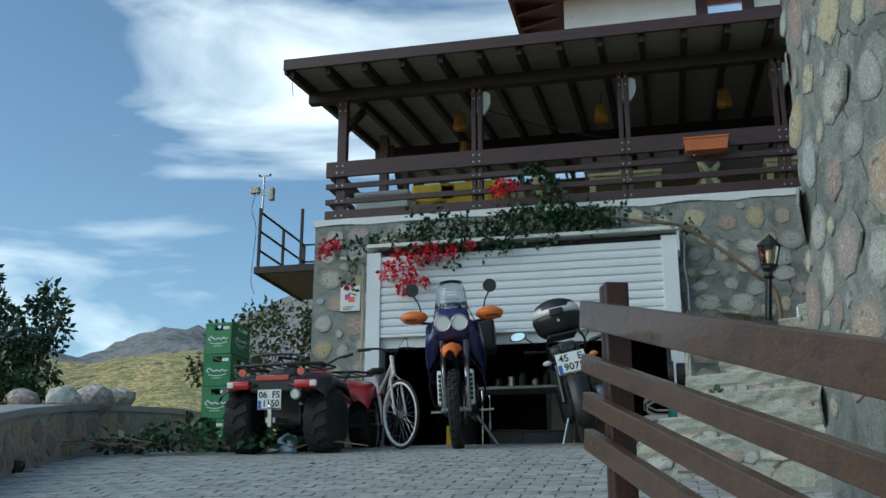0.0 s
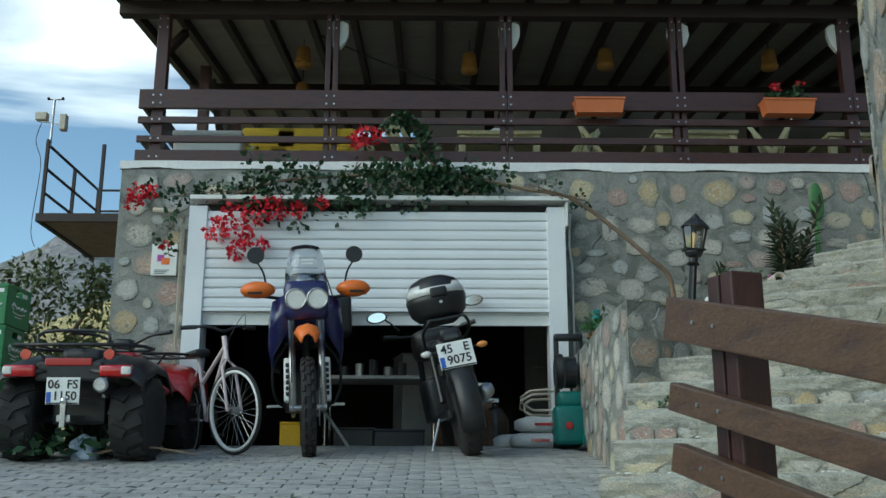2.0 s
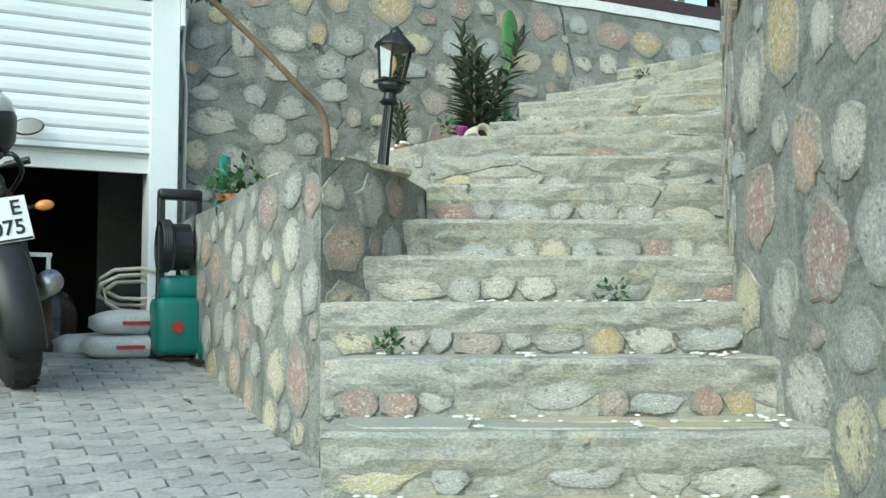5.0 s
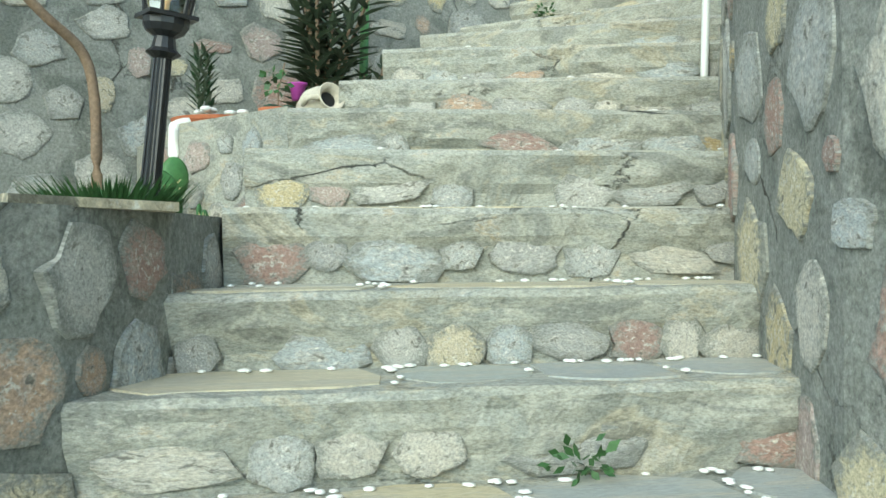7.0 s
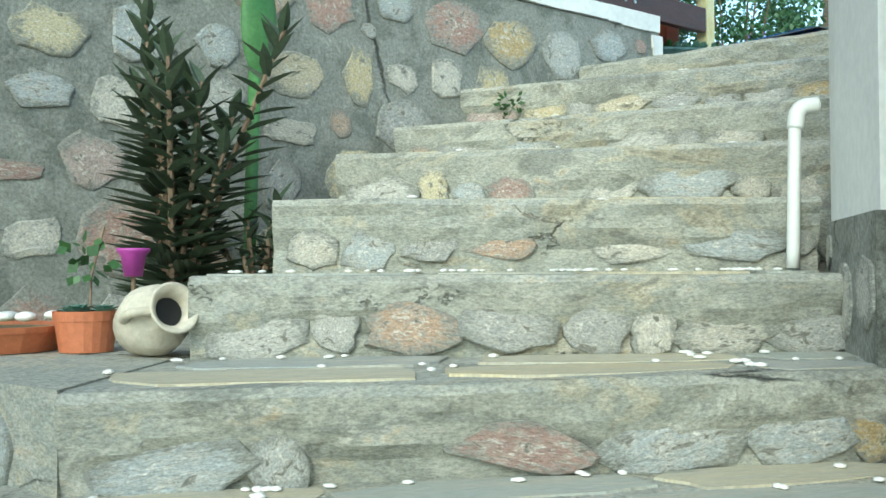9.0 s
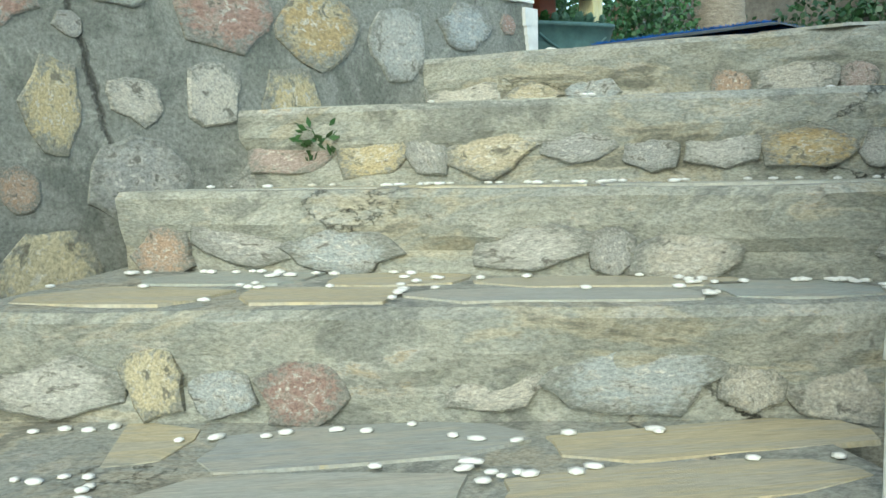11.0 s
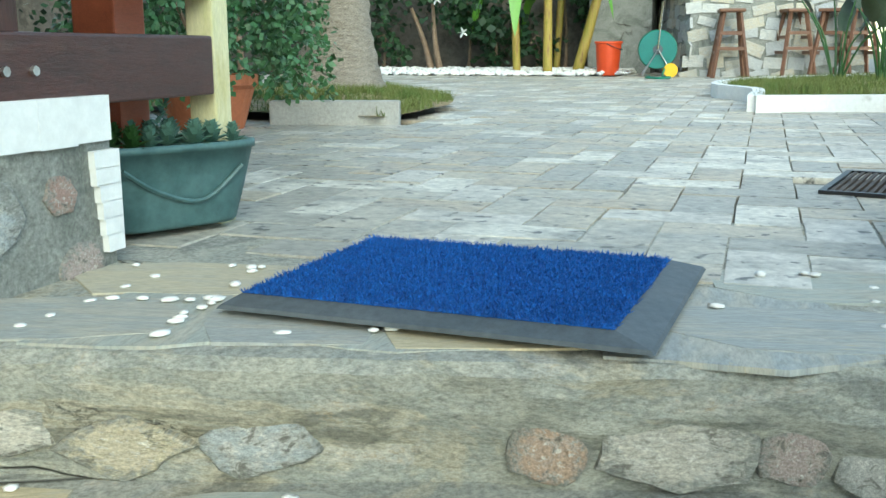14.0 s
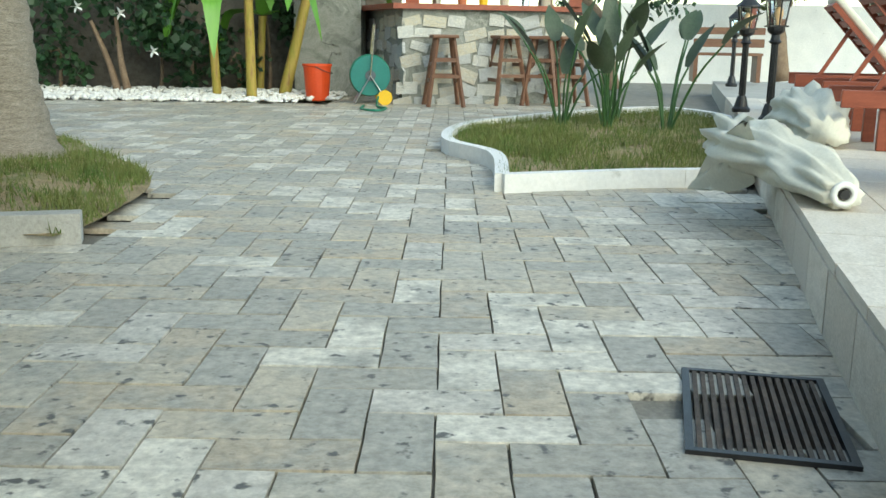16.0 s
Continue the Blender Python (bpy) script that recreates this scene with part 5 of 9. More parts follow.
for s in (-1, 1):
    rows = []
    for y, zt, zi in ((-0.88, 0.60, 0.62), (-0.78, 0.70, 0.70), (-0.55, 0.76, 0.74), (-0.28, 0.74, 0.72), (-0.10, 0.60, 0.66)):
        rows.append([(s * 0.16, y, zi + 0.02), (s * 0.30, y, zt + 0.02), (s * 0.46, y, zt - 0.01), (s * 0.545, y, zt - 0.07), (s * 0.55, y, zt - 0.12)])
    part("rear_fender", shell(rows, 0.012), M_BLACK, quad, "black moulded rear fender", True)
    rows = []
    for y, zt in ((0.36, 0.56), (0.50, 0.72), (0.74, 0.78), (0.98, 0.72), (1.10, 0.58)):
        rows.append([(s * 0.14, y, zt + 0.02), (s * 0.32, y, zt + 0.01), (s * 0.47, y, zt - 0.02), (s * 0.55, y, zt - 0.09), (s * 0.555, y, zt - 0.16)])
    part("front_fender", shell(rows, 0.012), M_REDP, quad, "glossy red front fender", True)
    rows = [[(s * 0.30, y, z), (s * 0.40, y, z - 0.02), (s * 0.44, y, z - 0.10)] for y, z in ((-0.12, 0.66), (0.1, 0.60), (0.36, 0.64))]
    part("side_panel", shell(rows, 0.012), M_REDP, quad, "red side panel", True)
    bm = boxes((s * 0.345 - 0.115, s * 0.345 + 0.115, -0.90, -0.83, 0.60, 0.685), bev=0.02)
    lamp = part("tail_lamp", bm, M_LAMPRED, quad, "red tail lamp", True)
    part("indicator", boxes((s * 0.425 - 0.035, s * 0.425 + 0.035, -0.906, -0.85, 0.615, 0.675), bev=0.014), M_LENS, lamp)
    part("reflector", rod(bmesh.new(), (s * 0.30, -0.90, 0.76), (s * 0.30, -0.88, 0.76), 0.038, seg=18), M_LAMPRED, quad, "round red reflector")
    part("footwell", boxes((s * 0.36 - 0.10, s * 0.36 + 0.10, -0.12, 0.42, 0.26, 0.30), bev=0.01), M_BLACK, quad)
part("tail_panel", boxes((-0.24, 0.24, -0.86, -0.78, 0.57, 0.71), bev=0.02), M_BLACK, quad)
part("tail_stripe", boxes((-0.17, 0.17, -0.872, -0.85, 0.68, 0.735), bev=0.01), M_REDP, quad, "red tail stripe")
part("seat", boxes((-0.16, 0.16, -0.62, 0.18, 0.70, 0.82), bev=0.05), M_BLACK, quad, "", True)
part("tank", boxes((-0.14, 0.14, 0.18, 0.46, 0.66, 0.88), bev=0.06), M_REDP, quad, "", True)
part("exhaust", rod(bmesh.new(), (0.26, -0.92, 0.54), (0.26, -0.45, 0.50), 0.055, 0.055, 16), M_BLACK, quad)
part("exhaust_tip", rod(bmesh.new(), (0.26, -0.935, 0.54), (0.26, -0.92, 0.54), 0.04, 0.055, 16), M_STEEL, quad)
for zc, y0, y1, w in ((0.83, -0.86, -0.30, 0.40), (0.86, 0.50, 1.05, 0.38)):
    bm = bmesh.new()
    tube(bm, curve([(-w, y0, zc), (-w, y1, zc), (w, y1, zc), (w, y0, zc), (-w, y0, zc)], 3), 0.013, 8)
    rack = part("rack", bm, M_IRON, quad, "black tube rack", True)
    for i in range(5):
        x = -w * 0.7 + i * w * 0.35
        part("rack_bar", rod(bmesh.new(), (x, y0, zc), (x, y1, zc), 0.008, seg=6), M_IRON, rack)
    for x in (-w * 0.75, w * 0.75):
        part("rack_leg", rod(bmesh.new(), (x, y0 + 0.06, zc), (x * 0.6, y0 + 0.12, zc - 0.13), 0.010, seg=6), M_IRON, rack)
bm = tube(bmesh.new(), curve([(-0.25, -0.80, 0.83), (-0.22, -0.78, 0.93), (0.22, -0.78, 0.93), (0.25, -0.80, 0.83)], 4), 0.012, 8)
part("rack_hoop", bm, M_IRON, quad, "", True)
bar = part("handlebar", tube(bmesh.new(), curve([(-0.40, 0.24, 1.02), (-0.22, 0.34, 1.00), (-0.05, 0.36, 0.92), (0.05, 0.36, 0.92), (0.22, 0.34, 1.00), (0.40, 0.24, 1.02)], 4), 0.012, 8), M_IRON, quad, "", True)
for s in (-1, 1):
    part("grip", rod(bmesh.new(), (s * 0.42, 0.23, 1.022), (s * 0.30, 0.30, 1.012), 0.018, seg=12), M_BLACK, bar)
part("console", boxes((-0.08, 0.08, 0.26, 0.40, 0.86, 0.97), bev=0.03), M_BLACK, quad, "", True)
part("tow_hitch", boxes((-0.05, 0.05, -0.90, -0.60, 0.28, 0.33), (-0.02, 0.02, -0.92, -0.88, 0.24, 0.42), bev=0.006), M_STEEL, quad)
part("hitch_ball", ball(bmesh.new(), (0, -0.905, 0.43), 0.028), M_CHROME, quad, "", True)
for s in (-1, 1):
    part("shock", rod(bmesh.new(), (s * 0.16, -0.52, 0.30), (s * 0.12, -0.42, 0.66), 0.03, seg=10), M_STEEL, quad)
plate(quad, Matrix.Translation((-0.02, -0.885, 0.50)) @ FACE_BACK, "06  FS", "1150")

# enduro motorcycle, its front wheel to the driveway
endu = thing("enduro_motorcycle", pose(-1.95, 9.10, drive_z(0, 9.05) - 0.005, 3, -3, 8) @ Matrix.Scale(1.06, 4), "tall blue and orange enduro motorcycle on its stand", "motorcycle")
spoke_wheel(endu, (0, 0.0, 0.345), AX, 0.345, 0.052, M_STEEL, 26, 36, 0.016)
spoke_wheel(endu, (0.02, 1.50, 0.325), AX, 0.325, 0.065, M_STEEL, 24, 36, 0.02)
for s in (-1, 1):
    leg = part("fork_leg", rod(bmesh.new(), (s * 0.105, 0.0, 0.33), (s * 0.105, 0.26, 1.02), 0.026, seg=14), M_STEEL, endu, "", True)
    part("fork_guard", boxes((s * 0.13 - 0.035, s * 0.13 + 0.035, -0.02, 0.045, 0.40, 0.72), bev=0.02), M_PRINT, endu, "scuffed white fork guard").matrix_basis = Matrix.Translation((0, 0.0, 0)) @ Matrix.Rotation(radians(-12), 4, "X")
    bm = bmesh.new()
    for i in range(6):
        box(bm, s * 0.13 - 0.022, s * 0.13 + 0.022, -0.105, -0.098, 0.42 + i * 0.042, 0.447 + i * 0.042)
    part("guard_lettering", bm, M_INK, endu, "dark bars of unreadable lettering").matrix_basis = Matrix.Translation((0, 0.075, 0)) @ Matrix.Rotation(radians(-12), 4, "X")
part("axle", rod(bmesh.new(), (-0.13, 0, 0.345), (0.13, 0, 0.345), 0.02, seg=12), M_STEEL, endu)
part("brake_disc", rod(bmesh.new(), (0.075, 0, 0.345), (0.079, 0, 0.345), 0.13, seg=28), M_STEEL, endu)
part("caliper", boxes((0.06, 0.11, 0.06, 0.13, 0.36, 0.46), bev=0.01), M_IRON, endu)
rows = []
for y, z, w in ((-0.42, 0.80, 0.05), (-0.30, 0.87, 0.085), (-0.10, 0.90, 0.095), (0.10, 0.90, 0.09), (0.28, 0.87, 0.08)):
    rows.append([(-w, y, z - 0.045), (-w * 0.7, y, z), (0, y, z + 0.022), (w * 0.7, y, z), (w, y, z - 0.045)])
part("beak_fender", shell(rows, 0.008), M_ORANGE, endu, "bright orange front fender", True)
fair = part("headlight_fairing", boxes((-0.16, 0.16, -0.04, 0.16, 0.96, 1.24), bev=0.06), M_BLUE, endu, "navy blue fairing", True)
for s in (-1, 1):
    part("headlight", rod(bmesh.new(), (s * 0.075, -0.055, 1.10), (s * 0.075, 0.02, 1.10), 0.068, 0.075, 22), M_LENS, fair, "round clear headlight")
    part("headlight_ring", torus(bmesh.new(), 0.070, 0.007, Matrix.Translation((s * 0.075, -0.055, 1.10)) @ FACE_BACK, 24, 8), M_STEEL, fair)
    rows = [[(s * 0.12, 0.0, 1.16), (s * 0.24, 0.10, 1.10), (s * 0.27, 0.35, 1.00), (s * 0.22, 0.62, 0.95)], [(s * 0.13, 0.02, 1.0), (s * 0.255, 0.12, 0.92), (s * 0.28, 0.36, 0.80), (s * 0.22, 0.60, 0.78)], [(s * 0.15, 0.12, 0.86), (s * 0.24, 0.16, 0.72), (s * 0.25, 0.36, 0.62), (s * 0.2, 0.56, 0.62)]]
    part("tank_shroud", shell(rows, 0.012), M_BLUE, endu, "navy tank shroud", True)
    hg = bmesh.new()
    ball(hg, (s * 0.34, 0.10, 1.19), 0.1, 1.25, 0.75, 0.62)
    part("hand_guard", hg, M_ORANGE, endu, "orange hand guard", True)
    part("guard_badge", boxes((s * 0.36 - 0.05, s * 0.36 + 0.05, 0.018, 0.026, 1.15, 1.165)), M_INK, endu)
    stalk = part("mirror_stalk", tube(bmesh.new(), curve([(s * 0.28, 0.22, 1.20), (s * 0.30, 0.19, 1.32), (s * 0.345, 0.16, 1.40)], 4), 0.007, 6), M_IRON, endu)
    part("mirror", rod(bmesh.new(), (s * 0.355, 0.15, 1.45), (s * 0.355, 0.19, 1.45), 0.062, 0.05, 22), M_BLACK, stalk, "round black mirror back")
rows = []
for z, y, w in ((1.20, -0.02, 0.15), (1.32, 0.05, 0.145), (1.44, 0.11, 0.125), (1.52, 0.14, 0.10)):
    rows.append([(-w, y + 0.07, z), (-w * 0.6, y + 0.015, z), (0, y, z + 0.005), (w * 0.6, y + 0.015, z), (w, y + 0.07, z)])
part("windscreen", shell(rows, 0.004), M_SMOKE, endu, "lightly smoked windscreen", True)
bm = boxes((-0.07, -0.045, 0.03, 0.036, 1.36, 1.41), (-0.035, 0.06, 0.03, 0.036, 1.385, 1.40), (-0.035, 0.05, 0.03, 0.036, 1.36, 1.372))
part("screen_sticker", bm, M_PRINT, endu, "white sticker of plain bars")
part("handlebar", tube(bmesh.new(), curve([(-0.44, 0.20, 1.17), (-0.2, 0.26, 1.15), (0, 0.28, 1.10), (0.2, 0.26, 1.15), (0.44, 0.20, 1.17)], 4), 0.012, 8), M_IRON, endu, "", True)
part("tank", boxes((-0.17, 0.17, 0.30, 0.80, 0.82, 1.10), bev=0.08), M_BLUE, endu, "navy fuel tank", True)
part("seat", boxes((-0.13, 0.13, 0.76, 1.55, 0.88, 0.98), bev=0.04), M_BLACK, endu, "", True)
part("engine", boxes((-0.17, 0.17, 0.40, 0.90, 0.33, 0.66), bev=0.05), M_IRON, endu, "dark engine block", True)
for s in (-1, 1):
    part("crash_bar", tube(bmesh.new(), curve([(s * 0.10, 0.30, 0.86), (s * 0.24, 0.30, 0.66), (s * 0.22, 0.42, 0.42), (s * 0.08, 0.52, 0.34)], 4), 0.012, 8), M_IRON, endu)
part("down_tube", rod(bmesh.new(), (0, 0.28, 0.95), (0, 0.45, 0.36), 0.03), M_BLACK, endu)
part("swing_arm", boxes((-0.11, -0.08, 0.85, 1.52, 0.31, 0.37), (0.08, 0.11, 0.85, 1.52, 0.31, 0.37), bev=0.01), M_STEEL, endu)
part("pannier", boxes((0.16, 0.36, 0.62, 1.05, 0.92, 1.22), bev=0.03), M_BLACK, endu, "black side case", True)
part("side_stand", rod(bmesh.new(), (0.12, 0.75, 0.36), (0.34, 0.70, 0.02), 0.013), M_STEEL, endu)
part("foot_peg", boxes((-0.30, -0.16, 0.86, 0.90, 0.38, 0.40), (0.16, 0.30, 0.86, 0.90, 0.38, 0.40)), M_STEEL, endu)
for s in (-1, 1):
    part("tail_rack", rod(bmesh.new(), (s * 0.12, 1.2, 1.0), (s * 0.12, 1.75, 1.02), 0.01), M_IRON, endu)
part("cable", tube(bmesh.new(), curve([(0.2, 0.24, 1.14), (0.12, -0.02, 1.28), (0.02, 0.02, 1.16), (-0.1, 0.02, 0.92), (-0.11, 0.05, 0.5)], 5), 0.005, 6), M_BLACK, endu)

# road motorcycle seen from behind, leaning on its stand
naked = thing("road_motorcycle", pose(-0.75, 9.16, drive_z(0, 9.16) + 0.004, 2, -12, 6) @ Matrix.Scale(1.06, 4), "black road motorcycle with a large top case", "motorcycle")
m = Matrix.Translation((0, 0.0, 0.31)) @ AX
lathe_bm = bmesh.new()
lathe(lathe_bm, [(0.21, -0.06), (0.25, -0.075), (0.285, -0.06), (0.305, -0.03), (0.31, 0), (0.305, 0.03), (0.285, 0.06), (0.25, 0.075), (0.21, 0.06)], 40, m)
t = part("rear_tyre", lathe_bm, M_RUBBER, naked, "", True)
bm = bmesh.new()
for k in range(26):
    for s in (-1, 1):
        mm = m @ Matrix.Rotation((k + 0.5 * (s > 0)) * math.tau / 26, 4, "Z") @ Matrix.Translation((0.303, 0, s * 0.03)) @ Matrix.Rotation(radians(35 * s), 4, "X")
        box(bm, -0.003, 0.006, -0.006, 0.006, -0.028, 0.028, 0, mm)
tagged(part("tread_blocks", bm, M_RUBBER, t), kind="stuff")
part("rear_rim", lathe(bmesh.new(), [(0.21, -0.055), (0.205, 0.055), (0.17, 0.05), (0.16, 0.01), (0.04, 0.015), (0.04, 0.05), (0.01, 0.05)], 24, m), M_IRON, naked, "", True)
spoke_wheel(naked, (0, 1.33, 0.30), AX, 0.30, 0.05, M_IRON, 0, 10, 0.02)
rows = []
for k in range(9):
    a = radians(205 - k * 15)
    rows.append([(w, 0.0 + math.cos(a) * (0.335 + q), 0.31 + math.sin(a) * (0.335 + q)) for w, q in ((-0.085, -0.03), (-0.07, 0.012), (0, 0.022), (0.07, 0.012), (0.085, -0.03))])
part("rear_hugger", shell(rows, 0.008), M_BLACK, naked, "matt black rear mudguard", True)
part("tail", boxes((-0.11, 0.11, -0.06, 0.55, 0.70, 0.84), bev=0.05), M_BLACK, naked, "", True)
part("tail_panel", boxes((-0.075, 0.075, -0.10, 0.05, 0.80, 0.90), bev=0.03), M_BLACK, naked, "", True)
part("seat", boxes((-0.13, 0.13, 0.40, 0.85, 0.80, 0.88), bev=0.04), M_BLACK, naked, "", True)
part("tank", boxes((-0.16, 0.16, 0.78, 1.15, 0.78, 1.02), bev=0.08), M_BLACK, naked, "", True)
part("engine", boxes((-0.17, 0.17, 0.52, 1.02, 0.28, 0.62), bev=0.05), M_IRON, naked, "", True)
part("exhaust", rod(bmesh.new(), (0.17, -0.10, 0.42), (0.16, 0.55, 0.34), 0.055, 0.045, 18), M_STEEL, naked, "", True)
part("swing_arm", boxes((-0.12, -0.085, -0.03, 0.62, 0.28, 0.34), (0.085, 0.12, -0.03, 0.62, 0.28, 0.34), bev=0.01), M_IRON, naked)
for s in (-1, 1):
    part("shock", rod(bmesh.new(), (s * 0.13, 0.05, 0.40), (s * 0.12, 0.20, 0.74), 0.024, seg=10), M_IRON, naked)
    part("fork_leg", rod(bmesh.new(), (s * 0.10, 1.33, 0.30), (s * 0.10, 1.10, 1.0), 0.025), M_IRON, naked)
    st = part("indicator_stalk", rod(bmesh.new(), (s * 0.10, -0.12, 0.74), (s * 0.17, -0.12, 0.74), 0.008, seg=6), M_BLACK, naked)
    part("indicator", ball(bmesh.new(), (s * 0.20, -0.13, 0.74), 0.03, 1.3, 0.8, 0.75), M_AMBER if s > 0 else M_LENS, st, "", True)
    part("rack_tube", tube(bmesh.new(), curve([(s * 0.14, 0.30, 0.82), (s * 0.17, 0.05, 0.90), (s * 0.12, -0.08, 0.97), (s * 0.10, 0.25, 0.99)], 4), 0.011, 8), M_IRON, naked, "", True)
    stalk = part("mirror_stalk", tube(bmesh.new(), [(s * 0.24, 0.98, 1.06), (s * 0.30, 0.96, 1.13), (s * 0.345, 0.95, 1.17)], 0.007, 6), M_BLACK, naked)
    bm = bmesh.new()
    ball(bm, (s * 0.40, 0.95, 1.19), 0.05, 1.7, 0.35, 0.9)
    mir = part("mirror", bm, M_BLACK, stalk, "", True)
    mm = Matrix.Translation((s * 0.40, 0.931, 1.19)) @ FACE_BACK @ Matrix.Diagonal((1.5, 0.8, 1, 1))
    bm = bmesh.new()
    bmesh.ops.create_circle(bm, cap_ends=True, radius=0.048, segments=20, matrix=mm)
    part("mirror_glass", bm, M_MIRROR, stalk, "sky-bright mirror glass")
    part("lever_grip", rod(bmesh.new(), (s * 0.27, 1.0, 1.01), (s * 0.38, 0.95, 1.02), 0.02, seg=12), M_BLACK, naked)
part("handlebar", tube(bmesh.new(), curve([(-0.36, 0.96, 1.02), (-0.15, 1.06, 1.0), (0.15, 1.06, 1.0), (0.36, 0.96, 1.02)], 4), 0.012, 8), M_IRON, naked, "", True)
case = part("top_case", lathe(bmesh.new(), [(0.02, 0.0), (0.15, 0.005), (0.195, 0.05), (0.215, 0.13), (0.218, 0.16), (0.213, 0.165), (0.205, 0.22), (0.165, 0.285), (0.09, 0.32), (0.01, 0.325)], 36, Matrix.Translation((-0.02, 0.12, 0.985)) @ Matrix.Diagonal((1.02, 0.95, 1, 1))), M_BLACK, naked, "large glossy black top case", True)
bm = bmesh.new()
rows = []
for a0 in range(-80, 81, 10):
    a = radians(a0 - 90)
    rows.append([(-0.02 + 1.02 * rr * math.cos(a), 0.12 + 0.95 * rr * math.sin(a), 0.985 + z) for rr, z in ((0.216, 0.172), (0.209, 0.222), (0.186, 0.255 - 0.025 * (abs(a0) < 35)))])
part("clear_reflector", shell(rows, 0.004), M_LENS, case, "silver wrap-round reflector", True)
part("latch", boxes((-0.08, 0.04, -0.105, -0.06, 1.13, 1.20), bev=0.015), M_BLACK, case, "", True)
part("lock", rod(bmesh.new(), (-0.02, -0.10, 1.09), (-0.02, -0.085, 1.09), 0.012, seg=12), M_STEEL, case)
part("carrier_plate", boxes((-0.14, 0.10, -0.04, 0.28, 0.965, 0.985), bev=0.006), M_IRON, naked)
part("tail_lamp", boxes((-0.07, 0.07, -0.115, -0.08, 0.80, 0.86), bev=0.015), M_SMOKE, naked, "clear-lens tail lamp")
part("plate_holder", boxes((-0.10, 0.10, -0.16, -0.148, 0.45, 0.72)), M_BLACK, naked)
plate(naked, Matrix.Translation((0.0, -0.17, 0.70)) @ Matrix.Rotation(radians(-14), 4, "X") @ FACE_BACK, "45   E", "9075", 0.25, 0.19)
part("reflector", boxes((-0.045, 0.045, -0.175, -0.16, 0.515, 0.555)), M_LAMPRED, naked)
part("side_stand", rod(bmesh.new(), (-0.12, 0.5, 0.30), (-0.26, 0.45, 0.0), 0.012), M_STEEL, naked)
part("brake_disc", rod(bmesh.new(), (0.07, 0, 0.31), (0.075, 0, 0.31), 0.11, seg=24), M_STEEL, naked)
part("foot_peg", rod(bmesh.new(), (0.15, 0.42, 0.36), (0.30, 0.40, 0.36), 0.012), M_STEEL, naked)

# bicycle
bike = thing("bicycle", pose(-2.50, 9.18, drive_z(0, 9.2) + 0.0, 0, 0, 33) @ Matrix.Rotation(radians(-5), 4, "Y"), "pale pink and white bicycle leaning by the shutter post", "bicycle")
M_PINKW = mat("pale_pink_enamel", [(0.62, 0.52, 0.53), (0.68, 0.58, 0.58)], 4, 0.35, 0.0, spread=0.05)
spoke_wheel(bike, (0, 0, 0.325), Matrix.Rotation(radians(14), 4, "Z") @ AX, 0.325, 0.014, M_PRINT, 0, 28, 0.013)
spoke_wheel(bike, (0, 1.0, 0.325), AX, 0.325, 0.014, M_PRINT, 0, 28, 0.013)
part("fork", tube(bmesh.new(), [(0.055, 0, 0.325), (0.05, 0.09, 0.66), (0, 0.115, 0.72), (-0.05, 0.09, 0.66), (-0.055, 0, 0.325)], 0.012, 8), M_PINKW, bike)
part("down_tube", rod(bmesh.new(), (0, 0.14, 0.76), (0, 0.58, 0.29), 0.022), M_PINKW, bike)
part("top_tube", rod(bmesh.new(), (0, 0.15, 0.82), (0, 0.66, 0.58), 0.017), M_PINKW, bike)
part("head_tube", rod(bmesh.new(), (0, 0.115, 0.72), (0, 0.16, 0.90), 0.02), M_PINKW, bike)
part("seat_tube", rod(bmesh.new(), (0, 0.58, 0.29), (0, 0.72, 0.80), 0.016), M_PINKW, bike)
for s in (-1, 1):
    part("chain_stay", rod(bmesh.new(), (s * 0.04, 0.58, 0.29), (s * 0.06, 1.0, 0.325), 0.009), M_PINKW, bike)
    part("seat_stay", rod(bmesh.new(), (s * 0.03, 0.69, 0.68), (s * 0.06, 1.0, 0.325), 0.008), M_PINKW, bike)
    part("crank", rod(bmesh.new(), (s * 0.07, 0.58, 0.29), (s * 0.09, 0.58 + s * 0.1, 0.29 - s * 0.12), 0.009), M_STEEL, bike)
    part("pedal", boxes((s * 0.13 - 0.045, s * 0.13 + 0.045, 0.55 + s * 0.1, 0.62 + s * 0.1, 0.16 - s * 0.12 + 0.12, 0.18 - s * 0.12 + 0.12)), M_BLACK, bike)
part("saddle", boxes((-0.07, 0.07, 0.62, 0.86, 0.80, 0.86), bev=0.025), M_BLACK, bike, "", True)
hb = part("handlebar", tube(bmesh.new(), curve([(-0.29, 0.27, 0.98), (-0.12, 0.19, 0.98), (0, 0.16, 0.94), (0.12, 0.19, 0.98), (0.29, 0.27, 0.98)], 4), 0.011, 8), M_IRON, bike, "", True)
for s in (-1, 1):
    part("grip", rod(bmesh.new(), (s * 0.30, 0.275, 0.98), (s * 0.19, 0.22, 0.98), 0.017), M_BLACK, hb)
part("chain_ring", rod(bmesh.new(), (0.06, 0.58, 0.29), (0.064, 0.58, 0.29), 0.085, seg=24), M_IRON, bike)
part("brake_cable", tube(bmesh.new(), curve([(0.2, 0.23, 0.97), (0.1, 0.0, 1.05), (0, 0.08, 0.85), (0.02, 0.09, 0.68)], 4), 0.003, 5), M_BLACK, bike)


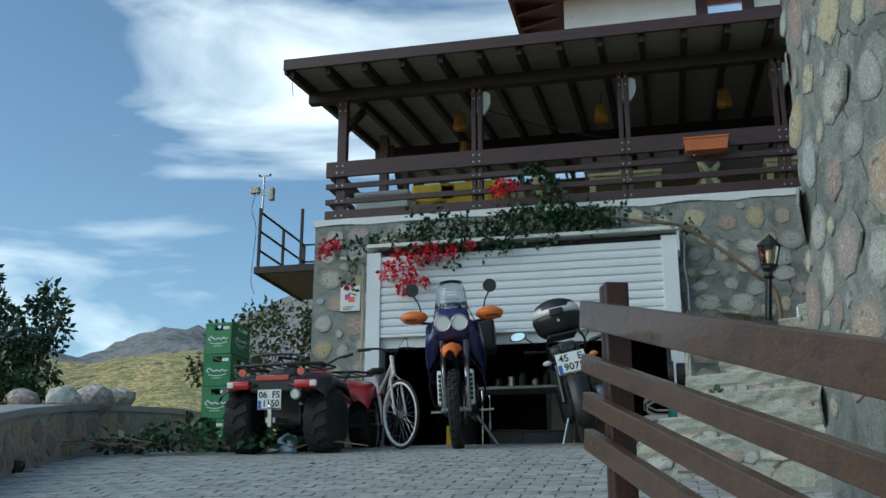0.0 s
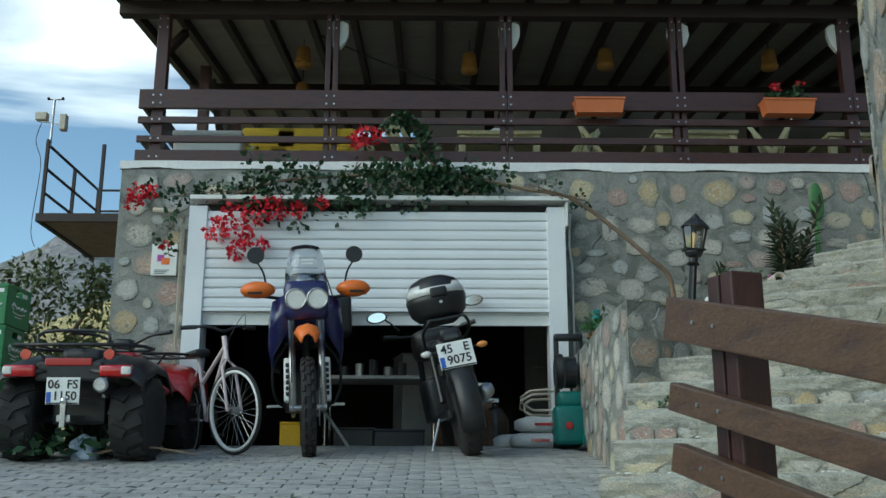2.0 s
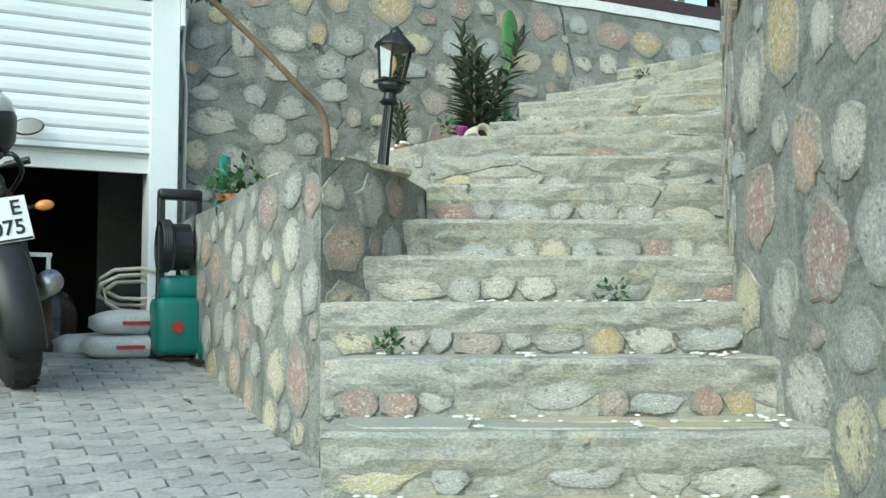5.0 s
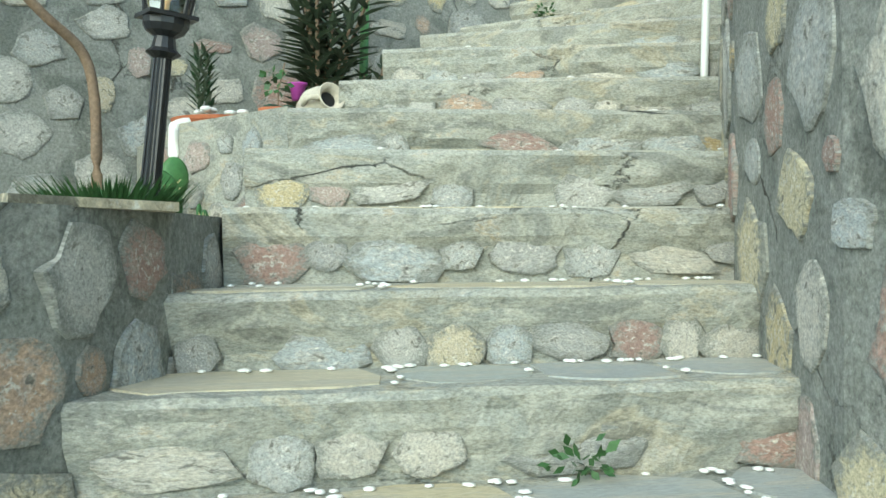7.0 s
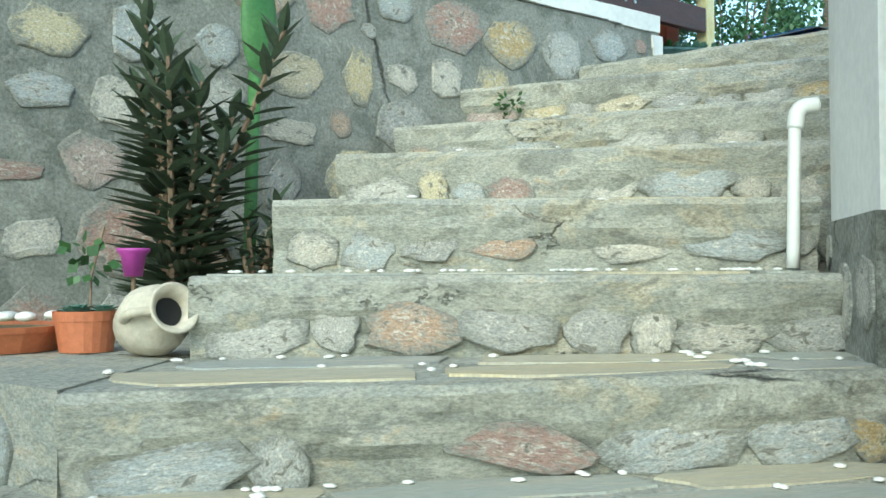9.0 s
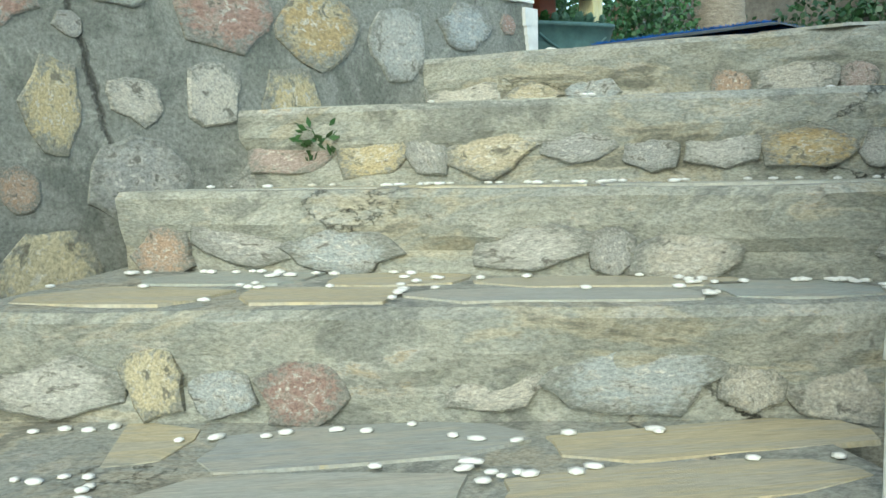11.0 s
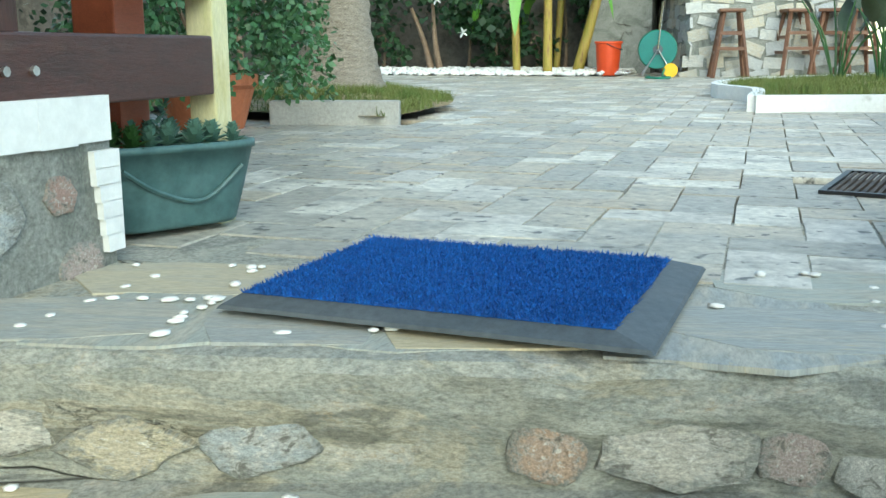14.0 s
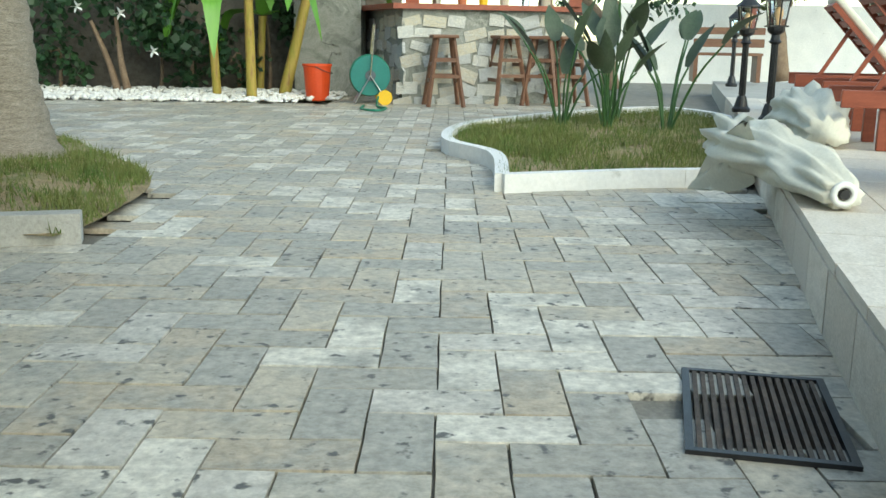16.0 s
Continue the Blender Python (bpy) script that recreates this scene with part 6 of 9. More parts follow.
# ---- inside the garage ----
GZ = 2.2
bench = thing("work_table", pose(-1.42, 10.75, GZ), "pale folding table with thin steel legs", "table")
part("top", boxes((-0.62, 0.42, -0.25, 0.25, 0.60, 0.63), bev=0.004), M_CONC, bench)
for x, y in ((-0.58, -0.22), (0.38, -0.22), (-0.58, 0.22), (0.38, 0.22)):
    part("leg", rod(bmesh.new(), (x, y, 0), (x, y, 0.6), 0.014, seg=10), M_CHROME, bench)
cab = thing("drawer_cabinet", pose(-0.78, 10.85, GZ), "brown wooden drawer cabinet with a shelf frame on top", "cabinet")
part("body", boxes((-0.28, 0.28, -0.2, 0.25, 0.0, 0.42), bev=0.006), M_CAB, cab)
for i in range(2):
    d = part("drawer", boxes((-0.26, 0.26, -0.215, -0.2, 0.03 + i * 0.19, 0.20 + i * 0.19), bev=0.006), M_CAB, cab)
    part("handle", rod(bmesh.new(), (-0.05, -0.23, 0.115 + i * 0.19), (0.05, -0.23, 0.115 + i * 0.19), 0.006, seg=8), M_STEEL, d)
for x in (-0.24, 0.24):
    part("post", boxes((x - 0.012, x + 0.012, -0.18, -0.15, 0.42, 0.56)), M_STEEL, cab)
part("rail", boxes((-0.26, 0.26, -0.18, -0.14, 0.56, 0.585)), M_STEEL, cab)
bot = thing("water_bottle", pose(-0.50, 10.55, GZ), "large clear plastic water bottle", "bottle")
part("body", lathe(bmesh.new(), [(0.10, 0), (0.12, 0.02), (0.12, 0.10), (0.112, 0.12), (0.12, 0.14), (0.12, 0.26), (0.06, 0.34), (0.03, 0.36), (0.03, 0.40)], 20), M_SMOKE, bot, smooth=True)
part("cap", rod(bmesh.new(), (0, 0, 0.40), (0, 0, 0.43), 0.034, seg=16), M_PRINT, bot)
for k, (x, y, z, sx) in enumerate(((-0.16, 10.05, 0, 1.0), (-0.14, 10.07, 0.13, 0.9), (-0.33, 10.35, 0, 0.8))):
    s = thing("cement_sack", pose(x, y, GZ - 0.03 + z, 0, 0, 4 * k), "slumped white woven sack", "sack", "sacks by the door")
    bm = bmesh.new()
    bmesh.ops.create_icosphere(bm, subdivisions=3, radius=1)
    for v in bm.verts:
        v.co = Vector((math.copysign(abs(v.co.x) ** 0.6, v.co.x) * 0.25 * sx, math.copysign(abs(v.co.y) ** 0.6, v.co.y) * 0.16, (math.copysign(abs(v.co.z) ** 0.7, v.co.z) + 1) * 0.068)) * (1 + 0.09 * noise.noise(v.co * 5 + Vector((k * 9, 0, 0))))
    body = part("body", bm, M_SACK, s, smooth=True)
    part("print", boxes((-0.09, 0.06, -0.172, -0.166, 0.055, 0.075)), M_LAMPRED, s, "faded red print")
coil = thing("hose_coil", pose(-0.12, 10.25, GZ + 0.24), "loosely coiled beige hose on the sacks", "hose")
pts = [(0.02 + (0.2 + 0.02 * math.sin(k)) * math.cos(k * 0.7), 0.06 * math.sin(k * 0.9), 0.06 + 0.10 * math.sin(k * 0.7) + 0.004 * k) for k in range(28)]
part("tube", tube(bmesh.new(), pts, 0.012, 6), M_CLAY, coil, smooth=True)
wash = thing("pressure_washer", pose(0.06, 9.85, drive_z(0, 9.9)), "dark green pressure washer with black handle and hose", "pressure washer")
part("body", boxes((-0.13, 0.15, -0.13, 0.13, 0.03, 0.34), bev=0.04), M_TEAL, wash, "", True)
part("shoulder", boxes((-0.10, 0.13, -0.10, 0.11, 0.32, 0.46), bev=0.05), M_TEAL, wash, "", True)
part("switch", rod(bmesh.new(), (-0.02, -0.145, 0.18), (-0.02, -0.12, 0.18), 0.03, seg=16), M_LAMPRED, wash)
for x in (-0.09, 0.11):
    part("handle_post", boxes((x - 0.02, x + 0.02, 0.0, 0.05, 0.3, 0.92), bev=0.01), M_BLACK, wash)
part("handle", boxes((-0.11, 0.13, -0.02, 0.06, 0.88, 0.94), bev=0.02), M_BLACK, wash, "", True)
part("reel", rod(bmesh.new(), (-0.03, 0.02, 0.62), (0.06, 0.02, 0.62), 0.13, seg=20), M_BLACK, wash)
bm = bmesh.new()
for k in range(4):
    torus(bm, 0.135, 0.012, Matrix.Translation((-0.10 + k * 0.012, -0.04, 0.62)) @ AX, 24, 6)
part("hose", bm, M_BLACK, wash, "", True)
for x in (-0.13, 0.15):
    part("wheel", rod(bmesh.new(), (x, 0.08, 0.08), (x + 0.03, 0.08, 0.08), 0.08, seg=20), M_BLACK, wash)
trim = thing("grass_trimmer", pose(0.22, 9.66, drive_z(0, 9.7)), "teal electric grass trimmer leaning on the pier", "trimmer")
part("shaft", rod(bmesh.new(), (0.0, 0, 0.20), (0.06, 0.10, 0.72), 0.014), M_STEEL, trim)
part("handle", tube(bmesh.new(), [(0.06, 0.10, 0.70), (0.075, 0.12, 0.85), (0.08, 0.14, 1.0), (0.085, 0.15, 1.15)], 0.032, 12), M_TEAL, trim, "", True)
part("grip_ring", boxes((0.02, 0.13, 0.06, 0.16, 0.84, 0.90), bev=0.02), M_TEAL, trim)
part("motor_head", lathe(bmesh.new(), [(0.08, 0.03), (0.085, 0.08), (0.07, 0.18), (0.03, 0.28)], 18), M_TEAL, trim, "", True)
part("guard", boxes((-0.12, 0.12, -0.10, 0.10, 0.01, 0.03), bev=0.008), M_BLACK, trim)
clutter = [(-1.75, 10.7, 0.18, 0.12, 0.16, M_BLACK, "dark storage box on the garage floor"), (-1.35, 10.6, 0.22, 0.12, 0.14, M_BLACK, "black tool bag on the garage floor"), (-2.3, 10.55, 0.09, 0.08, 0.20, M_YEL, "yellow carton behind the wheels"), (-1.1, 11.4, 0.3, 0.2, 0.9, M_CONC, "grey metal locker in the back of the garage")]
for k, (x, y, a, b, h, mm, lab) in enumerate(clutter):
    o = thing("storage_box", pose(x, y, GZ, 0, 0, 5 * k), lab, "box")
    part("body", boxes((-a, a, -b, b, 0, h), bev=0.012), mm, o)
    part("lid", boxes((-a * 1.03, a * 1.03, -b * 1.03, b * 1.03, h, h + 0.02), bev=0.006), mm, o)
for k in range(5):
    o = thing("paint_can", pose(-1.85 + 0.13 * k, 10.72 + 0.05 * (k % 2), GZ + 0.631), "small dull tin on the work table", "can", "tins on the work table")
    part("body", lathe(bmesh.new(), [(0.04, 0), (0.042, 0.004), (0.042, 0.10 + 0.03 * (k % 3)), (0.04, 0.105 + 0.03 * (k % 3))], 16), M_STEEL if k % 2 else M_BLACK, o)
gar_door = thing("inner_door", pose(0.35, 12.5, GZ), "pale grey inner door of the garage", "door")
part("leaf", boxes((-0.4, 0.2, -0.02, 0.02, 0, 1.9), bev=0.004), M_CONC, gar_door)
part("handle", rod(bmesh.new(), (-0.3, -0.05, 0.95), (-0.2, -0.05, 0.95), 0.01), M_STEEL, gar_door)

# ---- terrace furniture ----
TZ = 4.56


def lamp(x, y, z, s=1.0):
    o = thing("raffia_lamp", pose(x, y, z), "woven raffia pendant lamp under the terrace roof", "lamp", "raffia lamps")
    part("shade", lathe(bmesh.new(), [(0.085 * s, 0.0), (0.088 * s, 0.03), (0.07 * s, 0.20 * s), (0.055 * s, 0.215 * s), (0.05 * s, 0.20 * s), (0.075 * s, 0.01)], 20), M_RAFFIA, o, smooth=True)
    part("band", torus(bmesh.new(), 0.088 * s, 0.008, Matrix.Translation((0, 0, 0.03)), 20, 6), M_RAFFIA, o)
    part("cord", rod(bmesh.new(), (0, 0, 0.2 * s), (0, 0, max(0.22, roof_z(y) - 0.05 - z)), 0.004, seg=6), M_BLACK, o)


for x, z, y in ((-2.46, 6.28, 11.6), (-0.67, 6.22, 11.6), (0.80, 6.28, 11.6), (2.58, 6.28, 11.6), (-2.6, 6.3, 12.6), (4.3, 6.28, 11.6)):
    lamp(x, y, z)
for x in (-2.03, -0.36, 1.29, 2.86):
    o = thing("shield_lamp", pose(x + 0.04, 10.62, 6.06), "white shield-shaped lamp behind the post", "lamp", "white shield lamps")
    bm = bmesh.new()
    poly = [(-0.10, 0.20), (-0.105, 0.10), (-0.08, 0.02), (-0.03, -0.05), (0, -0.06), (0.03, -0.05), (0.08, 0.02), (0.105, 0.10), (0.10, 0.20), (0.05, 0.23), (0, 0.215), (-0.05, 0.23)]
    prism(bm, poly, 0, 0.05, FACE_BACK)
    part("body", bm, M_PVC, o)
    part("bracket", boxes((-0.03, 0.03, -0.01, 0.03, 0.04, 0.10)), M_IRON, o)
cable = thing("slack_cable", pose(-2.0, 10.9, 6.2), "slack black cable under the terrace roof", "cable")
part("wire", tube(bmesh.new(), curve([(-0.2, 0, 0.1), (0.6, 0.3, -0.12), (1.6, 0.6, -0.30), (2.6, 0.9, -0.36)], 6), 0.008, 5), M_BLACK, cable)


def table(x, y, rz=0):
    o = thing("terrace_table", pose(x, y, TZ, 0, 0, rz), "cream-painted wooden terrace table", "table", "terrace tables")
    part("top", boxes((-0.42, 0.42, -0.38, 0.38, 0.72, 0.76), bev=0.006), M_CREAM, o)
    part("apron", boxes((-0.38, 0.38, -0.35, -0.33, 0.62, 0.72), (-0.38, 0.38, 0.33, 0.35, 0.62, 0.72)), M_CREAM, o)
    for sx in (-1, 1):
        for sy in (-1, 1):
            part("leg", boxes((sx * 0.37 - 0.035, sx * 0.37 + 0.035, sy * 0.33 - 0.035, sy * 0.33 + 0.035, 0, 0.72), bev=0.005), M_CREAM, o)
    return o


def chair(x, y, rz):
    o = thing("slatted_chair", pose(x, y, TZ, 0, 0, rz), "cream folding chair with a slatted slanting back", "chair", "terrace chairs")
    for i in range(5):
        a = -0.19 + i * 0.095
        bm = bmesh.new()
        beam(bm, (a, 0.20, 0.42), (a * 1.05, 0.36, 0.95), 0.06, 0.015, 0.003, up=(0, 1, 0))
        part("back_slat", bm, M_CREAM, o)
        part("seat_slat", boxes((-0.22, 0.22, -0.2 + i * 0.085, -0.135 + i * 0.085, 0.40, 0.418), bev=0.003), M_CREAM, o)
    for s in (-1, 1):
        bm = bmesh.new()
        beam(bm, (s * 0.23, -0.25, 0.0), (s * 0.23, 0.36, 0.92), 0.03, 0.045, 0.004)
        part("leg", bm, M_CREAM, o)
        bm = bmesh.new()
        beam(bm, (s * 0.245, 0.30, 0.0), (s * 0.245, -0.2, 0.42), 0.03, 0.045, 0.004)
        part("leg", bm, M_CREAM, o)
    return o


table(-0.40, 11.35), table(1.55, 11.30), table(3.3, 11.35)
for x, y, rz in ((-1.15, 11.3, 100), (0.25, 11.5, -70), (0.80, 11.2, 70), (2.25, 11.35, -100), (2.60, 11.25, 60), (-1.75, 11.5, 30), (4.1, 11.3, -80), (4.6, 11.5, -60)):
    chair(x, y, rz)
for k, (x, z) in enumerate(((-0.42, 0), (1.5, 0), (3.25, 0))):
    o = thing("napkin_box", pose(x, 11.2, TZ + 0.762), "small white napkin box on a table", "box", "napkin boxes")
    part("body", boxes((-0.05, 0.05, -0.03, 0.03, 0, 0.09), bev=0.006), M_PRINT, o)
    part("tissue", boxes((-0.03, 0.03, -0.01, 0.01, 0.09, 0.105)), M_PRINT, o)
kay = thing("storage_chest", pose(-3.25, 11.0, TZ), "grey-white plastic chest with a yellow cushion", "chest")
part("body", boxes((-0.33, 0.33, -0.2, 0.2, 0.0, 0.62), bev=0.03), M_PVC, kay, "", True)
part("lid", boxes((-0.34, 0.34, -0.21, 0.21, 0.62, 0.68), bev=0.02), M_PVC, kay, "", True)
M_MUST = mat("mustard_cloth", [(0.55, 0.36, 0.03), (0.62, 0.42, 0.05)], 5, 0.9, 0.2, spread=0.12)
for k, (x, w, z) in enumerate(((-2.75, 0.30, 0.0), (-2.35, 0.36, 0.0), (-1.95, 0.10, 0.0))):
    o = thing("mustard_bench", pose(x, 11.25, TZ + z), "bench with mustard-yellow cushions", "bench", "yellow benches")
    part("base", boxes((-w, w, -0.25, 0.25, 0.0, 0.45), bev=0.01), M_CAB, o)
    part("seat_cushion", boxes((-w, w, -0.27, 0.25, 0.45, 0.60), bev=0.05), M_MUST, o, "", True)
    part("back_cushion", boxes((-w, w, 0.15, 0.27, 0.60, 0.95), bev=0.05), M_MUST, o, "", True)
pot = thing("white_planter", pose(-2.95, 12.0, TZ), "white plant pot on a stand", "pot")
part("pot", lathe(bmesh.new(), [(0.07, 0.62), (0.11, 0.66), (0.13, 0.84), (0.12, 0.85), (0.02, 0.80)], 18), M_PVC, pot, smooth=True)
part("stand", rod(bmesh.new(), (0, 0, 0), (0, 0, 0.63), 0.03), M_CAB, pot)


# ---- flower boxes and the climber ----
def flower_box(x0, x1, full):
    o = thing("flower_box", pose((x0 + x1) / 2, 10.36, 5.25), "orange plastic flower box hung on the rail" + (" with red geraniums" if full else ", empty"), "flower box", "rail flower boxes")
    w = (x1 - x0) / 2
    bm = bmesh.new()
    lo = [(-w * 0.92, -0.06), (w * 0.92, -0.06), (w * 0.92, 0.06), (-w * 0.92, 0.06)]
    prism(bm, lo, 0, 0.015)
    for (ax, ay), (bx, by) in zip(lo, lo[1:] + lo[:1]):
        k = 1.10
        v = [bm.verts.new(p) for p in ((ax, ay, 0.01), (bx, by, 0.01), (bx * k, by * 1.3, 0.14), (ax * k, ay * 1.3, 0.14), (ax * k * 0.96, ay * 1.15, 0.14), (bx * k * 0.96, by * 1.15, 0.14))]
        bm.faces.new(v[:4]), bm.faces.new((v[3], v[2], v[5], v[4]))
    part("trough", bm, M_ORBOX, o)
    part("rim", boxes((-w * 1.04, w * 1.04, -0.085, -0.072, 0.125, 0.145), (-w * 1.04, w * 1.04, 0.072, 0.085, 0.125, 0.145), bev=0.004), M_ORBOX, o)
    part("soil", boxes((-w * 0.98, w * 0.98, -0.065, 0.065, 0.10, 0.115)), M_SOIL, o)
    part("hook", boxes((-0.01, 0.01, 0.05, 0.11, 0.10, 0.13)), M_IRON, o)
    if full:
        rr = random.Random(4)
        bm = bmesh.new()
        for k in range(7):
            tuft(bm, (rr.uniform(-w, w) * 0.85, 0, 0.18 + rr.random() * 0.05), 0.06, 14, 0.055, rr, 0.8, 0.9)
        tagged(part("leaves", bm, M_LEAFD, o), kind="stuff")
        for x in (-w * 0.55, -w * 0.35, w * 0.5):
            part("flower", tuft(bmesh.new(), (x, -0.02, 0.27 + rr.random() * 0.04), 0.03, 26, 0.03, rr, 1, 0.9), M_FLOWER, o, "red geranium head")


flower_box(0.26, 0.72, False), flower_box(2.02, 2.50, True), flower_box(3.75, 4.22, True)

vine = thing("bougainvillea", pose(1.06, 10.30, 2.92), "climbing bougainvillea with crimson bracts over the shutter", "climber")
VT = -vine.matrix_basis.translation
main = curve([(1.07, 10.30, 2.9), (1.08, 10.28, 3.2), (1.05, 10.28, 3.66), (0.85, 10.22, 3.85), (0.54, 10.2, 4.12), (0.16, 10.15, 4.37), (-0.28, 10.15, 4.46), (-0.77, 10.2, 4.58), (-1.15, 10.2, 4.64), (-1.83, 10.2, 4.58), (-2.4, 10.15, 4.52), (-2.9, 10.15, 4.36)], 6)
part("stem", local(tube(bmesh.new(), main, 0.026, 8, 0.010), VT), M_TWIG, vine, smooth=True)
part("twig", local(tube(bmesh.new(), curve([(-0.95, 10.2, 4.6), (-1.15, 10.18, 4.8), (-1.2, 10.2, 5.0), (-1.35, 10.18, 5.16), (-1.5, 10.15, 5.1)], 5), 0.012, 6, 0.005), VT), M_TWIG, vine)
part("twig", local(tube(bmesh.new(), curve([(-2.6, 10.15, 4.42), (-3.1, 10.2, 4.42), (-3.6, 10.22, 4.36)], 5), 0.009, 6, 0.004), VT), M_TWIG, vine)
part("twig", local(tube(bmesh.new(), curve([(-0.2, 10.15, 4.5), (0.0, 10.12, 4.42), (0.35, 10.15, 4.33)], 5), 0.008, 6, 0.004), VT), M_TWIG, vine)
part("twig", local(tube(bmesh.new(), curve([(-3.3, 10.25, 4.4), (-3.42, 10.28, 4.1), (-3.4, 10.3, 3.86)], 5), 0.005, 6, 0.003), VT), M_TWIG, vine)
rr = random.Random(21)
bm = bmesh.new()
for i in range(150):
    k = rr.random()
    x = -0.4 - 2.3 * k
    tuft(bm, (x, 10.18 + rr.uniform(-0.08, 0.08), 4.56 + 0.02 * math.sin(x * 3) + rr.gauss(0, 0.06 + 0.09 * (k > 0.35)) - 0.10 * (k > 0.5)), 0.10, 14, 0.065, rr, 0.7, 0.75)
for i in range(26):
    k = rr.random()
    tuft(bm, (-1.0 - 0.45 * k, 10.17, 4.62 + 0.5 * math.sin(k * 2.2)), 0.06, 10, 0.06, rr, 0.8, 0.75)
for i in range(22):
    k = rr.random()
    tuft(bm, (-2.7 - 0.95 * k, 10.2, 4.42 + rr.gauss(0, 0.04)), 0.07, 9, 0.06, rr, 0.8, 0.7)
for x, z in ((0.3, 4.36), (0.2, 4.38), (0.05, 4.45), (-0.1, 4.5), (-1.15, 4.42), (-1.2, 4.33), (-3.38, 4.2), (-3.42, 4.05), (-3.4, 3.9), (-1.65, 4.25), (-1.9, 4.2), (-2.15, 4.3), (-2.25, 4.12)):
    tuft(bm, (x, 10.15, z), 0.08, 14, 0.06, rr, 0.9, 0.75, 0.4)
tagged(part("leaves", local(bm, VT), M_LEAFD, vine), kind="stuff")
for x, z, s in ((-2.80, 4.16, 0.13), (-2.62, 4.22, 0.12), (-2.45, 4.25, 0.11), (-2.95, 4.05, 0.10), (-2.70, 3.98, 0.08), (-2.78, 3.87, 0.07), (-2.55, 3.92, 0.05), (-2.25, 4.24, 0.07), (-2.05, 4.3, 0.05), (-1.66, 4.93, 0.10), (-1.75, 4.9, 0.07), (-1.55, 4.94, 0.06), (-3.66, 4.38, 0.08), (-3.72, 4.30, 0.06), (-3.55, 4.4, 0.05), (-3.39, 3.92, 0.03)):
    part("bract_cluster", local(tuft(bmesh.new(), (x, 10.12, z), s, int(s * 700), 0.045, rr, 1, 0.95), VT), M_FLOWER, vine, "crimson bracts")


# ---- beside the stairs ----
def street_lamp(name, m, h, label, group=""):
    o = thing(name, m, label, "lamp", group)
    k = h / 0.95
    part("base", lathe(bmesh.new(), [(0.075, 0), (0.078, 0.03), (0.06, 0.05), (0.05, 0.09), (0.04, 0.13), (0.034, 0.14)], 16), M_IRON, o)
    bm = bmesh.new()
    rod(bm, (0, 0, 0.10), (0, 0, 0.58 * h), 0.026, 0.022, 16)
    for i in range(8):
        a = i * math.tau / 8
        rod(bm, (0.026 * math.cos(a), 0.026 * math.sin(a), 0.15), (0.022 * math.cos(a), 0.022 * math.sin(a), 0.57 * h), 0.005, seg=5)
    part("column", bm, M_IRON, o)
    part("collar", lathe(bmesh.new(), [(0.03, 0.57 * h), (0.05, 0.585 * h), (0.036, 0.60 * h), (0.03, 0.635 * h), (0.055, 0.65 * h), (0.066, 0.67 * h), (0.066, 0.69 * h)], 12), M_IRON, o)
    z0, z1 = 0.69 * h, 0.88 * h
    cage = part("cage", boxes((-0.07, 0.07, -0.07, 0.07, z0, z0 + 0.012)), M_IRON, o)
    for i in range(6):
        a, b = i * math.tau / 6, (i + 1) * math.tau / 6
        part("bar", rod(bmesh.new(), (0.062 * math.cos(a), 0.062 * math.sin(a), z0), (0.088 * math.cos(a), 0.088 * math.sin(a), z1), 0.006, seg=6), M_IRON, cage)
        bm = bmesh.new()
        vs = [bm.verts.new(p) for p in ((0.06 * math.cos(a), 0.06 * math.sin(a), z0 + 0.01), (0.06 * math.cos(b), 0.06 * math.sin(b), z0 + 0.01), (0.085 * math.cos(b), 0.085 * math.sin(b), z1), (0.085 * math.cos(a), 0.085 * math.sin(a), z1))]
        bm.faces.new(vs)
        pane = part("pane", bm, M_GLASS, cage)
        pane.visible_shadow = False
    part("bulb", lathe(bmesh.new(), [(0.012, z0 + 0.01), (0.014, z0 + 0.05), (0.03, z0 + 0.09), (0.024, z0 + 0.13), (0.004, z0 + 0.145)], 14), M_BULB, o, "amber bulb", True)
    part("roof", lathe(bmesh.new(), [(0.105, z1), (0.10, z1 + 0.012), (0.055, z1 + 0.055), (0.035, z1 + 0.07), (0.03, z1 + 0.085), (0.012, z1 + 0.10), (0.004, h)], 12), M_IRON, o)
    return o


street_lamp("garden_lamp", pose(0.795, 8.75, 2.90, 3, 5, 0), 0.92, "black cast-iron garden lamp in the planter", "garden lamps")


def succulent(name, m, label, n, h, leafl, mat_, spread=0.5, width=0.16, stem=True, seed=1):
    o = thing(name, m, label, "plant")
    r = random.Random(seed)
    for k in range(n):
        a = k * 2.4
        lean = spread * r.uniform(0.1, 1.0)
        hh = h * r.uniform(0.55, 1.0)
        tip = Vector((math.cos(a) * lean * hh, math.sin(a) * lean * hh, hh))
        if stem:
            part("stem", tube(bmesh.new(), [(0, 0, 0), tip * 0.5 + Vector((0, 0, 0.05 * hh)), tip], 0.012, 6, 0.006), M_TWIG, o)
        bm = bmesh.new()
        q = int(hh / 0.018)
        for i in range(q):
            t = 0.12 + 0.88 * i / q
            p = tip * t
            b = i * 2.399
            up = 0.25 + 1.2 * max(0, t - 0.75) * 4
            d = Vector((math.cos(b), math.sin(b), up))
            leaf(bm, p, d, leafl * (1.15 - 0.5 * t) * r.uniform(0.8, 1.1), leafl * width, fold=0.5, n=3)
        part("leaves", bm, mat_, o)
    return o


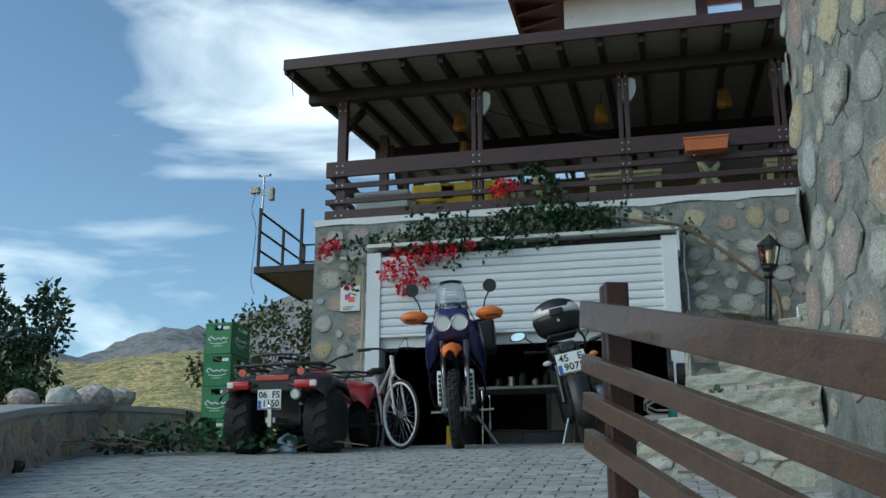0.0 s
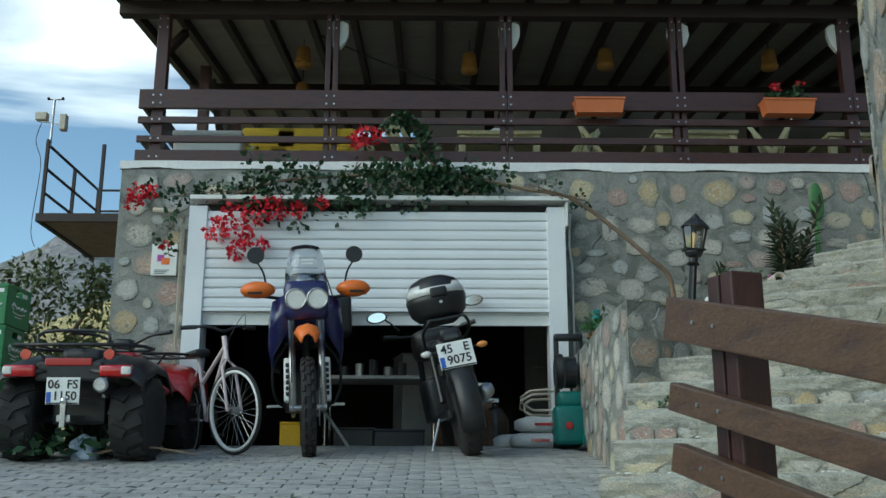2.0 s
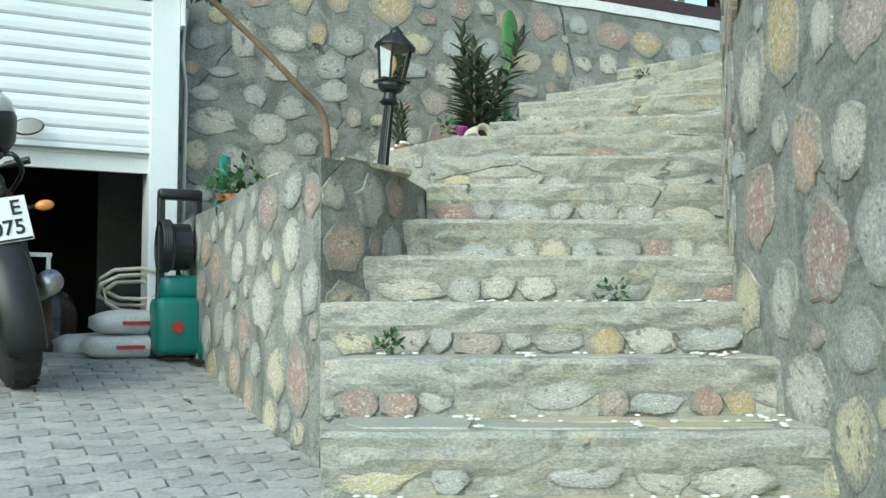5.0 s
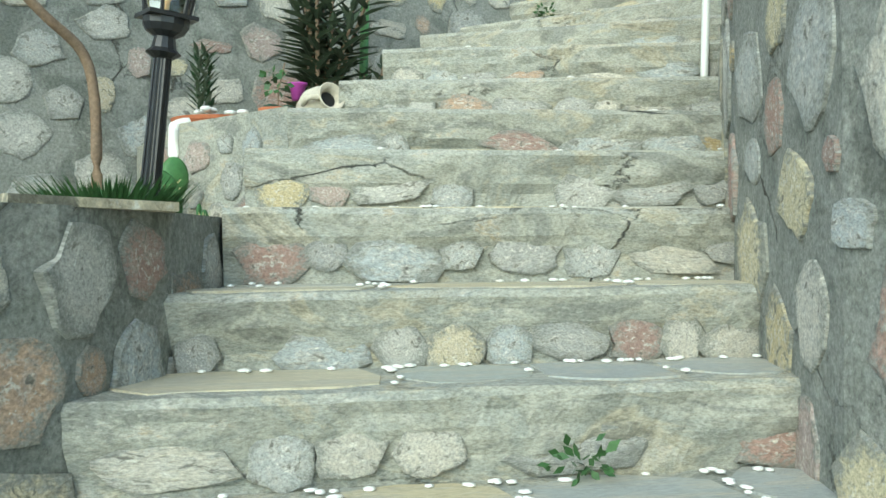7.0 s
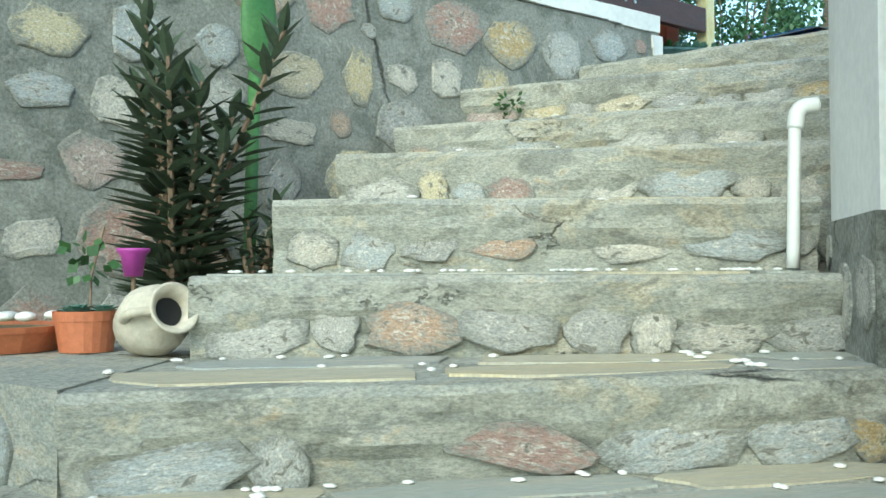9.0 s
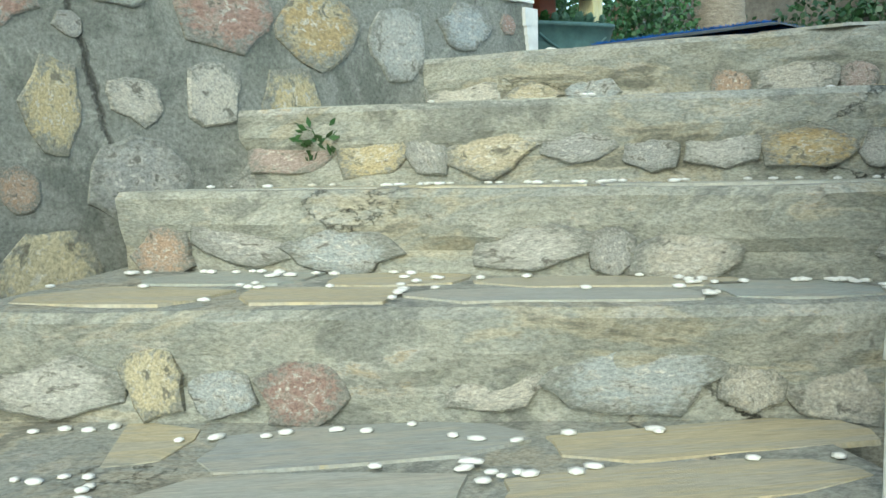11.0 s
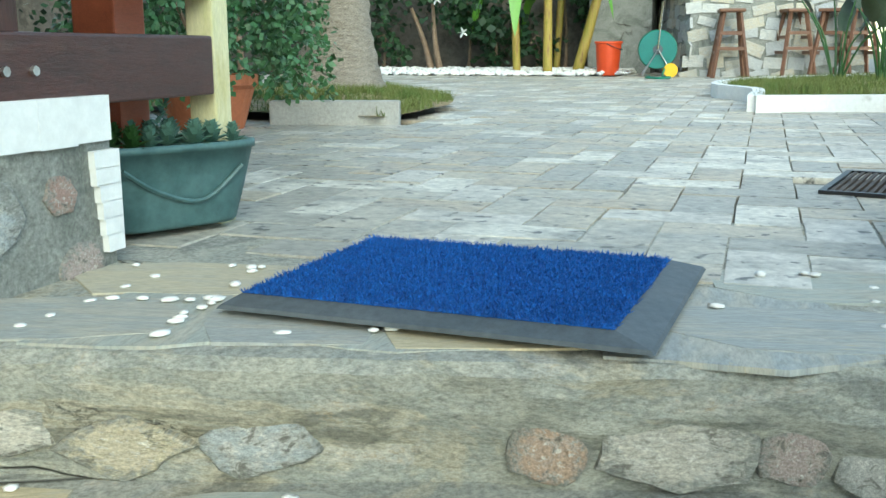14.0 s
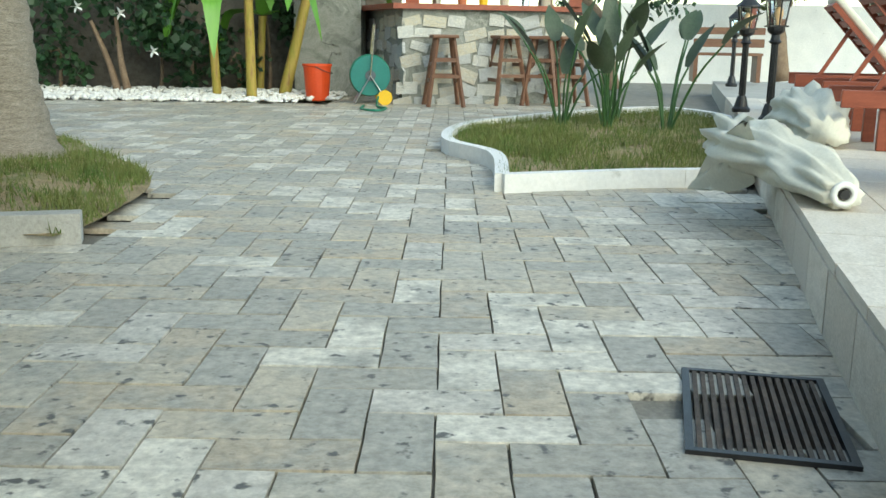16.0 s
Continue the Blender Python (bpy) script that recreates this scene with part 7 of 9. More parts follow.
M_LEAFM = mat("mauve_green_leaf", [(0.045, 0.075, 0.040), (0.075, 0.10, 0.065)], 8, 0.55, 0.1, spread=0.25)
succulent("tall_succulent", pose(2.00, 10.02, 3.34), "tall dark green succulent bush with narrow leaves", 12, 0.95, 0.18, M_LEAFM, 0.38, 0.22, seed=3)
succulent("small_succulent", pose(2.22, 9.92, 3.34), "low dark succulent with mauve stems", 7, 0.42, 0.13, M_LEAFM, 0.6, 0.22, seed=8)

cact = thing("cereus_cactus", pose(2.36, 10.25, 3.34), "paddle cactus with one tall thin stem", "cactus")
part("stem", tube(bmesh.new(), [(0, 0, 0), (0.01, 0, 0.3), (0.03, 0.0, 0.86)], 0.022, 10), M_CACTUS, cact, smooth=True)
bm = bmesh.new()
ball(bm, (0.045, 0, 1.03), 0.19, 0.36, 0.12, 1.0, 16)
part("pad", bm, M_CACTUS, cact, smooth=True)
for n_, (x, y, z, s) in enumerate(((1.02, 9.30, 2.90, 0.135), (0.93, 9.02, 2.90, 0.08), (1.02, 8.88, 2.90, 0.055))):
    o = thing("prickly_pear", pose(x, y, z, 0, 0, 30 * n_), "green prickly-pear cactus pads in the bed", "cactus", "bed cacti")
    part("pad", ball(bmesh.new(), (0, 0, s * 0.9), s, 0.62, 0.3, 1.0, 16), M_CACTUS, o, smooth=True)
    part("pad", ball(bmesh.new(), (s * 0.45, 0.02, s * 1.7), s * 0.55, 0.7, 0.3, 1.0, 14), M_CACTUS, o, smooth=True)
    bm = bmesh.new()
    r = random.Random(n_)
    for k in range(40):
        a, t = r.uniform(0, math.tau), r.uniform(0.2, 1.6)
        rod(bm, (s * 0.5 * math.cos(a), s * 0.25 * math.sin(a), s * t), (s * 0.6 * math.cos(a), s * 0.35 * math.sin(a), s * t + 0.01), 0.0015, 0.0005, 4)
    tagged(part("spines", bm, M_CREAM, o), kind="stuff")


def clay_pot(name, m, r0, r1, h, label, plant=None, tray=False):
    o = thing(name, m, label, "pot")
    part("pot", lathe(bmesh.new(), [(r0, 0), (r1 * 0.97, h * 0.75), (r1, h * 0.76), (r1 * 1.03, h), (r1 * 0.94, h), (r1 * 0.9, h * 0.8), (0.01, h * 0.78)], 22), M_TERRA, o, smooth=False)
    part("soil", rod(bmesh.new(), (0, 0, h * 0.70), (0, 0, h * 0.86), r1 * 0.88, seg=18), M_SOIL, o)
    return o


bowl = clay_pot("terracotta_bowl", pose(1.44, 9.80, 3.345), 0.16, 0.19, 0.06, "shallow terracotta bowl of succulents and white pebbles")
r = random.Random(31)
for k in range(4):
    x, y = r.uniform(-0.12, 0.12), r.uniform(-0.10, 0.12)
    bm = bmesh.new()
    for i in range(22):
        leaf(bm, (x, y, 0.08 + i * 0.011), (math.cos(i * 2.4), math.sin(i * 2.4), 0.9), 0.075, 0.02, fold=0.4, n=2)
    part("succulent", bm, M_LEAFD if k % 2 else M_LEAFM, bowl)
for k in range(10):
    part("pebble", ball(bmesh.new(), (r.uniform(-0.14, 0.14), r.uniform(-0.15, 0.0), 0.082), 0.02, 1.3, 1, 0.6, 8), M_PEBBLE, bowl, smooth=True)
tp = clay_pot("terracotta_pot", pose(1.60, 9.60, 3.345) @ Matrix.Scale(0.86, 4), 0.07, 0.085, 0.11, "small terracotta pot with blue-green rosettes")
for k, (x, y) in enumerate(((-0.04, -0.02), (0.04, -0.03), (0.0, 0.05))):
    bm = bmesh.new()
    for i in range(20):
        a = i * 2.4
        leaf(bm, (x, y, 0.10), (math.cos(a), math.sin(a), 0.2 + i * 0.07), 0.055 - i * 0.0015, 0.034, fold=0.4, n=3)
    part("rosette", bm, M_LEAFB, tp)
bm = bmesh.new()
tuft(bm, (0.02, 0.06, 0.25), 0.06, 24, 0.04, r, 1, 0.8)
tagged(part("sprig", bm, M_LEAF, tp), kind="stuff")
part("stem", tube(bmesh.new(), [(0.02, 0.03, 0.08), (0.03, 0.05, 0.2), (0.07, 0.06, 0.34)], 0.004, 5), M_TWIG, tp)
mp_ = thing("magenta_lantern", pose(1.80, 9.82, 3.40) @ Matrix.Scale(0.78, 4), "small magenta plastic cup on a stake", "lantern")
part("stake", rod(bmesh.new(), (0, 0, -0.075), (0, 0, 0.20), 0.008, seg=6), M_TWIG, mp_)
part("cup", lathe(bmesh.new(), [(0.03, 0.15), (0.042, 0.22), (0.055, 0.235), (0.055, 0.245), (0.01, 0.245)], 16), M_PINK, mp_, smooth=True)
jar = thing("clay_jar", pose(1.665, 9.37, 3.345, 0, 0, 2) @ Matrix.Scale(0.88, 4), "pale clay jar tipped against the step", "jar")
jm = Matrix.Translation((0, 0, 0.088)) @ Matrix.Rotation(radians(74), 4, "X")
part("body", lathe(bmesh.new(), [(0.03, -0.10), (0.075, -0.07), (0.09, 0.0), (0.08, 0.05), (0.045, 0.085), (0.045, 0.10), (0.065, 0.125), (0.058, 0.128), (0.038, 0.10), (0.036, 0.06), (0.002, 0.055)], 24, jm), M_CLAY, jar, smooth=True)
# black disc across the neck stands for the shade inside the jar
part("mouth", lathe(bmesh.new(), [(0.036, 0.085), (0.034, 0.087), (0.002, 0.087)], 20, jm), M_BLACK, jar, "black disc standing for the jar's inner shade")
for s in (-1, 1):
    part("handle", tube(bmesh.new(), curve([jm @ Vector((s * 0.045, 0, 0.10)), jm @ Vector((s * 0.095, 0, 0.085)), jm @ Vector((s * 0.085, 0, 0.02))], 4), 0.012, 8), M_CLAY, jar, smooth=True)
ovl = thing("drain_elbow", pose(1.16, 9.55, 2.93), "white plastic pipe elbow beside the ledge", "pipe")
part("tube", tube(bmesh.new(), curve([(0, 0, 0), (0, 0, 0.36), (0.01, 0.0, 0.41), (0.06, 0.0, 0.425)], 5), 0.02, 10), M_PVC, ovl, smooth=True)
dp = thing("white_downpipe", pose(3.03, 8.655, 3.53), "white plastic downpipe bent at the top beside the pillar", "pipe")
part("tube", tube(bmesh.new(), curve([(0, 0, 0), (0.012, 0.0, 0.27), (0.02, 0.0, 0.37), (0.035, -0.01, 0.405), (0.07, -0.03, 0.41)], 5), 0.016, 12), M_PVC, dp, smooth=True)
part("elbow", tube(bmesh.new(), curve([(0.018, 0, 0.35), (0.03, -0.005, 0.40), (0.07, -0.03, 0.412)], 5), 0.021, 12), M_PVC, dp, smooth=True)
cap = thing("pier_capstone", pose(0.40, 8.02, 2.96), "flat ochre flagstone capping the pier", "stone slab")
bm = bmesh.new()
prism(bm, [(-0.16, -0.30), (0.20, -0.10), (0.28, 0.22), (0.05, 0.34), (-0.28, 0.30), (-0.24, 0.0)], 0.0, 0.018)
part("slab", bm, M_OCHRE, cap)
tr = clay_pot("round_terracotta_pot", pose(0.27, 9.30, 2.962), 0.11, 0.125, 0.05, "terracotta pot with low greenery on the pier wall")
part("greenery", tuft(bmesh.new(), (0, 0, 0.10), 0.14, 160, 0.055, r, 0.4, 0.7), M_LEAF, tr)
grass = thing("grass_tuft", pose(0.66, 8.62, 2.955), "bright green tuft of fine grass at the lamp foot", "grass")
bm = bmesh.new()
for k in range(700):
    a, d = r.uniform(0, math.tau), r.random() ** 0.5
    leaf(bm, (d * 0.17 * math.cos(a), d * 0.17 * math.sin(a), 0), (math.cos(a) * 0.7, math.sin(a) * 0.7, 1.2), r.uniform(0.10, 0.20), 0.007, droop=0.25, n=2)
tagged(part("blades", bm, M_LEAF, grass), kind="stuff")
for i_, off, fwd, s in ((4, 0.62, -0.02, 0.09), (13, 0.12, 0.0, 0.08), (3, 0.15, 0.05, 0.05)):
    _, z, a, b, d, back = bmesh_steps[i_]
    p = a + (b - a) * off - back * 0.0
    w = thing("step_weed", pose(p.x - back.x * 0.03, p.y - back.y * 0.03, z - 0.12 if i_ == 13 else STEPS[i_ - 1][0] + 0.01), "small green weed growing from the step joint", "weed", "weeds in the steps")
    part("leaves", tuft(bmesh.new(), (0, 0, 0.03), s * 0.7, 46, 0.032, r, 0.8, 0.5), M_LEAF, w)



# ---- garden ----
def pave_z(x):
    return TOP_Z + max(0.0, x - 6.0) * 0.006


mat_thing = thing("door_mat", pose(4.735, 9.705, TOP_Z + 0.014, 0, 0, -3.5), "blue bristle door mat with grey rubber edge", "mat")
MX, MY = 0.275, 0.335
bm = bmesh.new()
o_, i_ = [(-MX, -MY), (MX, -MY), (MX, MY), (-MX, MY)], [(-MX + 0.045, -MY + 0.06), (MX - 0.015, -MY + 0.06), (MX - 0.015, MY - 0.018), (-MX + 0.045, MY - 0.018)]
bot, top, inn = [bm.verts.new((x, y, 0)) for x, y in o_], [bm.verts.new((x * 0.985, y * 0.985, 0.006)) for x, y in o_], [bm.verts.new((x, y, 0.016)) for x, y in i_]
for k in range(4):
    bm.faces.new((bot[k], bot[(k + 1) % 4], top[(k + 1) % 4], top[k])), bm.faces.new((top[k], top[(k + 1) % 4], inn[(k + 1) % 4], inn[k]))
bm.faces.new(inn)
part("rubber_edge", bm, M_RUBB, mat_thing, "grey bevelled rubber edge")
r = random.Random(77)
verts, faces = [], []
for k in range(24000):
    x, y = r.uniform(-MX + 0.047, MX - 0.017), r.uniform(-MY + 0.063, MY - 0.020)
    a = r.uniform(0, math.tau)
    dx, dy = math.cos(a) * 0.0022, math.sin(a) * 0.0022
    lx, ly = r.gauss(0, 0.006), r.gauss(0, 0.006)
    n0 = len(verts)
    verts += [(x - dx, y - dy, 0.015), (x + dx, y + dy, 0.015), (x + lx, y + ly, 0.015 + r.uniform(0.006, 0.014))]
    faces.append((n0, n0 + 1, n0 + 2))
me = bpy.data.meshes.new("pile")
me.from_pydata(verts, [], faces)
me.materials.append(M_MAT)
pile_ob = new("bristle", me)
pile_ob.parent = mat_thing
tagged(pile_ob, "bright blue bristle pile", kind="stuff")
part("pile_base", boxes((-MX + 0.047, MX - 0.017, -MY + 0.062, MY - 0.020, 0.0165, 0.018)), M_MAT, mat_thing)

trough = thing("plant_trough", pose(5.09, 10.54, TOP_Z + 0.02, 0, 0, -28) @ Matrix.Diagonal((0.82, 0.98, 0.86, 1)), "weathered green plastic trough of succulents", "planter")
bm = bmesh.new()
rings = []
for z, k in ((0, 0.76), (0.01, 0.79), (0.12, 0.92), (0.195, 1.0), (0.195, 1.05), (0.215, 1.05), (0.215, 0.96), (0.17, 0.94)):
    ring = []
    for i in range(28):
        a = i * math.tau / 28
        x = math.copysign(abs(math.cos(a)) ** 0.45, math.cos(a)) * 0.24 * (k if k < 1 else 1 + (k - 1) * 0.6)
        y = math.copysign(abs(math.sin(a)) ** 0.45, math.sin(a)) * 0.105 * k
        ring.append(bm.verts.new((x, y, z)))
    rings.append(ring)
for a, b in zip(rings, rings[1:]):
    for i in range(28):
        bm.faces.new((a[i], a[(i + 1) % 28], b[(i + 1) % 28], b[i]))
bm.faces.new(rings[0][::-1]), bm.faces.new(rings[-1])
part("trough", bm, M_GREENPOT, trough, smooth=True)
part("garland", tube(bmesh.new(), curve([(-0.18, -0.103, 0.16), (-0.08, -0.100, 0.10), (0.05, -0.098, 0.07), (0.17, -0.103, 0.15)], 5), 0.006, 6), M_GREENPOT, trough, "moulded garland")
part("soil", boxes((-0.20, 0.20, -0.08, 0.08, 0.15, 0.185)), M_SOIL, trough)
for k in range(14):
    x, y = -0.19 + (k % 7) * 0.062, -0.05 + 0.09 * (k // 7) + r.uniform(-0.02, 0.02)
    bm = bmesh.new()
    s = r.uniform(0.7, 1.15)
    for i in range(24):
        a = i * 2.4
        leaf(bm, (x, y, 0.195 + i * 0.0022), (math.cos(a), math.sin(a), 0.15 + i * 0.07), (0.062 - i * 0.0014) * s, 0.038 * s, fold=0.4, n=3)
    part("rosette", bm, M_LEAF if k in (0, 1, 8) else M_LEAFB, trough)
bm = bmesh.new()
for i in range(26):
    leaf(bm, (-0.03 + i * 0.003, 0, 0.22 + i * 0.006), (math.cos(i * 2.4), math.sin(i * 2.4), 0.8), 0.03, 0.016, fold=0.4, n=2)
part("stalk", bm, M_LEAFB, trough)

# iron grate in the paving
grate = thing("drain_grate", pose(6.36, 8.885, TOP_Z + 0.002, 0, 0, -12) @ Matrix.Diagonal((0.97, 0.92, 1, 1)), "rusty black iron drain grate in the paving", "grate")
part("frame", boxes((-0.28, 0.28, -0.19, -0.17, -0.02, 0.012), (-0.28, 0.28, 0.17, 0.19, -0.02, 0.012), (-0.28, -0.26, -0.17, 0.17, -0.02, 0.012), (0.26, 0.28, -0.17, 0.17, -0.02, 0.012)), M_IRON, grate)
M_RUST = mat("rusty_iron", [(0.06, 0.05, 0.042), (0.13, 0.10, 0.08)], 12, 0.7, 0.4, metal=0.4, spread=0.4)
for i in range(15):
    y = -0.155 + i * 0.0222
    part("bar", boxes((-0.26, 0.26, y - 0.006, y + 0.006, -0.015, 0.010)), M_RUST, grate)
# black sheet close under the bars stands for the shade of the drain
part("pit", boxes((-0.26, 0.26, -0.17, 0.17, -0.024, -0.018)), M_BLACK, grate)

# raised pool deck
DECK_Z = 4.72
bm = bmesh.new()
EDGE = [(5.0, 8.93), (5.93, 8.72), (7.08, 8.47), (10.5, 7.66), (14.0, 6.85), (20.0, 5.5)]
prism(bm, EDGE + [(20, -6), (5.0, -6)], TOP_Z - 0.3, DECK_Z - 0.03)
deck = structure("floor_deck", bm, M_CONC, "raised pool deck of pale stone slabs", "floor")
M_SLABP = mat("pale_deck_stone", [(0.60, 0.55, 0.47)], 4, 0.7, 0.25, rnd=[(0.66, 0.61, 0.53), (0.60, 0.55, 0.48), (0.70, 0.65, 0.57), (0.56, 0.50, 0.43)], fine=30, spread=0.18)
slab_me = emit("deck_slab", boxes((-0.5, 0.5, -0.5, 0.5, -0.5, 0.5)), M_SLABP)
for k in range(22):
    u0 = 0.1 + k * 0.46
    x, y, a = wall_frame(EDGE, u0 + 0.22)
    base = Matrix.Translation((x, y, 0)) @ Matrix.Rotation(a, 4, "Z")
    shared("coping_slab", slab_me, base @ Matrix.Translation((0, -0.13, DECK_Z - 0.012)) @ Matrix.Diagonal((0.452, 0.30, 0.036, 1)), deck)
    shared("riser_slab", slab_me, base @ Matrix.Translation((0.1, 0.012, (TOP_Z + DECK_Z) / 2 - 0.02)) @ Matrix.Diagonal((0.452, 0.022, DECK_Z - TOP_Z - 0.03, 1)), deck)
    for j in range(5):
        shared("deck_slab", slab_me, base @ Matrix.Translation((0.12 * (j % 2), -0.52 - 0.47 * j, DECK_Z - 0.015)) @ Matrix.Diagonal((0.452, 0.455, 0.03, 1)), deck)

# grass beds with white kerbs
def bed(name, poly, label, kerb_open=()):
    pts = curve([(x, y, 0) for x, y in poly] + [(poly[0][0], poly[0][1], 0)], 5)[:-1]
    bm = bmesh.new()
    c = Vector((sum(p.x for p in pts), sum(p.y for p in pts), 0)) / len(pts)
    rows = []
    for f in (1.0, 0.8, 0.55, 0.3):
        rows.append([bm.verts.new((c.x + (p.x - c.x) * f, c.y + (p.y - c.y) * f, pave_z(p.x) + 0.05 + 0.06 * (1 - f) + 0.01 * noise.noise((p.x * 3, p.y * 3, f)))) for p in pts])
    m_ = len(pts)
    for a, b in zip(rows, rows[1:]):
        for i in range(m_):
            bm.faces.new((a[i], a[(i + 1) % m_], b[(i + 1) % m_], b[i]))
    bm.faces.new(rows[-1])
    ob = structure(name, bm, M_SOIL, label, "lawn", True)
    return ob, pts, c


def grass_blades(name, pts, c, n, label, seed, size=0.06, dry=0.3):
    r = random.Random(seed)
    verts, faces = [], []
    m_ = len(pts)
    for k in range(n):
        i = r.randrange(m_)
        p, q = pts[i], pts[(i + 1) % m_]
        t, f = r.random(), 1 - (1 - r.random() ** 0.5) * 1.0
        e = p + (q - p) * t
        x, y = c.x + (e.x - c.x) * f, c.y + (e.y - c.y) * f
        if noise.noise((x * 1.7, y * 1.7, seed)) < -dry and r.random() < 0.8:
            continue
        z = pave_z(x) + 0.05 + 0.05 * (1 - f)
        a = r.uniform(0, math.tau)
        s = size * r.uniform(0.5, 1.2)
        dx, dy = math.cos(a) * 0.0035, math.sin(a) * 0.0035
        lx, ly = r.gauss(0, s * 0.35), r.gauss(0, s * 0.35)
        n0 = len(verts)
        verts += [(x - dx, y - dy, z), (x + dx, y + dy, z), (x + lx, y + ly, z + s)]
        faces.append((n0, n0 + 1, n0 + 2))
    me = bpy.data.meshes.new(name)
    me.from_pydata(verts, [], faces)
    me.materials.append(M_GRASS)
    return tagged(new(name, me), label, "grass", kind="stuff")


BED1 = [(9.50, 9.33), (10.5, 9.33), (11.2, 9.62), (12.1, 9.58), (12.9, 9.25), (14.0, 8.3), (14.6, 7.4), (13.5, 7.0), (11.5, 7.48), (10.05, 7.85), (9.75, 8.6)]
b1, p1, c1 = bed("lawn_bed", BED1, "kerbed island bed of patchy grass")
grass_blades("lawn_grass", p1, c1, 16000, "short patchy green grass in the island bed", 5, 0.075, 0.25)
kerb = bmesh.new()
loop = p1[:]
for a, b in zip(loop, loop[1:] + loop[:1]):
    beam(kerb, (a.x, a.y, pave_z(a.x) + 0.045), (b.x, b.y, pave_z(b.x) + 0.045), 0.08, 0.12, 0.0)
structure("kerb_island", kerb, M_WHITE, "white-painted low kerb round the grass bed", "kerb")

BED2 = [(7.95, 11.15), (8.3, 11.1), (9.2, 11.15), (9.85, 11.4), (10.6, 11.9), (11.6, 12.7), (11.0, 13.6), (9.5, 13.6), (8.4, 12.8), (8.1, 11.9)]
b2, p2, c2 = bed("lawn_palm", BED2, "dry grass bed round the palm trunk")
grass_blades("palm_grass", p2, c2, 12000, "dry mixed grass round the palm trunk", 9, 0.06, 0.05)
kb = thing("kerb_block", pose(7.98, 11.45, TOP_Z + 0.01, 0, 0, 106), "short white concrete kerb block", "kerb")
part("block", boxes((-0.38, 0.30, -0.05, 0.05, 0, 0.13), bev=0.008), M_CONC, kb)

# palm trunk
palm = thing("palm_tree", pose(10.1, 12.32, TOP_Z + 0.06), "thick palm trunk with ringed grey bark", "tree")
bm = bmesh.new()
prof = []
for i in range(60):
    z = i * 0.06
    rr_ = 0.235 + 0.16 * math.exp(-z / 0.28) - 0.03 * min(1, z / 2) + (0.012 if i % 2 else 0.0)
    prof.append((rr_, z))
lathe(bm, prof, 30)
for v in bm.verts:
    k = 1 + 0.05 * noise.noise(v.co * 4)
    v.co.x, v.co.y = v.co.x * k - 0.03 * v.co.z, v.co.y * k
part("trunk", bm, M_BARK, palm, smooth=True)
r = random.Random(17)
for k in range(16):
    a = k * 2.4
    fr = bmesh.new()
    base = Vector((-0.1, 0, 3.5))
    for i in range(26):
        t = i / 26
        p = base + Vector((math.cos(a) * 2.0 * t, math.sin(a) * 2.0 * t, 0.9 * math.sin(t * 2.6) - 0.8 * t * t))
        for s in (-1, 1):
            leaf(fr, p, (math.cos(a) * 0.5 - s * math.sin(a), math.sin(a) * 0.5 + s * math.cos(a), -0.2), 0.45, 0.03, n=2)
    part("frond", fr, M_LEAFD, palm)


# leafy shrubs: stems and a crown of many small leaves
def shrub(name, m, label, stems, blobs, leaf_size, leaf_mat, seed, per=150, cat="shrub", width=0.7, trunk_r=0.03):
    o = thing(name, m, label, cat)
    r = random.Random(seed)
    for p in stems:
        part("trunk" if len(stems) < 3 else "stem", tube(bmesh.new(), curve(p, 4), trunk_r, 8, trunk_r * 0.4), M_TWIG, o, smooth=True)
    bm = bmesh.new()
    for (x, y, z, s) in blobs:
        for k in range(max(3, int(s * 26))):
            d = Vector((r.gauss(0, 1), r.gauss(0, 1), r.gauss(0, 1))).normalized() * s * r.random() ** 0.4
            tuft(bm, (x + d.x, y + d.y, z + d.z * 0.9), s * 0.30, int(per * 0.12), leaf_size, r, 0.9, width, 0.2)
    tagged(part("crown", bm, leaf_mat, o), kind="stuff")
    return o


M_IVY = mat("trailing_leaf", [(0.03, 0.10, 0.035), (0.06, 0.16, 0.06), (0.10, 0.20, 0.10)], 9, 0.45, 0.1, spread=0.3)
tp2 = thing("shrub_pot", pose(7.62, 11.95, TOP_Z + 0.01), "terracotta pot overgrown by a trailing small-leaved shrub", "potted shrub")
part("pot", lathe(bmesh.new(), [(0.18, 0), (0.24, 0.20), (0.26, 0.22), (0.26, 0.27), (0.22, 0.27), (0.21, 0.22), (0.01, 0.2)], 26), M_TERRA, tp2)
bm = bmesh.new()
r = random.Random(23)
for k in range(420):
    a, u, q = r.uniform(0, math.tau), r.random(), r.random() ** 0.5
    z = 0.2 + 1.6 * u
    rad = (0.72 - 0.25 * abs(u - 0.55)) * (0.55 + 0.45 * q)
    tuft(bm, (math.cos(a) * rad, math.sin(a) * rad * 0.8, z), 0.11, 22, 0.045, r, 1.2, 0.75, 0.5)
for k in range(46):
    a = r.uniform(0, math.tau)
    L = r.uniform(0.25, 0.75)
    for i in range(7):
        tuft(bm, (math.cos(a) * (0.58 + 0.04 * i), math.sin(a) * 0.58, 0.75 - L * i / 7 - 0.05), 0.045, 8, 0.04, r, 1, 0.75, 0.6)
tagged(part("crown", bm, M_IVY, tp2), kind="stuff")
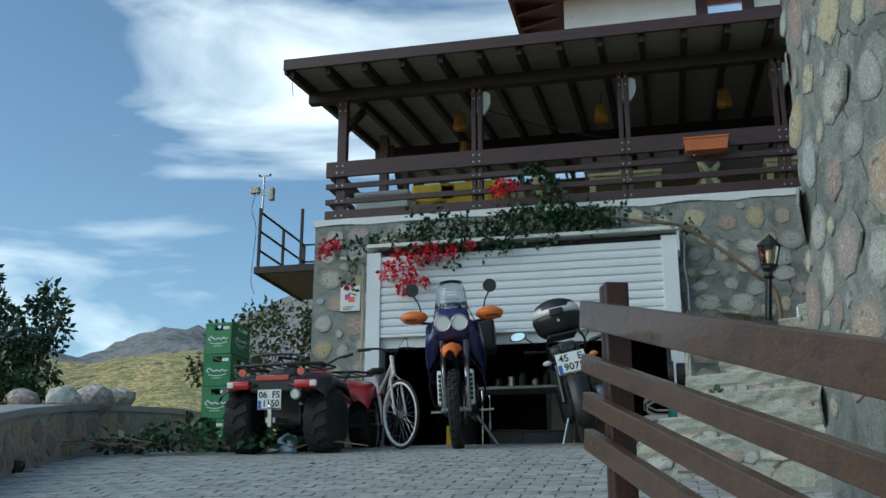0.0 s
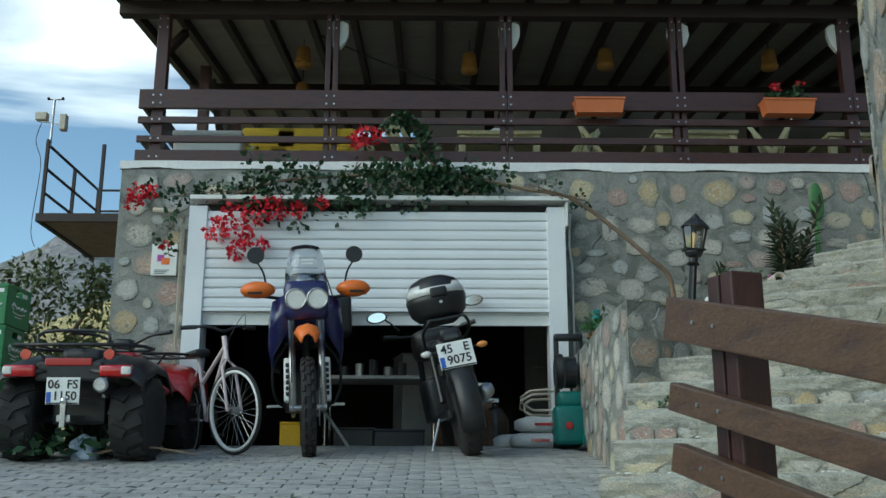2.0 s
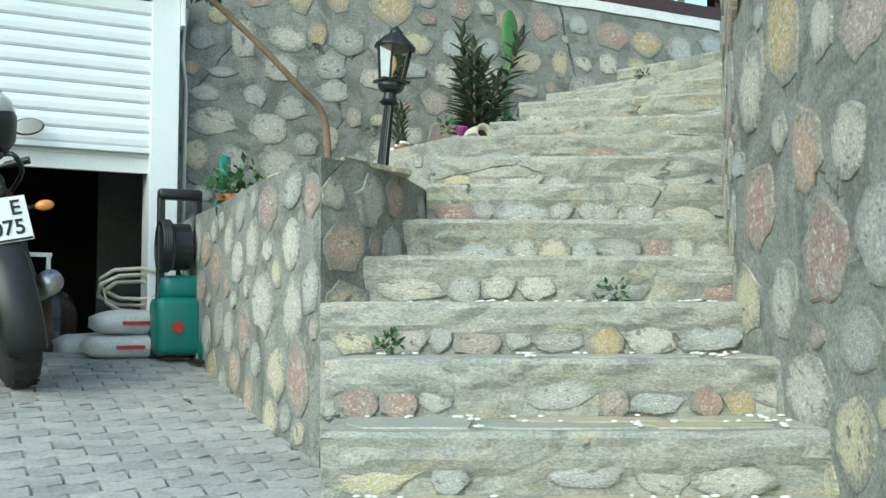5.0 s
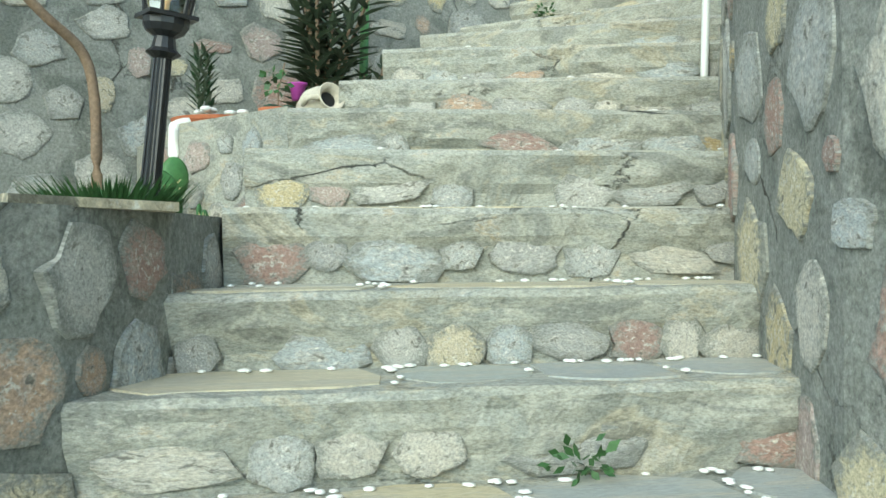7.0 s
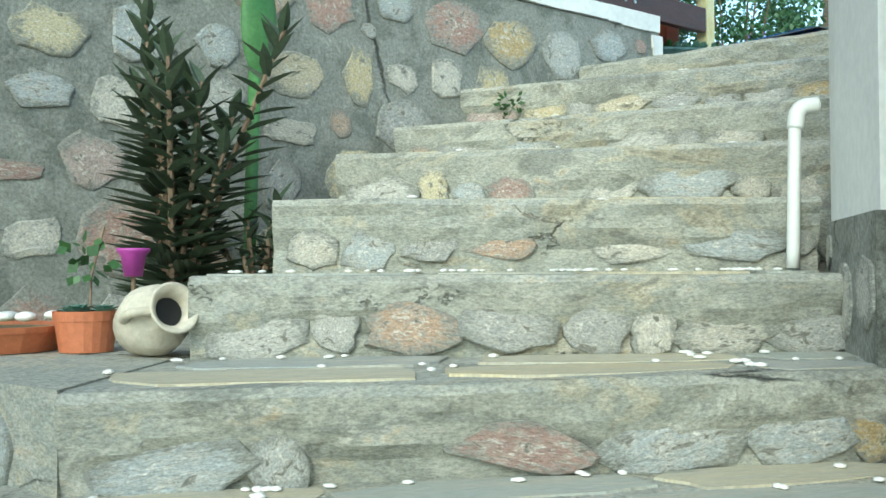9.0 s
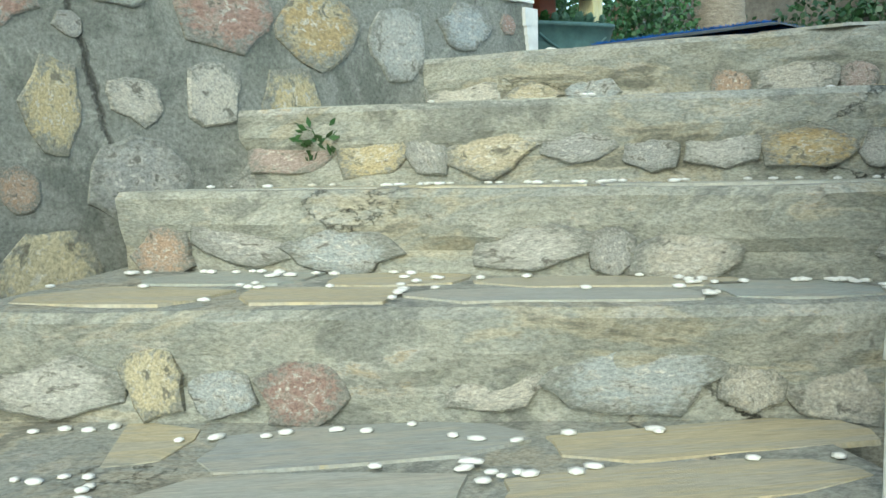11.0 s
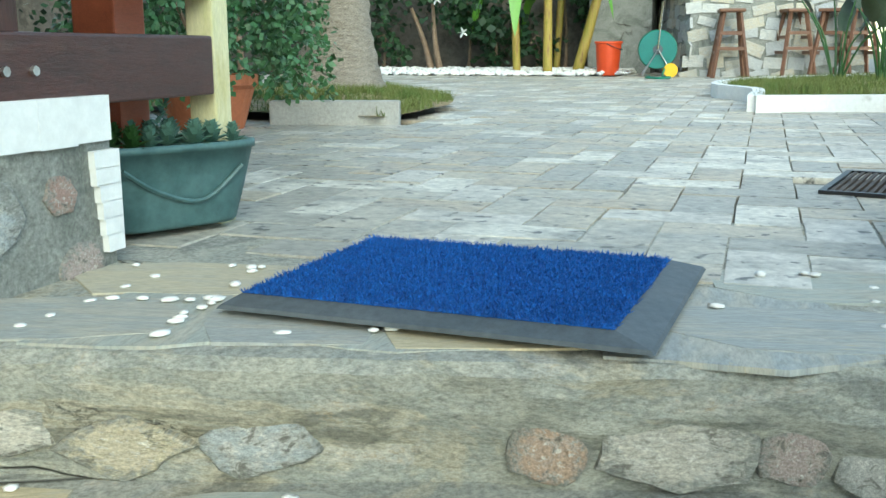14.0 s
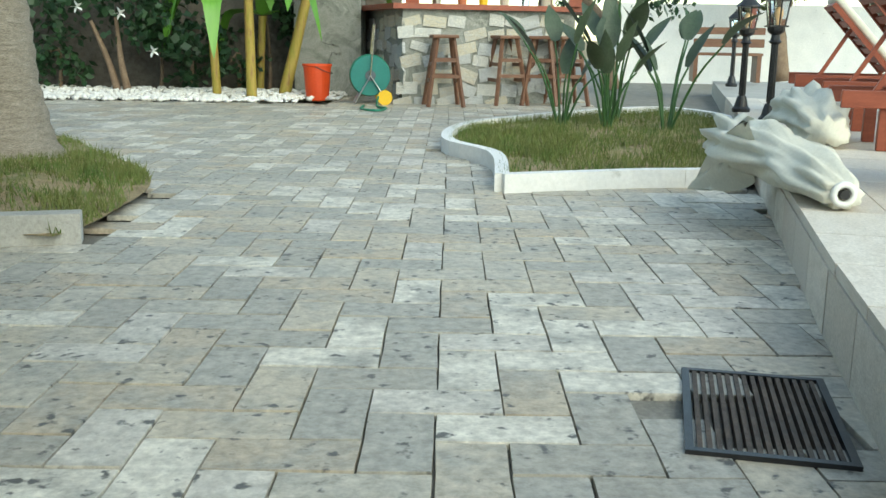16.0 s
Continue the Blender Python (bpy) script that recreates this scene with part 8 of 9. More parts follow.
for k in range(6):
    a = k * 1.05
    part("stem", tube(bmesh.new(), [(0, 0, 0.3), (0.2 * math.cos(a), 0.2 * math.sin(a), 0.8), (0.35 * math.cos(a), 0.3 * math.sin(a), 1.4)], 0.014, 6, 0.006), M_TWIG, tp2)

# gravel strip and back wall
bm = bmesh.new()
r = random.Random(41)
unit = bmesh.new()
bmesh.ops.create_icosphere(unit, subdivisions=1, radius=1)
uv = [v.co.copy() for v in unit.verts]
uf = [[v.index for v in f.verts] for f in unit.faces]
unit.free()


def pebbles(name, spots, label, parent=None, material=M_PEBBLE):
    """Many small stones in one mesh: (x, y, z, size) each."""
    r = random.Random(len(spots))
    verts, faces = [], []
    for x, y, z, s in spots:
        n0, a = len(verts), r.uniform(0, math.tau)
        sx, sy, sz = s * r.uniform(0.8, 1.4), s * r.uniform(0.7, 1.0), s * (r.uniform(0.4, 0.7) if s > 0.02 else 0.34)
        ca, sa = math.cos(a), math.sin(a)
        verts += [(x + ca * q.x * sx - sa * q.y * sy, y + sa * q.x * sx + ca * q.y * sy, z + q.z * sz) for q in uv]
        faces += [[i + n0 for i in f] for f in uf]
    me = bpy.data.meshes.new(name)
    me.from_pydata(verts, [], faces)
    me.materials.append(material)
    for p in me.polygons:
        p.use_smooth = True
    ob = new(name, me)
    ob.parent = parent
    return tagged(ob, label, "" if parent else "gravel", kind="stuff")


bm.free()
pebbles("bed_gravel", [(r.uniform(0.5, 1.15), r.uniform(8.75, 9.9), 2.90 + r.random() * 0.012, r.uniform(0.008, 0.018)) for k in range(420)], "white gravel scattered in the planter bed")
spots = []
for k in range(2600):
    y = r.uniform(10.95, 15.2)
    x = 15.55 + (0.45 if y < 11.4 else 0) + r.random() ** 0.8 * 1.6
    spots.append((x, y, pave_z(x) + 0.02 + 0.05 * min(1, (x - 15.5)) * r.random(), r.uniform(0.022, 0.05)))
pebbles("white_gravel", spots, "strip of coarse white gravel along the garden wall")
wall_back = structure("wall_back", boxes((17.6, 18.0, 10.3, 22, 4.3, 7.2), (5.6, 18.0, 22.0, 22.4, 4.3, 7.2)), M_BACK, "rough stone wall at the back of the garden, coloured dark for tree shade", "wall")

# shrubs along it
hib = shrub("hibiscus_tree", pose(16.6, 13.75, pave_z(16)), "dark hibiscus with two pale trunks and white flowers", [[(0, 0, 0), (0.05, 0.12, 0.4), (0.0, 0.30, 0.9)], [(0.02, -0.12, 0), (-0.02, -0.06, 0.4), (0.1, 0.02, 0.95)]], [(0, 0.1, 1.25, 0.55), (-0.1, -0.55, 1.2, 0.45), (0.1, 0.75, 1.35, 0.55), (0, 0, 1.9, 0.7), (0.1, -0.4, 0.75, 0.32), (0, -0.75, 0.62, 0.25)], 0.12, M_LEAFD, 51, 150, "tree", 0.8, 0.055)
r = random.Random(61)
for k, (y, z) in enumerate(((0.25, 1.05), (-0.25, 0.98), (-0.05, 1.25), (0.5, 1.4), (-0.62, 0.55), (-0.45, 1.4))):
    bm = bmesh.new()
    for i in range(5):
        a = i * math.tau / 5
        leaf(bm, (-0.55, y, z), (-0.35, math.cos(a), math.sin(a)), 0.085, 0.07, fold=0.2, n=3)
    part("flower", bm, M_PRINT, hib, "white five-petal flower")
for k, (x, y, s, z) in enumerate(((16.6, 15.2, 0.75, 0.9), (16.9, 16.4, 0.9, 1.1), (14.5, 16.2, 0.9, 1.2), (16.9, 14.6, 0.5, 0.5), (17.2, 13.0, 0.5, 0.55), (17.3, 12.4, 0.42, 0.4), (17.1, 11.5, 0.3, 0.9), (15.9, 17.5, 0.9, 1.4), (13.0, 16.8, 0.9, 1.3), (17.2, 13.4, 0.6, 1.7), (17.3, 12.0, 0.5, 1.9))):
    shrub("garden_shrub", pose(x, y, pave_z(x)), "dense dark green garden shrub", [[(0, 0, 0), (0.1, 0, 0.5), (0, 0.1, z)]], [(0, 0, z, s), (0.2, 0.3, z + s * 0.8, s * 0.8), (0, -0.2, z * 0.5, s * 0.6)], 0.11, M_LEAFD, 70 + k, 120)
lil = shrub("flowering_climber", pose(9.7, 12.9, TOP_Z + 0.05), "leafy climber with violet flowers beside the palm", [[(0, 0, 0), (0.1, 0.1, 0.7), (0.0, 0.2, 1.4)]], [(0, 0.2, 1.35, 0.42), (0.1, -0.25, 1.55, 0.32), (-0.1, 0.1, 1.9, 0.5)], 0.09, M_IVY, 91, 140)
M_VIOLET = mat("violet_petal", [(0.16, 0.10, 0.55), (0.22, 0.14, 0.65)], 6, 0.6, 0.0, spread=0.1)
for k in range(6):
    part("flower", tuft(bmesh.new(), (-0.35, -0.35 + 0.1 * k, 1.2 + 0.05 * (k % 3)), 0.04, 16, 0.045, r, 1, 0.9), M_VIOLET, lil, "violet flower")


# banana plants
def banana(m, h, lean, n, label, seed, leaf_l=1.0):
    o = thing("banana_plant", m, label, "plant", "banana plants")
    r = random.Random(seed)
    top = Vector((lean[0], lean[1], h))
    part("trunk", tube(bmesh.new(), curve([(0, 0, 0), top * 0.5, top], 5), 0.075 * h / 1.6, 12, 0.05), M_BSTEM, o, smooth=True)
    for k in range(n):
        a = k * 2.4 + seed
        bm = bmesh.new()
        d = Vector((math.cos(a), math.sin(a), 0.9 if k > 1 else 0.1)).normalized()
        rib = curve([top, top + d * leaf_l * 0.5, top + d * leaf_l * 0.85 + Vector((0, 0, -0.15)), top + d * leaf_l * 1.05 + Vector((0, 0, -0.45 if k > 1 else -0.75))], 5)
        s = Vector((-d.y, d.x, 0)).normalized()
        prev = None
        for i, p in enumerate(rib):
            t = i / (len(rib) - 1)
            w = 0.20 * leaf_l * math.sin(math.pi * min(1, 0.12 + 0.88 * t) ** 0.9) * r.uniform(0.86, 1.0)
            row = (bm.verts.new(p - s * w + Vector((0, 0, w * 0.35))), bm.verts.new(p), bm.verts.new(p + s * w + Vector((0, 0, w * 0.35))))
            if prev:
                bm.faces.new((prev[0], prev[1], row[1], row[0])), bm.faces.new((prev[1], prev[2], row[2], row[1]))
            prev = row
        part("leaf", bm, M_LEAFL, o, smooth=True)
    return o


banana(pose(16.3, 12.45, pave_z(16)), 1.15, (0, 0.05), 4, "young banana plant with broad bright leaves", 1, 0.8)
banana(pose(16.05, 11.98, pave_z(16)), 1.35, (0.02, 0.02), 5, "banana plant with yellow-brown stem", 2, 0.9)
banana(pose(16.5, 11.68, pave_z(16)), 1.65, (0.1, -0.40), 6, "tall leaning banana plant with a hanging leaf", 3, 1.1)
banana(pose(17.2, 12.1, pave_z(16)), 1.0, (0, -0.05), 4, "small banana plant by the wall", 5, 0.7)

# bucket, hose reel
bk = thing("plastic_bucket", pose(16.2, 11.22, pave_z(16.2)), "orange-red plastic bucket beside the banana plants", "bucket")
part("body", lathe(bmesh.new(), [(0.13, 0), (0.135, 0.01), (0.165, 0.40), (0.178, 0.405), (0.178, 0.43), (0.16, 0.43), (0.12, 0.02), (0.01, 0.015)], 26), M_BUCKET, bk, smooth=False)
part("handle", tube(bmesh.new(), curve([(0.17, 0, 0.40), (0.12, -0.16, 0.33), (-0.12, -0.16, 0.33), (-0.17, 0, 0.40)], 4), 0.006, 6), M_BLACK, bk)
reel = thing("hose_reel", pose(15.72, 10.55, pave_z(15.7), 0, 0, 98), "teal garden hose reel cart with yellow wheels", "hose reel")
drum = part("drum", torus(bmesh.new(), 0.17, 0.07, Matrix.Translation((0, 0, 0.33)) @ FACE_BACK, 26, 10, 1.3), M_HOSE, reel, "coiled green hose", True)
for s in (-1, 1):
    part("side_disc", rod(bmesh.new(), (0, s * 0.10, 0.33), (0, s * 0.115, 0.33), 0.225, seg=30), M_TEAL, reel)
    part("wheel", rod(bmesh.new(), (-0.16, s * 0.17 - 0.02, 0.085), (-0.16, s * 0.17 + 0.02, 0.085), 0.085, seg=22), M_YEL, reel)
    part("frame_leg", tube(bmesh.new(), [(-0.16, s * 0.14, 0.08), (0, s * 0.14, 0.33), (0.18, s * 0.14, 0.02)], 0.012, 8), M_STEEL, reel)
    part("handle_rod", rod(bmesh.new(), (0.0, s * 0.14, 0.33), (-0.05, s * 0.14, 0.90), 0.011, seg=8), M_CHROME, reel)
    part("hub_cap", rod(bmesh.new(), (0, s * 0.116, 0.33), (0, s * 0.13, 0.33), 0.06, seg=18), M_RUBB, reel)
part("crank", rod(bmesh.new(), (0.02, -0.13, 0.36), (0.09, -0.17, 0.42), 0.014, seg=8), M_BUCKET, reel)
part("hose_tail", tube(bmesh.new(), curve([(-0.1, 0.1, 0.12), (-0.05, 0.5, 0.02), (-0.12, 0.9, 0.02), (0.0, 1.25, 0.02), (0.15, 1.0, 0.02), (0.1, 0.55, 0.02)], 6), 0.013, 8), M_HOSE, reel, smooth=True)

# bar with stone cladding
BAR = [(17.6, 10.75), (15.78, 10.18), (16.28, 8.15), (17.6, 7.9)]
bm = bmesh.new()
prism(bm, [(17.6, 10.75), (15.78, 10.18), (16.28, 8.15), (18.0, 8.0), (18.0, 10.75)], 4.3, 5.62)
bar = structure("wall_bar", bm, M_MORTAR, "curved stone-clad front of the garden bar", "bar counter")
bcount = thing("bar_counter", pose(16.6, 9.2, 5.62), "brown wooden bar counter top", "counter")
bm = bmesh.new()
prism(bm, [(17.6, 10.95), (15.68, 10.28), (16.20, 8.02), (18.0, 7.85), (18.0, 10.95)], 0.0, 0.06)
bmesh.ops.translate(bm, verts=bm.verts, vec=(-16.6, -9.2, 0))
part("top", bm, M_LOUNGE, bcount)
for k, (y, h, mm) in enumerate(((8.5, 0.2, M_CLAY), (8.75, 0.24, M_SMOKE), (9.0, 0.18, M_CLAY), (9.25, 0.3, M_YEL), (9.5, 0.22, M_TERRA), (9.8, 0.26, M_STEEL))):
    o = thing("bar_item", pose(16.35 - (y - 8.5) * 0.2, y, 5.68), ("stack of cups" if k % 2 else "small jar") + " on the bar counter", "tableware", "things on the bar")
    part("body", lathe(bmesh.new(), [(0.05, 0), (0.06, h * 0.5), (0.055, h), (0.01, h)], 14), mm, o)
structure("post_bar", boxes((16.1, 16.25, 8.1, 8.25, 5.68, 7.2), (15.85, 16.0, 10.0, 10.15, 5.68, 7.2)), M_LOUNGE, "reddish timber posts of the bar roof", "post")
gx = thing("green_crate_box", pose(17.3, 11.0, 5.75), "dark green plastic crate on the wall", "crate")
part("body", boxes((-0.2, 0.2, -0.25, 0.25, 0, 0.25), bev=0.02), M_CRATE, gx)
structure("ledge_back", boxes((16.9, 17.6, 10.76, 11.6, 4.4, 5.75)), M_MORTAR, "stone ledge beside the bar", "ledge")


def stool(m):
    o = thing("bar_stool", m, "dark brown wooden bar stool", "stool", "bar stools")
    part("seat", boxes((-0.17, 0.17, -0.15, 0.15, 0.76, 0.80), bev=0.015), M_CAB, o)
    for sx in (-1, 1):
        for sy in (-1, 1):
            bm = bmesh.new()
            beam(bm, (sx * 0.22, sy * 0.20, 0), (sx * 0.10, sy * 0.09, 0.77), 0.04, 0.04, 0.004)
            part("leg", bm, M_CAB, o)
    for z, w in ((0.27, 0.18), (0.45, 0.15)):
        part("stretcher", boxes((-w, w, -w * 0.9 - 0.012, -w * 0.9 + 0.012, z, z + 0.04), (-w, w, w * 0.9 - 0.012, w * 0.9 + 0.012, z, z + 0.04)), M_CAB, o)
        part("stretcher", boxes((-w - 0.012, -w + 0.012, -w * 0.9, w * 0.9, z + 0.05, z + 0.09), (w - 0.012, w + 0.012, -w * 0.9, w * 0.9, z + 0.05, z + 0.09)), M_CAB, o)
    return o


s0 = stool(pose(15.6, 9.70, pave_z(15.6), 0, 0, 8))
for x, y, rz in ((15.95, 8.98, 20), (15.98, 8.55, -12), (16.05, 8.25, 14)):
    copy_thing(s0, pose(x, y, pave_z(x), 0, 0, rz))


# bird-of-paradise clumps
def strel(m, n, h, seed, flower=False):
    o = thing("bird_of_paradise", m, "bird-of-paradise clump with paddle leaves" + (" and one orange flower" if flower else ""), "plant", "bird-of-paradise clumps")
    r = random.Random(seed)
    for k in range(n):
        a = r.uniform(0, math.tau)
        L = h * r.uniform(0.45, 0.80)
        lean = r.uniform(0.12, 0.75)
        tip = Vector((math.cos(a) * lean * L, math.sin(a) * lean * L, L))
        part("stalk", tube(bmesh.new(), curve([(0.03 * math.cos(a), 0.03 * math.sin(a), 0), tip * 0.5 + Vector((0, 0, 0.08)), tip], 3), 0.012, 6, 0.007), M_LEAF, o)
        bm = bmesh.new()
        leaf(bm, tip, (math.cos(a) * (0.2 + lean), math.sin(a) * (0.2 + lean), 0.9), h * 0.46, h * 0.17, droop=0.3 * lean, fold=0.35, n=6)
        part("leaf", bm, M_LEAFM, o, smooth=True)
    if flower:
        part("flower_stalk", tube(bmesh.new(), [(0, 0, 0), (0.02, 0, 0.7), (0.0, 0, 1.25)], 0.012, 6), M_LEAF, o)
        bm = bmesh.new()
        for k in range(5):
            leaf(bm, (0, 0, 1.25), (0.1, -0.4 + 0.35 * k, 1.0), 0.2, 0.05, n=3)
        part("flower", bm, M_ORANGE, o, "orange crane-shaped flower")
        bm = bmesh.new()
        leaf(bm, (0, 0, 1.25), (0, 1, 0.25), 0.22, 0.05, n=3)
        part("beak", bm, M_LEAFM, o)
    return o


for x, y, n_, h, sd, fl in ((12.6, 8.68, 7, 0.95, 1, False), (12.3, 8.35, 7, 0.85, 2, False), (13.1, 8.15, 8, 1.05, 3, True), (12.3, 7.85, 8, 1.0, 4, False)):
    strel(pose(x, y, pave_z(x) + 0.07), n_, h, sd, fl)

for x, y, h in ((11.76, 7.20, 1.02), (12.78, 7.12, 1.0), (17.5, 5.9, 1.0)):
    street_lamp("garden_lamp", pose(x, y, DECK_Z + 0.003), h, "black cast-iron garden lamp on the pool deck", "garden lamps")

# folded parasol lying on the deck edge
par = thing("folded_parasol", pose(7.75, 8.19, DECK_Z + 0.01, 0, 0, 0), "cream canvas parasol folded up and lying on the deck", "parasol")


def folded(bm, L, r0, r1, seed, n=40, seg=36):
    rows = []
    for i in range(n + 1):
        t = i / n
        rad = r0 + (r1 - r0) * math.sin(t * math.pi * 0.55) ** 0.8
        row = []
        for k in range(seg):
            a = k * math.tau / seg
            q = rad * (1 + 0.5 * noise.noise((math.cos(a) * 2.2, math.sin(a) * 2.2 + seed, t * 3.5)) + 0.16 * math.sin(a * 9 + 5 * t + 2 * noise.noise((t * 4, seed, 0))))
            row.append(bm.verts.new((t * L, q * math.cos(a) * 1.15, max(0.004, rad * 0.85 + q * math.sin(a) * 0.85))))
        rows.append(row)
    for a, b in zip(rows, rows[1:]):
        for k in range(seg):
            bm.faces.new((a[k], a[(k + 1) % seg], b[(k + 1) % seg], b[k]))
    bm.faces.new(rows[0][::-1]), bm.faces.new(rows[-1])
    return bm


part("canopy", folded(bmesh.new(), 1.4, 0.06, 0.135, 1), M_CANVAS, par, smooth=True)
bm = bmesh.new()
rows = []
for i in range(13):
    t = i / 12
    row = []
    for j in range(9):
        u = j / 8
        p = Vector((0.72, 0.12, 0.27)).lerp(Vector((0.98, 0.03, -0.01)), u).lerp(Vector((1.92, 0.10, -0.22)), t)
        p += Vector((0, 0.035, 0.05)) * math.sin(u * 10 + t * 5) * (1 - t) + Vector((0, 0.05, -0.03)) * math.sin(t * math.pi)
        row.append(bm.verts.new(p))
    rows.append(row)
for a, b in zip(rows, rows[1:]):
    for j in range(8):
        bm.faces.new((a[j], a[j + 1], b[j + 1], b[j]))
part("loose_flap", bm, M_CANVAS, par, "loose canvas corner hanging over the edge", True)
part("end_ring", torus(bmesh.new(), 0.036, 0.013, Matrix.Translation((-0.01, 0, 0.06)) @ AX, 22, 8), M_PVC, par, "white plastic end ring", True)
part("pole_end", rod(bmesh.new(), (-0.025, 0, 0.06), (0.3, 0, 0.06), 0.018), M_BLACK, par)
par2 = thing("folded_parasol", pose(9.9, 7.45, DECK_Z + 0.01, 0, 0, -12), "second cream parasol bundled on the deck", "parasol")
part("canopy", folded(bmesh.new(), 1.1, 0.10, 0.17, 7), M_CANVAS, par2, smooth=True)


def lounger(m, raised, label):
    o = thing("sun_lounger", m, label, "sun lounger", "sun loungers")
    for s in (-1, 1):
        part("side_rail", boxes((-1.0, 1.0, s * 0.31 - 0.02, s * 0.31 + 0.02, 0.24, 0.34), bev=0.006), M_LOUNGE, o)
        for x in (-0.9, 0.75):
            part("leg", boxes((x - 0.035, x + 0.035, s * 0.27 - 0.03, s * 0.27 + 0.03, 0, 0.24), bev=0.004), M_LOUNGE, o)
    for i in range(12):
        part("slat", boxes((-0.95 + i * 0.10, -0.88 + i * 0.10, -0.29, 0.29, 0.325, 0.342)), M_LOUNGE, o)
    a = radians(raised)
    mm = Matrix.Translation((0.25, 0, 0.345)) @ Matrix.Rotation(-a, 4, "Y")
    bk_ = part("backrest", boxes((0, 0.75, -0.30, -0.25, -0.02, 0.02), (0, 0.75, 0.25, 0.30, -0.02, 0.02), (0.70, 0.75, -0.25, 0.25, -0.02, 0.02)), M_LOUNGE, o)
    bk_.matrix_basis = mm
    for i in range(7):
        part("back_slat", boxes((0.04 + i * 0.095, 0.10 + i * 0.095, -0.25, 0.25, -0.008, 0.010)), M_LOUNGE, bk_)
    part("back_cushion", boxes((0.0, 0.78, -0.28, 0.28, 0.022, 0.085), bev=0.025), M_CANVAS, bk_, "cream back cushion", True)
    bm = bmesh.new()
    beam(bm, (0.85, 0.2, 0.25), (0.25 + 0.5 * math.cos(a), 0.2, 0.345 + 0.5 * math.sin(a)), 0.03, 0.03)
    part("prop", bm, M_LOUNGE, o)
    return o


for x, y, rz, ra in ((8.15, 6.75, 62, 20), (9.95, 6.35, 62, 45), (11.2, 6.0, 62, 50), (12.5, 5.75, 62, 48)):
    lounger(pose(x, y, DECK_Z + 0.002, 0, 0, rz + 14), ra, "reddish wooden sun lounger with raised cushioned back")
structure("wall_white", boxes((24.0, 24.3, -4, 6.4, 4.3, 6.0)), M_WHITE, "white garden wall beyond the pool deck", "wall")
bench_ = thing("garden_bench", pose(19.0, 5.6, DECK_Z + 0.002, 0, 0, 85), "dark slatted bench by the white wall", "bench")
part("seat", boxes((-0.5, 0.5, -0.2, 0.2, 0.38, 0.42)), M_CAB, bench_)
part("back", boxes((-0.5, 0.5, 0.18, 0.22, 0.5, 0.62), (-0.5, 0.5, 0.18, 0.22, 0.68, 0.78)), M_CAB, bench_)
for x in (-0.45, 0.45):
    part("leg", boxes((x - 0.03, x + 0.03, -0.18, 0.2, 0, 0.38)), M_CAB, bench_)

# trees behind the bar and the deck
def tree(m, h, blobs, label, seed, leaf_mat=M_LEAFD, size=0.14, tr=0.16, per=150):
    return shrub("garden_tree", m, label, [[(0, 0, 0), (0.05, 0.1, h * 0.5), (-0.1, 0.0, h)], [(0, 0.05, h * 0.6), (0.4, 0.3, h * 0.9), (0.7, 0.6, h * 1.2)]], blobs, size, leaf_mat, seed, per, "tree", 0.5, tr)


tree(pose(18.6, 8.2, 4.5), 2.4, [(0, 0, 2.6, 1.1), (0.3, -1.0, 2.3, 0.9), (0, 1.0, 3.0, 1.0), (0.2, -2.0, 2.2, 0.9)], "dark leafy tree behind the bar", 201)
tree(pose(20.5, 7.0, 4.5), 1.4, [(0, 0, 1.9, 0.8), (0.1, -0.8, 1.7, 0.6), (0, 0.6, 1.5, 0.5)], "bushy tree by the white wall", 203)
tree(pose(22.5, 3.6, 4.6), 2.2, [(0, 0, 2.2, 0.8), (0, 1.1, 2.4, 0.8), (0, -1.2, 2.3, 0.9), (0, 0.5, 1.6, 0.5), (0, -2.6, 2.2, 0.9)], "drooping tree over the white wall", 205, M_OLIVE, 0.16)
# left of the driveway
tree(pose(-9.0, 11.6, -0.5), 4.0, [(0, 0, 4.0, 0.9), (-0.9, 0, 3.6, 1.0), (0.5, 0.2, 4.6, 0.55), (-0.4, 0.3, 4.9, 0.5), (0.3, 0, 3.2, 0.9), (-1.5, 0, 4.3, 0.9), (0.9, 0, 3.5, 0.4)], "dark evergreen oak below the driveway wall", 207, M_LEAFD, 0.11, 0.06, 620)
tree(pose(-6.3, 14.3, 1.5), 2.4, [(0, 0, 2.5, 0.7), (0.6, 0, 2.9, 0.55), (-0.5, 0, 2.2, 0.5), (0.9, 0.2, 2.2, 0.6), (0.3, 0, 1.7, 0.6)], "olive-green tree beside the house corner", 209, M_OLIVE, 0.10, 0.05, 380)
hut = thing("far_hut", pose(-62, 108, 10.0, 0, 0, 20), "small far house with a red tiled roof", "house")
part("wall", boxes((-3, 3, -2, 2, 0, 2.2)), M_WHITE, hut)
part("roof", prism(bmesh.new(), [(-3.4, 0), (3.4, 0), (0, 1.3)], -2.4, 2.4, Matrix.Translation((0, 0, 2.2)) @ Matrix.Rotation(radians(90), 4, "X")), M_ROOF, hut)


